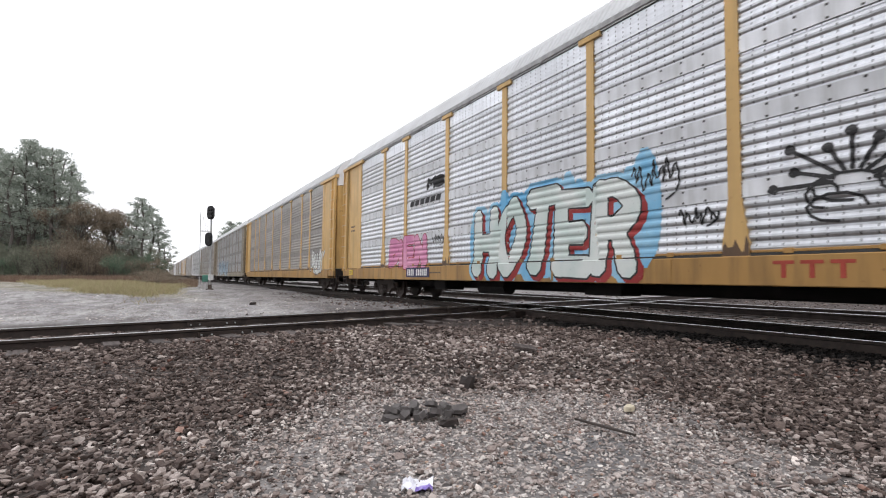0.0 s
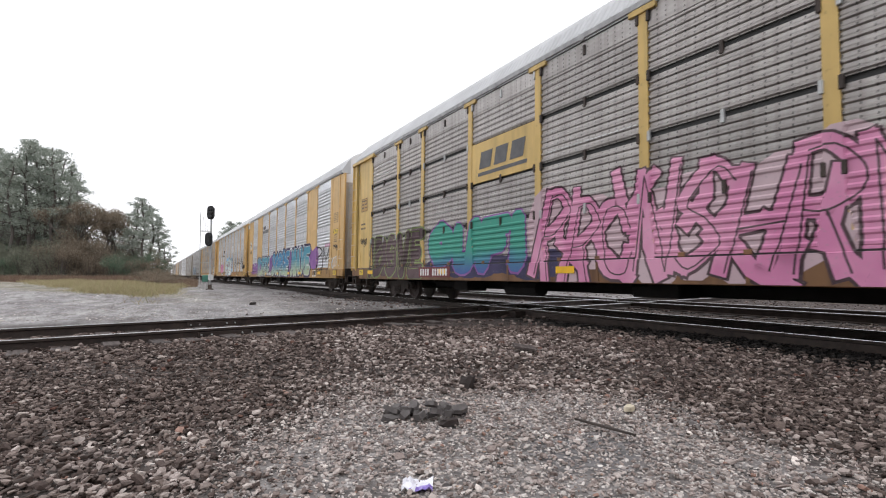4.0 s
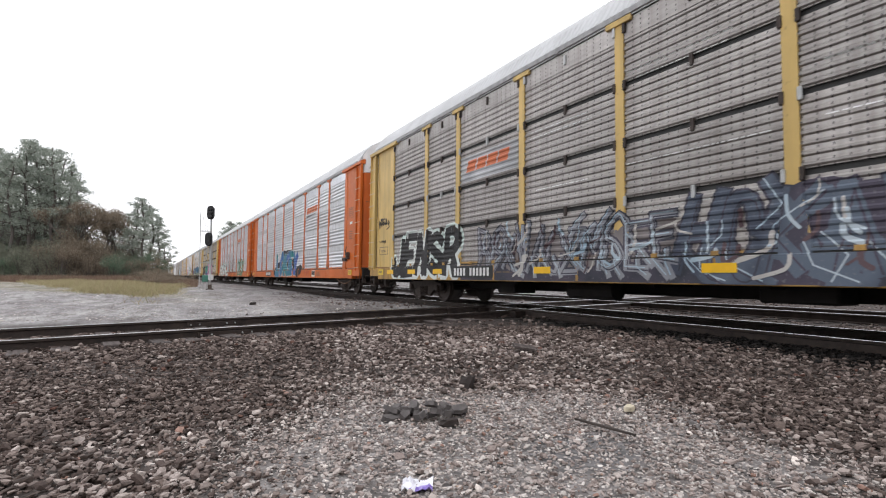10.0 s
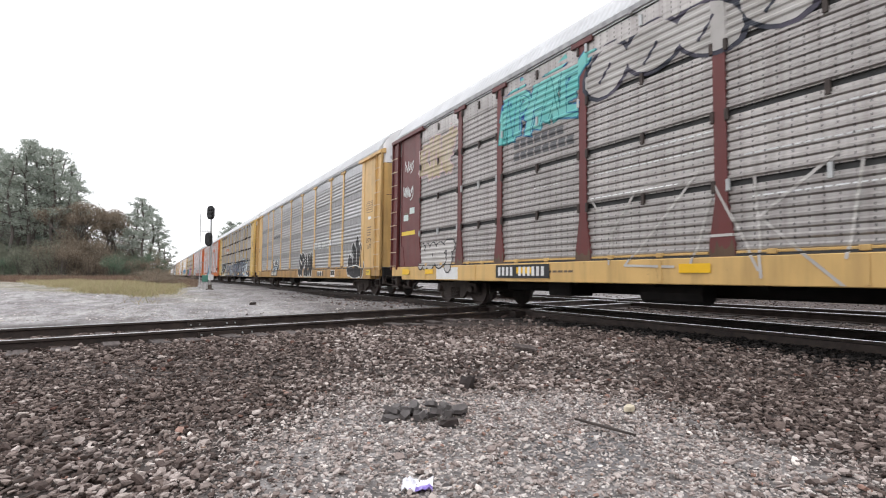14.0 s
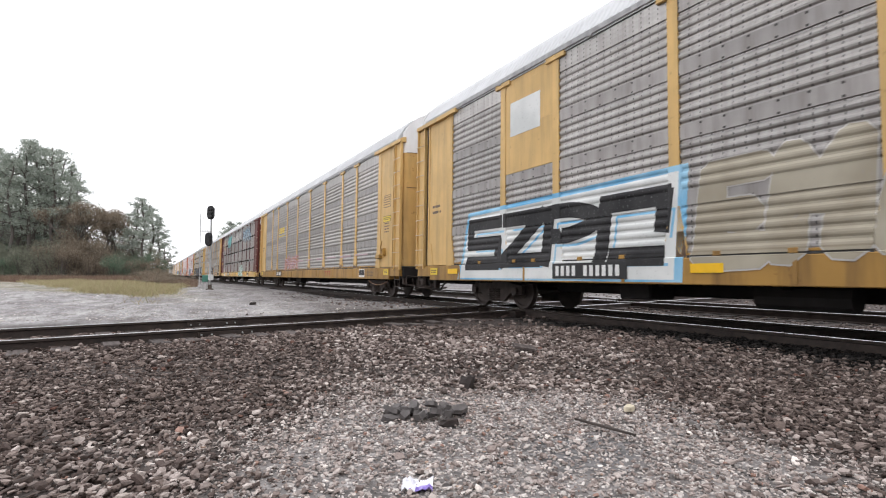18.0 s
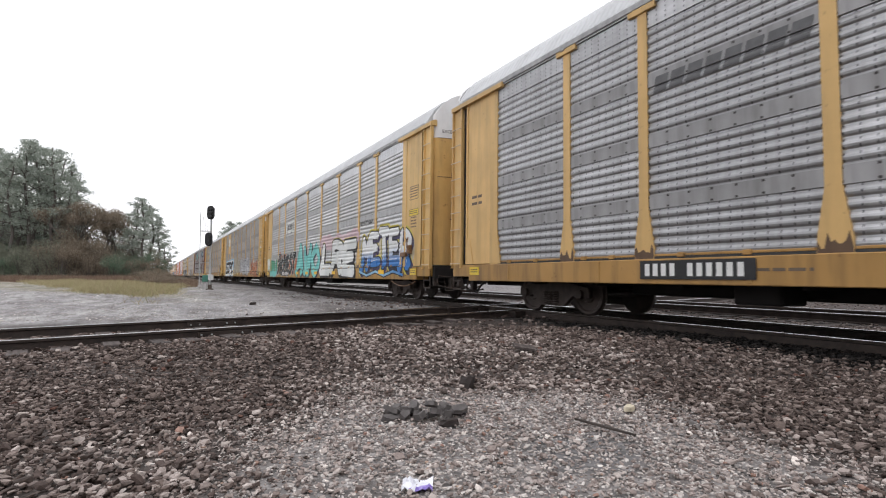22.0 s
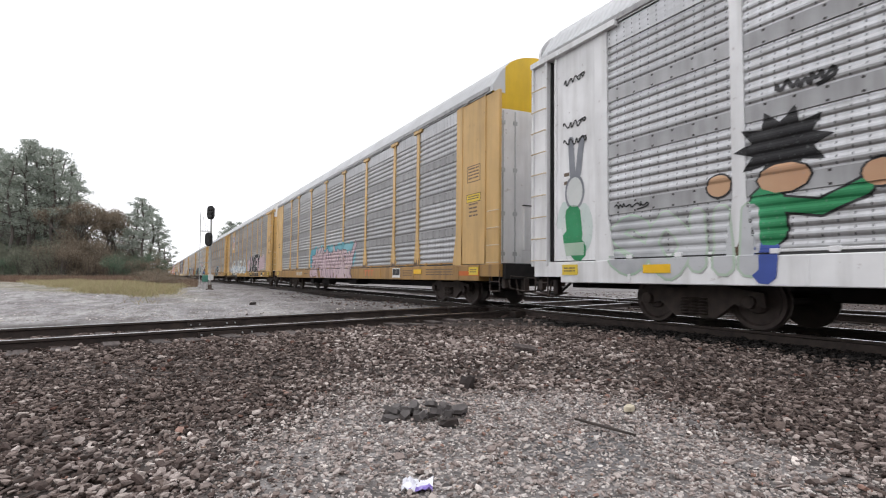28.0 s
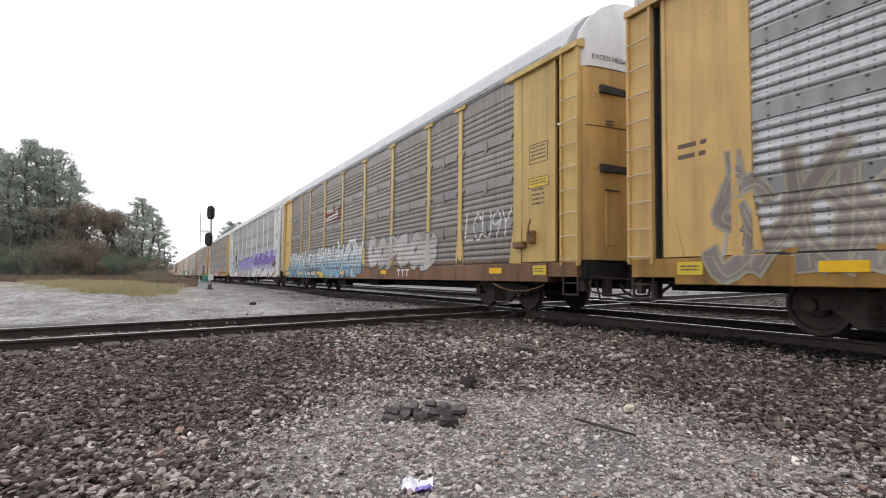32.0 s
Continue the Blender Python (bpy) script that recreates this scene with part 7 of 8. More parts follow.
# car 11
piece(11, "KER", 14.75, 18.35, 0.80, 1.92, P_BLACK, P_WHITE, P_SKY, 113, 0.05, 0.22, None, "black letters with light blue outline", fat=0.26, edge=0.025, soft=False, rim=0.05)
paint(11, rect(18.2, 19.2, 1.2, 1.75), P_WHITE, 0.006)
tag(11, 18.3, 19.1, 1.35, 1.65, P_NAVY, 112, 0.03)
paint(11, block_bars(6.55, 8.95, 3.85, 4.12, 8, 0.06, 0.18), LOGO_GREY, 0.006, name="emblem")
paint(11, ribbon([(11.6, 0.98), (11.9, 0.8), (12.3, 1.0), (12.6, 0.85), (12.9, 0.95)], 0.03), P_BLACK, 0.006)
sill_marks(11, (), 19.0, RED_PAINT, 20.7)
number_plate(11, 6.3)
for a in (13.0, 13.6):
    tag(11, a, a + 0.5, 0.78, 0.98, P_BLACK, int(a * 10), 0.02, 6)

# car 12
SH = [(4.75, 4.72), (4.86, 4.84), (5.42, 4.98), (5.98, 4.84), (6.09, 4.72), (6.02, 4.55), (6.08, 4.2), (5.98, 3.72), (5.42, 3.42), (4.86, 3.72), (4.76, 4.2), (4.82, 4.55)]
paint(12, [SH], P_WHITE, 0.005, "shield emblem in blue, red and white", "emblem")
paint(12, [[(4.84, 4.32), (6.0, 4.32), (5.98, 4.56), (6.04, 4.71), (5.96, 4.79), (5.42, 4.92), (4.88, 4.79), (4.80, 4.71), (4.86, 4.56)]], LOGO_BLUE, 0.009, name="emblem")
paint(12, block_bars(4.98, 5.86, 4.60, 4.74, 5, 0.0, 0.2) + block_bars(4.93, 5.93, 4.40, 4.54, 6, 0.0, 0.2), P_WHITE, 0.013, name="emblem")
paint(12, [[(4.86 + i * 0.166, 4.28), (4.94 + i * 0.166, 4.28), (4.94 + i * 0.166, 3.80 - 0.25 * (1 - abs(i - 3) / 3.0)), (4.86 + i * 0.166, 3.80 - 0.25 * (1 - abs(i - 3) / 3.0))] for i in range(7)], LOGO_STRIPE, 0.009, name="emblem")
paint(12, cloud(4.4, 14.4, 0.95, 1.75, 121, 14), P_HAZE, 0.003)
paint(12, rect(4.0, 8.8, 0.685, 1.06), BLACK, 0.0012, "", "painted_patch")
piece(12, "HELUWELO", 4.7, 14.0, 1.0, 2.32, P_WHITE, P_SLATE, None, 122, 0.0, 0.16, None, "tall white letters on pale blue", fat=0.20, edge=0.02, soft=False, shine=P_HAZE)
paint(12, cloud(15.8, 23.4, 1.2, 2.4, 123, 12), P_ROSE, 0.003)
piece(12, "LOKEY", 16.7, 21.4, 1.05, 2.5, P_BLACK, P_WHITE, None, 124, 0.14, 0.08, None, "black letters with white outline on pale pink", fat=0.25, edge=0.035, soft=False)
paint(12, [[(17.1 + i * 0.9, 0.72), (17.9 + i * 0.9, 0.72), (17.6 + i * 0.9, 0.98), (16.9 + i * 0.9, 1.02)] for i in range(5)], P_BLACK, 0.006)
sill_marks(12, (1.8, 4.4, 8.0, 10.9, 14.4, 17.6, 23.4), None, None, 22.4, data=True)
number_plate(12, 6.2, WHITE, BLACK, 2.4)
tag(12, 2.2, 3.2, 1.7, 2.0, P_MURK, 125, 0.02)

# car 13
paint(13, cloud(9.4, 16.0, 1.1, 2.2, 132, 12), P_AQUA, 0.002)
tangle(13, 9.5, 15.9, 0.74, 2.0, P_ROSE, P_WINE, None, 131, 0.20, "pale pink piece with dark lines", P_CREAM)
sill_marks(13, (21.9,), 17.5, LOGO_ORANGE, 20.2)
number_plate(13, 6.4, P_FAINT, DIRTY, 1.5)
bars(CARS[13], 22.7, SILL_Z0 + 0.1, 1.6, 0.22, 3, INK, SILL_OUT, 8)
tablet(CARS[13], 24.6, SILL_Z0 + 0.12, 1.0, 0.12, ORANGE, SILL_OUT, "painted_patch", 0.003)

# car 14
piece(14, "SOIII", 2.2, 4.9, 0.85, 1.85, P_GREY, P_SAGE, None, 142, 0.0, 0.12, None, "sage green outlined letters", fat=0.24, edge=0.035)
spikes = [(5.06 + (0.62 if j % 2 else 0.40) * math.cos(j * math.pi / 10 - 0.3), 2.55 + (0.50 if j % 2 else 0.30) * math.sin(j * math.pi / 10 - 0.3)) for j in range(21)]
paint(14, [[(5.06, 2.5), p, q] for p, q in zip(spikes, spikes[1:])], P_BLACK, 0.007, "black spiky shape")
paint(14, [[(5.08 + 0.36 * math.cos(j * 0.628), 2.10 + 0.22 * math.sin(j * 0.628)) for j in range(10)]], P_BLACK, 0.0095)
paint(14, [[(5.08 + 0.33 * math.cos(j * 0.628), 2.10 + 0.20 * math.sin(j * 0.628)) for j in range(10)]], P_SKIN, 0.0125, "tan round shape")
green_at = [[(4.86, 1.8), (4.9, 1.42)], [(5.0, 1.76), (5.5, 1.66), (5.95, 1.85)]]
paint(14, brush(green_at[:1], 0.46) + brush(green_at[1:], 0.24), P_BLACK, 0.0085)
paint(14, brush(green_at[:1], 0.40) + brush(green_at[1:], 0.18), P_FERN, 0.0115, "green shape")
paint(14, brush([[(4.86, 1.15), (4.84, 0.85)]], 0.30), LOGO_BLUE, 0.011)
for ca in (4.2, 6.12):
    paint(14, blob(ca, 2.0 + 0.12 * (ca < 5), 0.21, 0.19), P_BLACK, 0.0095)
    paint(14, blob(ca, 2.0 + 0.12 * (ca < 5), 0.18, 0.16), P_SKIN, 0.0125)
tag(14, 5.0, 5.7, 3.2, 3.45, P_BLACK, 143, 0.05)
paint(14, cloud(0.85, 1.6, 1.2, 2.3, 144, 3), P_MINT, 0.003)
paint(14, blob(1.25, 2.45, 0.27, 0.36) + brush([[(1.2, 2.8), (1.15, 3.5)], [(1.35, 2.8), (1.45, 3.45)]], 0.15), P_SLATE, 0.0045)
paint(14, blob(1.25, 2.45, 0.22, 0.30), P_WHITE, 0.007)
paint(14, brush([[(1.2, 2.0), (1.25, 1.6)], [(1.1, 1.5), (1.35, 1.3)]], 0.4), P_FERN, 0.007)
paint(14, rect(0.95, 1.5, 1.2, 1.45), P_SAGE, 0.0095)
for z, s14 in ((4.6, 1), (3.7, 2), (3.35, 3)):
    tag(14, 0.9, 1.6, z, z + 0.25, P_BLACK, 150 + s14, 0.03, 9)
tag(14, 2.2, 3.0, 1.95, 2.1, P_BLACK, 155, 0.025)
piece(14, "CUIREFZ", 6.5, 15.6, 0.76, 2.35, F_VIOLET, P_BLACK, P_WHITE, 146, 0.14, 0.12, None, "violet piece with black and white outline", fat=0.31, edge=0.05, soft=False, rim=0.035)
paint(14, cloud(16.2, 25.0, 1.7, 2.6, 147, 12), P_VIOLET, 0.002)
piece(14, "SOMDS", 16.1, 24.9, 0.76, 2.25, F_PLUM, P_BLACK, None, 148, 0.0, 0.12, P_NAVY, "violet piece fading to white below", fat=0.33, edge=0.045)
tag(14, 19.0, 20.2, 2.35, 2.6, P_BLACK, 149, 0.035)
sill_marks(14, (2.9, 7.3, 10.6, 13.8, 19.2, 22.4), None, None, 21.3, data=False)
bars(CARS[14], 7.8, SILL_Z0 + 0.1, 1.3, 0.18, 1, LOGO_GREY, SILL_OUT, 5, "number_blocks")
bars(CARS[14], 23.4, SILL_Z0 + 0.1, 1.4, 0.2, 2, LOGO_GREY, SILL_OUT, 6)
paint(14, rect(7.4, 7.7, 3.3, 3.6), LOGO_STRIPE, 0.006, name="emblem")

# car 15
paint(15, rect(9.22, 11.76, 3.34, 4.28), LOGO_RED, 0.003, "maroon field with white lines", "emblem")
paint(15, block_bars(9.45, 10.55, 3.80, 3.96, 7, 0.0, 0.25), P_WHITE, 0.007, name="emblem")
paint(15, [[(9.24, 3.48), (11.2, 3.62), (11.2, 3.70), (9.24, 3.56)], [(9.24, 3.38), (11.2, 3.50), (11.2, 3.56), (9.24, 3.44)]], P_WHITE, 0.007, name="emblem")
paint(15, ribbon([(11.2 + 0.32 * math.cos(a * 0.35 + 0.6), 3.86 + 0.30 * math.sin(a * 0.35 + 0.6)) for a in range(11)], 0.09) + ribbon([(11.2 + 0.16 * math.cos(a * 0.5 + 0.6), 3.84 + 0.15 * math.sin(a * 0.5 + 0.6)) for a in range(8)], 0.07), P_WHITE, 0.007, name="emblem")
tangle(15, 1.6, 8.5, 0.80, 2.05, F_ICE, P_MURK, None, 151, 0.17, "pale blue tangled piece", P_WHITE)
paint(15, cloud(8.9, 14.4, 0.8, 1.7, 156, 10), P_HAZE, 0.0035)
tangle(15, 8.6, 14.5, 0.74, 2.2, F_ICE, P_MURK, None, 152, 0.18, "white and blue tangled piece", P_WHITE)
piece(15, "COPSOB", 15.2, 20.7, 1.05, 2.2, P_FAINT, P_MURK, None, 153, 0.1, 0.16, None, "pale bubble letters", fat=0.36, edge=0.03)
sprayed(15, "LOU9Y", 22.3, 24.3, 1.75, 2.4, P_WHITE, 155, 0.05, 0.2, 0.1, "white sprayed word")
sill_marks(15, (1.5, 4.6, 8.2, 11.9, 16.6, 23.5), 18.0, WHITE, 22.0, None, data=False)
number_plate(15, 6.2)
tablet(CARS[15], 8.6, SILL_Z0 + 0.03, 0.6, 0.32, LABEL_YELLOW, SILL_OUT, "painted_patch", 0.003)
tablet(CARS[15], 10.0, SILL_Z0 + 0.02, 1.6, 0.34, LABEL_YELLOW, SILL_OUT, "painted_patch", 0.003)

# car 16
tangle(16, 1.5, 8.4, 0.8, 2.4, P_DUSK, P_WORN, None, 162, 0.12, "faded cream outlined tangled piece", P_WORN)
sill_marks(16, (2.9, 6.5), None, None, 8.0)
paint(16, ribbon([(1.6, 0.75), (1.8, 1.9), (2.1, 1.2)], 0.06), P_FAINT, 0.006)

# cars already past
tangle(-1, 22.6, 24.6, 1.0, 2.0, P_WHITE, P_BLACK, None, 171)
paint(-1, rect(3.0, 4.0, 3.2, 3.7), P_FAINT, 0.004)
tangle(-2, 4.0, 14.0, 0.9, 2.4, P_HAZE, P_NAVY, None, 172)


# ---------------------------------------------------------------- trees, brush and grass
def leaf_material(name, cols, rough=0.8):
    m = Nodes(name, rough, 0.0, 0.2)
    c = m.ramp(m.island_random(), [(i / max(1, len(cols) - 1), c) for i, c in enumerate(cols)])
    m.colour(c)
    # light also passes through thin leaves
    thin = m.n.new("ShaderNodeBsdfTranslucent")
    both = m.n.new("ShaderNodeMixShader")
    both.inputs[0].default_value = 0.45
    m.l.new(c, thin.inputs["Color"])
    m.l.new(m.b.outputs[0], both.inputs[1])
    m.l.new(thin.outputs[0], both.inputs[2])
    m.l.new(both.outputs[0], m.n["Material Output"].inputs["Surface"])
    return m.mat


# needle green paled and greyed, with far-off haze painted into the colour
HAZY_NEEDLES = leaf_material("hazy_pine_needles", [(0.23, 0.265, 0.225), (0.37, 0.41, 0.355), (0.50, 0.535, 0.48)])
BROWN_LEAVES = leaf_material("brown_winter_twigs", [(0.17, 0.135, 0.10), (0.26, 0.215, 0.165), (0.37, 0.315, 0.25)])
EVERGREEN = leaf_material("evergreen_leaves", [(0.10, 0.15, 0.105), (0.16, 0.22, 0.155), (0.23, 0.29, 0.21)])
DULL_LEAVES = leaf_material("dull_undergrowth", [(0.15, 0.155, 0.12), (0.23, 0.24, 0.185), (0.33, 0.33, 0.265)])
BARK = plain("grey_bark", (0.12, 0.105, 0.095), 0.9, 0.0, 0.3, 3.0)
STRAW = leaf_material("winter_grass", [(0.26, 0.25, 0.12), (0.40, 0.36, 0.20), (0.54, 0.47, 0.31), (0.34, 0.25, 0.17), (0.32, 0.33, 0.16)])
RED_BRUSH = leaf_material("reddish_brush", [(0.14, 0.085, 0.068), (0.21, 0.14, 0.11), (0.30, 0.22, 0.17), (0.24, 0.20, 0.13)])


def leaf_cards(centres, radii, per, size, seed, flat=0.6, slim=0.7):
    """Many small leaf triangles in loose clumps."""
    rng = np.random.default_rng(seed)
    v, f = [], []
    for (c, r) in zip(centres, radii):
        n = per
        d = rng.normal(size=(n, 3))
        d /= np.linalg.norm(d, axis=1)[:, None]
        p = np.array(c) + d * (r * rng.random(n)[:, None] ** 0.45) * np.array([1, 1, flat])
        u = rng.normal(size=(n, 3)) * size
        w = rng.normal(size=(n, 3)) * size * slim
        k = len(v)
        for i in range(n):
            v += [tuple(p[i] - u[i]), tuple(p[i] + u[i] * 0.6 + w[i]), tuple(p[i] + u[i] * 0.8 - w[i])]
            f.append((k + 3 * i, k + 3 * i + 1, k + 3 * i + 2))
    return v, f


def pine_parts(seed, crown_from=0.5):
    """A unit pine, 1 high: bare lower stem, irregular open crown."""
    rng = random.Random(seed)
    bend = [(0.02 * math.sin(i * 1.3 + seed), 0.02 * math.cos(i * 0.9 + seed), i / 8) for i in range(9)]
    m = Mesh().tube(bend, [0.013 * (1 - 0.8 * i / 8) + 0.002 for i in range(9)], 7)
    centres, radii = [], []
    n = 26
    for i in range(n):
        z = crown_from + (0.97 - crown_from) * i / (n - 1)
        k = 1 - ((z - crown_from) / (1 - crown_from)) ** 1.6
        reach = (0.045 + 0.14 * k) * rng.uniform(0.35, 1.25)
        a = i * 2.4 + rng.uniform(-0.5, 0.5)
        b = bend[min(8, int(z * 8))]
        tip = (b[0] + reach * math.cos(a), b[1] + reach * math.sin(a), z + rng.uniform(0.0, 0.04))
        m.tube([(b[0], b[1], z - 0.02), ((b[0] + tip[0]) / 2, (b[1] + tip[1]) / 2, z), tip], [0.004, 0.003, 0.001], 4)
        for t in (0.55, 1.0):
            centres.append((b[0] + (tip[0] - b[0]) * t, b[1] + (tip[1] - b[1]) * t, tip[2] + rng.uniform(-0.01, 0.015)))
            radii.append(rng.uniform(0.032, 0.062))
    for i in range(4):
        z = rng.uniform(0.25, crown_from)
        a = rng.uniform(0, 6.28)
        m.tube([(0, 0, z), (0.07 * math.cos(a), 0.07 * math.sin(a), z + 0.02)], [0.003, 0.001], 4)
    v, f = leaf_cards(centres, radii, 98, 0.0050, seed, 0.68, 0.6)
    return m.data("trunk", BARK), mesh_of("crown", v, f, HAZY_NEEDLES)


def broadleaf_parts(seed, leaves, per, size):
    """A unit winter tree, 1 high, with a forking crown of fine twigs."""
    rng = random.Random(seed)
    m = Mesh()
    tips = []

    def grow(p, d, length, r, depth):
        q = p + d * length
        m.tube([p, (p + q) / 2 + Vector((rng.uniform(-1, 1), rng.uniform(-1, 1), 0)) * length * 0.06, q], [r, r * 0.85, r * 0.65], 5 if depth < 3 else 3)
        if depth >= 4:
            tips.append(tuple(q))
            return
        for _ in range(3 if depth < 3 else 2):
            e = (d + Vector((rng.uniform(-1, 1), rng.uniform(-1, 1), rng.uniform(-0.2, 0.6))) * 0.62).normalized()
            grow(q, e, length * rng.uniform(0.6, 0.8), r * 0.58, depth + 1)

    grow(Vector((0, 0, 0)), Vector((0, 0, 1)), 0.30, 0.015, 0)
    v, f = leaf_cards(tips, [rng.uniform(0.05, 0.09) for _ in tips], per, size, seed, 0.9, 0.22)
    return m.data("trunk", BARK), mesh_of("crown", v, f, leaves)


def shrub_parts(seed, leaves, per=190, size=0.014):
    """A unit thicket, 1 high and about as wide: stems and a ragged mass of leaves down to the ground."""
    rng = random.Random(seed)
    m = Mesh()
    centres, radii = [], []
    for i in range(16):
        a, r = rng.uniform(0, 6.28), rng.uniform(0.05, 0.5)
        z = rng.uniform(0.15, 0.9) * (1 - 0.5 * r)
        tip = (r * math.cos(a), r * math.sin(a), z)
        m.tube([(tip[0] * 0.3, tip[1] * 0.3, 0), (tip[0] * 0.7, tip[1] * 0.7, z * 0.6), tip], [0.012, 0.008, 0.003], 4)
        centres.append(tip)
        radii.append(rng.uniform(0.13, 0.24))
    v, f = leaf_cards(centres, radii, per, size, seed, 0.9, 0.45)
    return m.data("trunk", BARK), mesh_of("foliage", v, f, leaves)


def from_lookout(bearing, depth):
    """A place given by how far aside of the view's axis (per metre of depth) and how deep it lies."""
    return depth * (0.4904 + 0.8715 * bearing), depth * (0.8715 - 0.4904 * bearing)


def build_trees():
    rng = random.Random(12)
    kinds = {
        "pine": ([pine_parts(i, 0.30 + 0.08 * (i % 3)) for i in range(5)], ("trunk", "crown"), "pine_tree", "tall pine with bare trunk and open dark crown", "tree", "pines at the wood's edge"),
        "bare": ([broadleaf_parts(i + 20, BROWN_LEAVES, 46, 0.011) for i in range(3)], ("trunk", "crown"), "winter_tree", "leafless grey-brown tree with fine twigs", "tree", "leafless trees at the wood's edge"),
        "dull": ([shrub_parts(i + 40, DULL_LEAVES) for i in range(3)], ("brushwood", "foliage"), "thicket", "dense dull green-brown undergrowth below trees", "shrub", "undergrowth of the wood"),
        "brown": ([shrub_parts(i + 50, BROWN_LEAVES) for i in range(2)], ("brushwood", "foliage"), "thicket", "brown leafless thicket at the wood edge", "shrub", "undergrowth of the wood"),
        "green": ([shrub_parts(i + 60, EVERGREEN) for i in range(2)], ("brushwood", "foliage"), "evergreen_shrub", "dark evergreen shrub below the pines", "shrub", "undergrowth of the wood"),
    }
    made = {}
    count = {}

    def put(kind, px, depth, height, wide=1.0):
        place(kind, *from_lookout((px - 784) / 900.0, depth), height, wide)

    def place(kind, x, y, height, wide):
        meshes, names, name, label, cat, group = kinds[kind]
        i = count.get(kind, 0)
        count[kind] = i + 1
        m = Matrix.LocRotScale((x, y, land_height(x, y) - 0.05), Euler((0, 0, rng.uniform(0, 6.28))), (height * wide, height * wide, height))
        key = (kind, i % len(meshes))
        if key not in made:
            ob = thing(name, label, cat, m, group)
            for n_, me in zip(names, meshes[i % len(meshes)]):
                part_ = use(n_, me, ob)
                if n_ == "brushwood":
                    tagged(part_, kind="stuff")
            made[key] = ob
            return
        ob = made[key]
        c = copy_thing(ob, Matrix())
        c.matrix_basis = m

    # the tall stand, then the edge towards the line, then what is seen past the train
    for px, d, h in [(-75, 98, 24), (-45, 92, 25), (-18, 96, 25.5), (2, 100, 24), (14, 90, 22), (28, 97, 24.5), (44, 92, 25.0), (60, 95, 26.0), (76, 98, 25.5), (90, 93, 24.4), (104, 99, 23.5), (118, 94, 21.0),
                     (134, 99, 20.0), (72, 104, 22), (40, 106, 24), (238, 96, 14.6), (252, 93, 14.8), (266, 97, 14.4), (280, 100, 12.4), (291, 104, 9.5), (226, 104, 13.4), (395, 165, 16), (410, 160, 18), (424, 168, 18.5), (436, 170, 17)]:
        put("pine", px, d, h, 1.0 if px < 230 else 1.25)
    for px, d, h in [(122, 90, 16), (146, 92, 15.5), (162, 96, 15.2), (178, 92, 14.8), (194, 95, 14.6), (208, 93, 13.2), (220, 98, 12.0), (150, 100, 16.0), (296, 110, 6)]:
        put("bare", px, d, h)
    for px in range(-90, 300, 17):
        put("brown" if 105 < px < 215 else "dull", px + rng.uniform(-5, 5), rng.uniform(88, 96), rng.uniform(7.5, 11.0) if px < 190 else rng.uniform(5, 7.5), 0.75)
    for px in range(-95, 235, 15):
        put("brown" if 120 < px < 220 else "dull", px + rng.uniform(-5, 5), rng.uniform(104, 116), rng.uniform(12.5, 15.5) if px < 130 else rng.uniform(10.5, 12.5), 0.6)
    for px in range(-80, 290, 24):
        put("brown" if px > 90 else "dull", px + rng.uniform(-8, 8), rng.uniform(84, 88), rng.uniform(5.0, 8.5) if px < 190 else rng.uniform(3, 5), 0.8)
    for px in range(-90, 150, 20):
        put("green" if px % 3 else "dull", px + rng.uniform(-8, 8), rng.uniform(108, 120), rng.uniform(17, 21), 0.55)
    for px, d, h in [(10, 84, 4.5), (204, 84, 5.5), (216, 86, 5.0), (262, 88, 6.0), (246, 86, 5.0), (284, 92, 5.0), (20, 90, 7)]:
        put("green", px, d, h, 0.8)
    for px, d, h in [(258, 62, 2.2), (275, 58, 2.0), (288, 60, 1.9), (302, 64, 1.6), (320, 66, 1.3), (338, 70, 1.2), (262, 45, 1.0), (278, 43, 1.3), (292, 45, 1.4), (306, 44, 1.0), (318, 47, 0.8)]:
        put("brown", px, d, h, 1.3)
    # unseen trees added beside and behind the lookout to dim the cars' near sides
    for i in range(22):
        place("pine", -34 + rng.uniform(-5, 2) + max(0, i - 13) * 8.0, max(-34, 62 - i * 7.4) + rng.uniform(-3, 3), rng.uniform(14, 18), 1.2)
        place("dull", -31 + rng.uniform(-4, 2) + max(0, i - 13) * 8.0, max(-32, 60 - i * 7.4) + rng.uniform(-3, 3), rng.uniform(9, 12), 0.85)


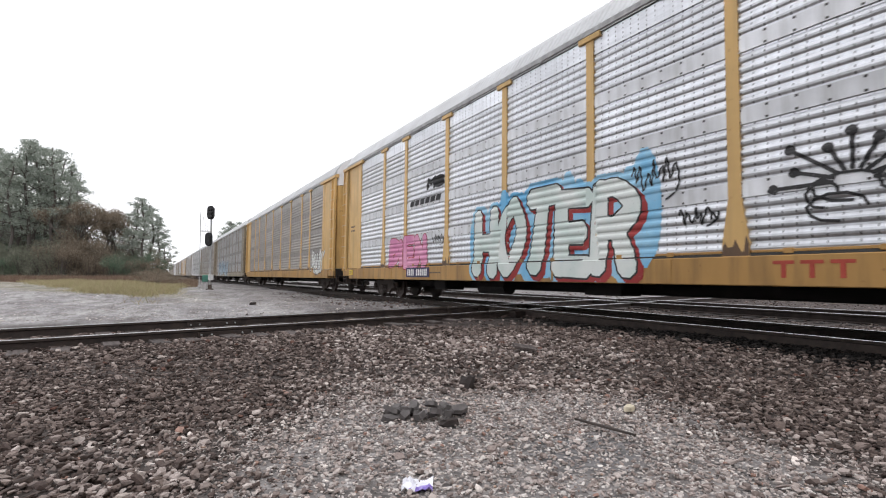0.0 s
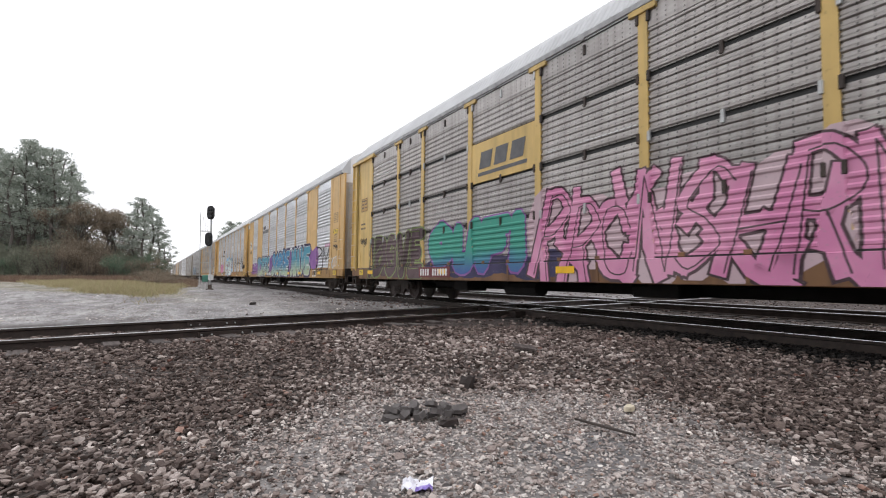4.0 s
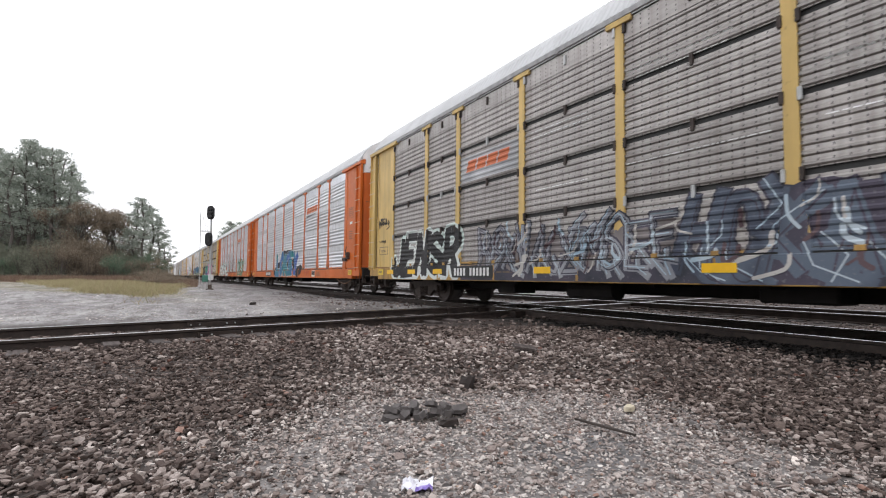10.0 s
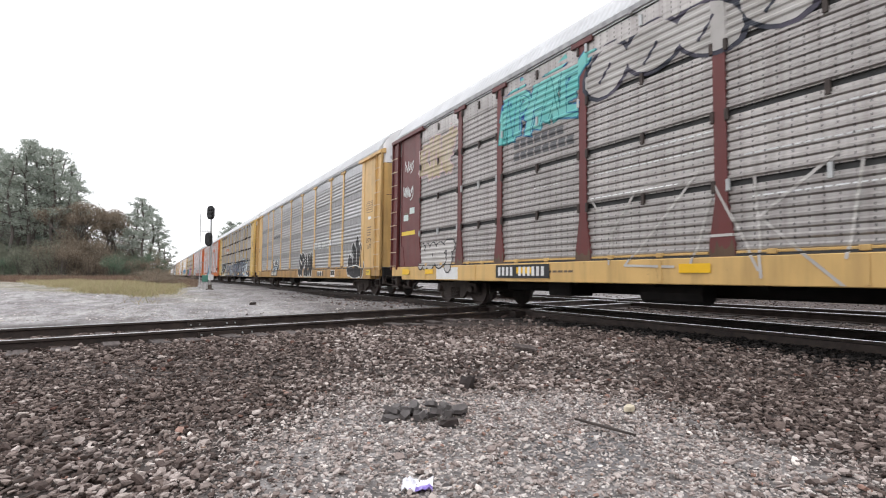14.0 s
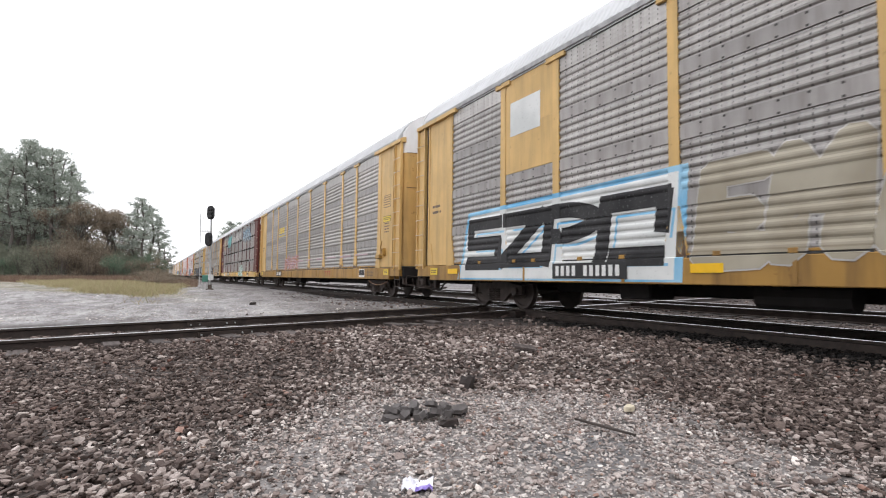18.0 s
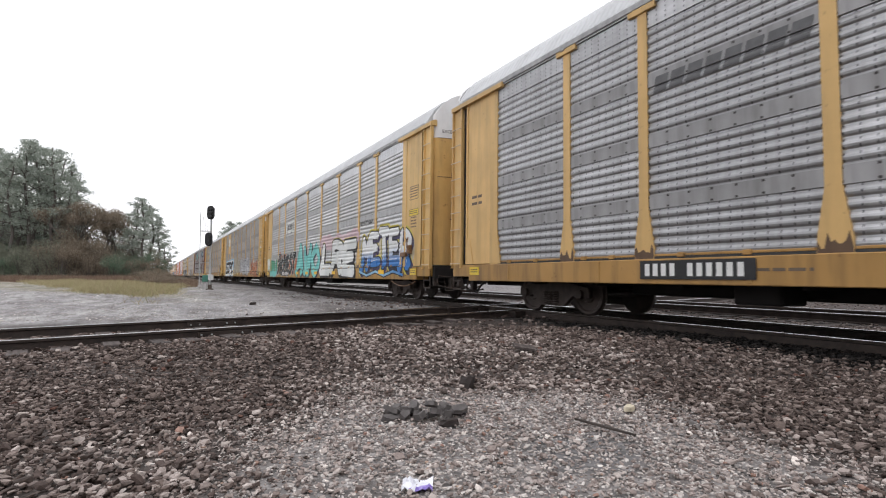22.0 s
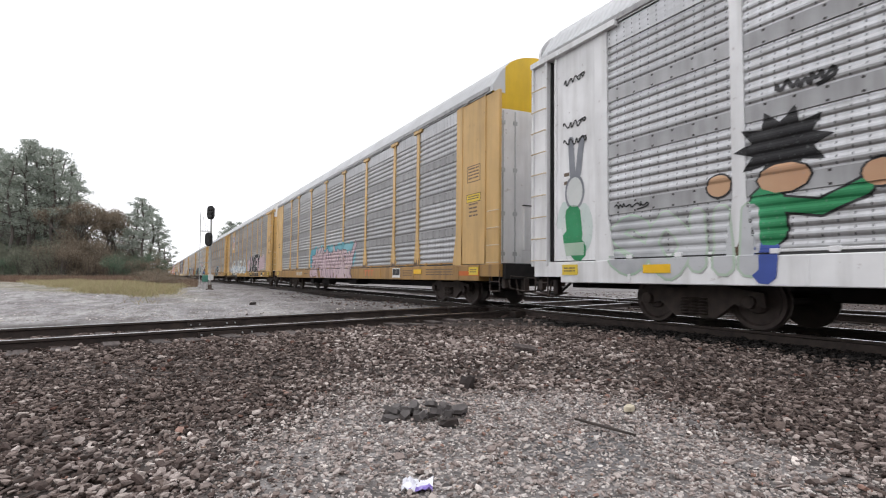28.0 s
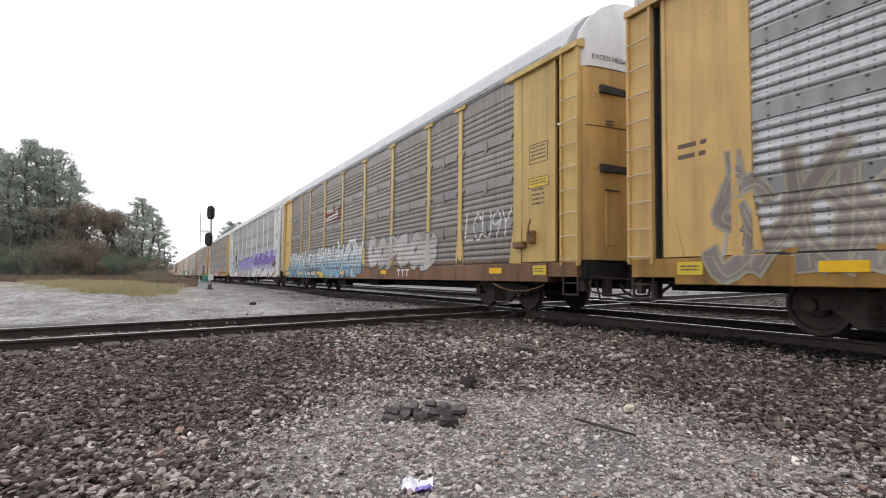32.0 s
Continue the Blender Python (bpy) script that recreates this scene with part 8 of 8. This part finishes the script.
def build_verge():
    """Low reddish brush before the wood, and the tufts of winter grass on the verge."""
    rng = np.random.default_rng(31)

    def blades(n, where, h, w, lean, mat, name, label, cat):
        bx = where(n)
        z = np.array([land_height(a, b) for a, b in bx])
        hh = h * rng.uniform(0.5, 1.3, n)
        ang = rng.uniform(0, 6.283, n)
        dx, dy = np.cos(ang) * w, np.sin(ang) * w
        lx, ly = rng.normal(0, lean, n) * hh, rng.normal(0, lean, n) * hh
        v = np.empty((n, 3, 3))
        v[:, 0] = np.stack([bx[:, 0] - dx, bx[:, 1] - dy, z - 0.02], 1)
        v[:, 1] = np.stack([bx[:, 0] + dx, bx[:, 1] + dy, z - 0.02], 1)
        v[:, 2] = np.stack([bx[:, 0] + lx, bx[:, 1] + ly, z + hh], 1)
        me = mesh_of(name, v.reshape(-1, 3), [(3 * i, 3 * i + 1, 3 * i + 2) for i in range(n)], mat)
        tagged(new(name, me), label, cat, kind="stuff")

    def wedge(px0, px1, d0, d1):
        def where(n):
            px = rng.uniform(px0, px1, n)
            d = rng.uniform(d0, d1, n)
            b = (px - 784) / 900.0
            return np.stack([d * (0.4904 + 0.8715 * b), d * (0.8715 - 0.4904 * b)], 1)
        return where

    def tufted(n):
        k = max(1, n // 22)
        px = rng.uniform(30, 345, 5 * k)
        near = np.interp(px, [30, 80, 130, 200, 260, 345], [58, 44, 29, 22.5, 22.5, 30])
        near = near * (1 + 0.22 * np.array([noise.noise(Vector((p_ * 0.045, 0.0, 3.0))) + 0.5 * noise.noise(Vector((p_ * 0.19, 5.0, 3.0))) for p_ in px]))
        d = near + (62 - near) * rng.random(5 * k) ** 1.8
        b = (px - 784) / 900.0
        c = np.stack([d * (0.4904 + 0.8715 * b), d * (0.8715 - 0.4904 * b)], 1)
        dens = np.array([noise.noise(Vector((a * 0.30, e * 0.22, 2.0))) + 0.6 * noise.noise(Vector((a * 1.1, e * 0.8, 7.0))) for a, e in c])
        c = c[dens + 1.3 * np.clip((d - near) / (0.45 * near), 0, 1) - 0.5 * np.clip((60 - px) / 30, 0, 1) - 1.6 * np.clip((px - 300) / 45, 0, 1) + rng.uniform(-0.25, 0.25, len(c)) > 0.42][:2 * k]
        p = np.repeat(c, n // len(c) + 1, 0)[:n]
        extra = n - len(p)
        if extra > 0:
            p = np.concatenate([p, c[:extra]])
        return p + rng.normal(0, 0.30, p.shape)

    blades(36000, tufted, 0.34, 0.014, 0.7, STRAW, "verge_grass", "dry yellow-green winter grass on the verge", "grass")
    blades(30000, wedge(-60, 292, 64, 87), 0.75, 0.022, 0.5, RED_BRUSH, "brush", "low reddish-brown brush before the trees", "brush")
    blades(7000, wedge(268, 350, 42, 80), 0.55, 0.016, 0.5, RED_BRUSH, "trackside_weeds", "thin brown weeds along the line", "weeds")


# ---------------------------------------------------------------- signal
def capsule(w, h, n=8):
    r = w / 2
    return [(r * math.cos(a), h / 2 - r + r * math.sin(a)) for a in (math.pi * i / n for i in range(n + 1))] + [(r * math.cos(a), -h / 2 + r + r * math.sin(a)) for a in (math.pi + math.pi * i / n for i in range(n + 1))]


def build_signal():
    x, y = 3.31, 39.5
    z0 = land_height(x, y)
    ob = thing("railway_signal", "tall grey signal mast with two black signal heads", "railway signal", pose(x, y, z0, 0, 0, -12))
    use("mast_base", Mesh().box(-0.24, 0.24, -0.24, 0.24, -0.1, 0.06, 0.02).box(-0.12, 0.12, -0.12, 0.12, 0.05, 0.36, 0.02).data("mast_base", plain("rusty_base_steel", (0.10, 0.075, 0.06), 0.8)), ob)
    use("mast", Mesh().tube([(0, 0, 0.3), (0, 0, 5.5)], [0.075, 0.065], 12).data("mast", GALV), ob)
    head_m = Mesh().sweep(capsule(0.50, 0.98), -0.03, 0.03, axis=1)
    for k in (-0.27, 0.0, 0.27):
        head_m.lathe([(-0.32, 0.115), (-0.02, 0.12)], 12, 1, (0, 0, k))
    head_m.box(-0.14, 0.14, 0.02, 0.28, -0.42, 0.42, 0.03)
    head_data = head_m.data("signal_head", BLACK)
    lens_data = Mesh().lathe([(-0.06, 0.085), (-0.045, 0.09)], 12, 1).data("lens", plain("dark_lens", (0.02, 0.02, 0.02), 0.15))
    for hx, hz in ((-0.02, 5.44), (-0.12, 3.55)):
        h = use("signal_head", head_data, ob, None, pose(hx, -0.2, hz))
        for k in (-0.27, 0.0, 0.27):
            use("lens", lens_data, h, None, pose(0, 0, k))
    lad = Mesh().tube([(-0.70, 0.0, 0.0), (-0.70, 0.0, 5.45)], 0.028, 6)
    use("ladder_pole", lad.data("ladder_pole", GALV), ob)
    plat = Mesh().box(-0.72, 0.0, -0.25, 0.25, 4.12, 4.15)
    plat.tube([(-0.5, -0.2, 4.13), (-0.5, -0.2, 5.2), (-0.2, -0.2, 5.2), (-0.2, -0.2, 4.13)], 0.014, 5).tube([(-0.35, -0.2, 4.13), (-0.35, -0.2, 5.2)], 0.010, 5)
    plat.tube([(-0.70, 0.0, 1.9), (0, 0, 1.9)], 0.016, 5).tube([(-0.70, 0, 2.55), (-0.5, 0, 2.75), (-0.3, 0, 2.7), (0, 0, 2.5)], 0.014, 5)
    use("platform", plat.data("platform", GALV), ob)
    use("junction_box", Mesh().box(-0.10, 0.24, -0.32, -0.05, 0.66, 1.06, 0.02).data("junction_box", plain("pale_grey_enamel", (0.55, 0.56, 0.56), 0.5)), ob)
    gb = thing("relay_box", "small green equipment box beside the signal", "equipment box", pose(x - 0.30, y + 0.3, z0))
    use("cabinet", Mesh().box(-0.19, 0.19, -0.15, 0.15, 0.55, 1.02, 0.03).data("cabinet", plain("green_enamel", (0.06, 0.20, 0.15), 0.5)), gb)
    use("leg", Mesh().box(-0.15, -0.10, -0.04, 0.04, -0.05, 0.56).data("leg", GALV), gb)
    use("leg", Mesh().box(0.10, 0.15, -0.04, 0.04, -0.05, 0.56).data("leg", GALV), gb)


# ---------------------------------------------------------------- litter by the camera
def rock_mesh(seed, sx, sy, sz, mat, rough=0.22, sub=2):
    rng = random.Random(seed)
    bm = bmesh.new()
    bmesh.ops.create_icosphere(bm, subdivisions=sub, radius=1)
    for v in bm.verts:
        n = noise.noise(v.co * 1.3 + Vector((seed, 0, 0))) * rough * 2
        c = v.co * (1 + n)
        v.co = (max(-0.8, min(0.8, c.x)) * sx, max(-0.8, min(0.8, c.y)) * sy, max(-0.7, min(0.75, c.z)) * sz)
    me = bpy.data.meshes.new("rock")
    bm.to_mesh(me)
    bm.free()
    me.materials.append(mat)
    return me


def slab_mesh(seed, sx, sy, sz, mat):
    """A flat broken piece with a crooked outline."""
    rng = random.Random(seed)
    n = rng.randint(5, 7)
    ring = [(2 * math.pi * (i + rng.uniform(-0.3, 0.3)) / n, rng.uniform(0.75, 1.1)) for i in range(n)]
    top = [(sx * r * 0.92 * math.cos(a), sy * r * 0.92 * math.sin(a), sz + rng.uniform(-0.2, 0.2) * sz) for a, r in ring]
    low = [(sx * r * math.cos(a), sy * r * math.sin(a), -sz) for a, r in ring]
    f = [tuple(range(n)), tuple(reversed(range(n, 2 * n)))] + [(i, n + i, n + (i + 1) % n, (i + 1) % n) for i in range(n)]
    return mesh_of("broken_slab", top + low, f, mat)


def build_litter():
    slate = plain("dark_slate", (0.105, 0.094, 0.092), 0.8, 0.0, 0.35, 14.0)
    tar = plain("brown_black_lump", (0.030, 0.022, 0.020), 0.85, 0.0, 0.4, 18.0)
    rng = random.Random(8)
    for i in range(24):
        a, r = rng.uniform(0, 6.28), rng.uniform(0.02, 1.0) ** 0.6
        x, y = 1.74 + r * 0.31 * math.cos(a) * 0.87 + r * 0.11 * math.sin(a), 3.36 - r * 0.31 * math.cos(a) * 0.5 + r * 0.13 * math.sin(a)
        me = slab_mesh(i + 3, rng.uniform(0.045, 0.085), rng.uniform(0.03, 0.055), rng.uniform(0.012, 0.022), tar if i in (3, 9, 12) else slate)
        ob = tagged(new("broken_slab", me), "flat broken dark slab piece in a small heap", "rubble", "heap of broken slabs")
        ob.matrix_basis = pose(x, y, land_height(x, y) + 0.022 + 0.026 * (i % 3), rng.uniform(-24, 24), rng.uniform(-24, 24), rng.uniform(0, 180))
    ob = tagged(new("dark_lump", rock_mesh(41, 0.10, 0.07, 0.09, tar, 0.55)), "dark brown angular lump on the ballast", "rock")
    ob.matrix_basis = pose(2.49, 3.96, land_height(2.49, 3.96) + 0.05, 5, 8, 30)
    ob = tagged(new("dark_lump", rock_mesh(47, 0.08, 0.045, 0.035, tar, 0.3)), "flat dark brown lump beside the slab heap", "rock")
    ob.matrix_basis = pose(1.78, 3.08, land_height(1.78, 3.08) + 0.03, 5, 8, 160)
    ob = tagged(new("pale_stone", rock_mesh(42, 0.055, 0.04, 0.035, plain("cream_stone", (0.62, 0.55, 0.42), 0.8, 0.0, 0.12, 20.0), 0.15)), "cream angular stone on the gravel", "stone")
    ob.matrix_basis = pose(3.14, 2.71, land_height(3.14, 2.71) + 0.035, 0, 0, 20)
    ob = tagged(new("dark_lump", rock_mesh(49, 0.13, 0.10, 0.07, tar, 0.5)), "dark clod of earth on the gravel lot", "rock")
    ob.matrix_basis = pose(2.88, 18.4, land_height(2.88, 18.4) + 0.06, 0, 0, 10)
    stick = Mesh()
    stick.add([(x, y, z) for x, w in ((0, 0.006), (0.14, 0.011), (0.30, 0.012), (0.46, 0.005)) for y, z in ((-w, 0), (w, 0.002), (w * 0.7, 0.014), (-w * 0.8, 0.012))],
              [(i * 4 + j, i * 4 + (j + 1) % 4, i * 4 + 4 + (j + 1) % 4, i * 4 + 4 + j) for i in range(3) for j in range(4)] + [(3, 2, 1, 0), (12, 13, 14, 15)])
    ob = tagged(new("wood_splinter", stick.data("wood_splinter", plain("dark_wet_wood", (0.045, 0.035, 0.03), 0.8))), "long dark wooden splinter on fine gravel", "wood")
    a, b = Vector((2.56, 2.68, 0)), Vector((2.62, 2.28, 0))
    ob.matrix_basis = pose(a.x, a.y, land_height(2.6, 2.5) + 0.042, 0, 0, math.degrees(math.atan2(b.y - a.y, b.x - a.x)))
    # grooved timber offcut
    board = thing("timber_offcut", "grey-brown grooved timber offcut on the ballast", "wood", pose(4.29, 5.42, land_height(4.29, 5.42) + 0.060, 10, -6, 62))
    for i in range(3):
        use("slat", Mesh().box(-0.10 + i * 0.068, -0.038 + i * 0.068, -0.15, 0.15, 0.0, 0.035, 0.004).data("slat", WOOD), board)
    # crumpled wrapper
    wr = Nodes("shiny_wrapper", 0.3, 0.0)
    wr.colour(wr.ramp(wr.noise(9.0, 2), [(0.45, (0.80, 0.80, 0.86)), (0.55, (0.27, 0.20, 0.55))], "CONSTANT"))
    n = 9
    v = [((i / n - 0.5) * 0.15, (j / n - 0.5) * 0.12, 0.01 + 0.03 * abs(noise.noise(Vector((i * 0.55, j * 0.6, 3.0)))) * 2) for j in range(n + 1) for i in range(n + 1)]
    f = [(j * (n + 1) + i, j * (n + 1) + i + 1, (j + 1) * (n + 1) + i + 1, (j + 1) * (n + 1) + i) for j in range(n) for i in range(n)]
    me = mesh_of("food_wrapper", v, f, wr.mat)
    ob = tagged(new("food_wrapper", me), "crumpled white and purple plastic wrapper", "litter")
    ob.matrix_basis = pose(1.14, 2.28, land_height(1.14, 2.28) + 0.005, 0, 0, -30)
    so = ob.modifiers.new("thickness", "SOLIDIFY")
    so.thickness = 0.002


build_trees()
build_verge()
build_signal()
build_litter()


def motions():
    """The train rolls away along the track; each wheelset turns with it."""
    times = [0.5 * i for i in range(65)]
    for index, car in CARS.items():
        shift = OFFSET.get(index, 0.0) - PITCH * index
        walk(car, [(t, pose(8.7, at_time(t) + shift, 0, 0, CANT, 0)) for t in times])
    steps = [i / 30 for i in range(961)]
    for k, sets in WHEELSETS.items():
        lead = sets[0]
        walk(lead, [(t, pose(0, k * 0.89, WHEEL_R, -math.degrees((at_time(t) - at_time(0)) / WHEEL_R) % 360)) for t in steps])
        for w in sets[1:]:
            w.rotation_mode = "QUATERNION"
            w.animation_data_create()
            w.animation_data.action = lead.animation_data.action
            w.animation_data.action_slot = lead.animation_data.action_slot



motions()
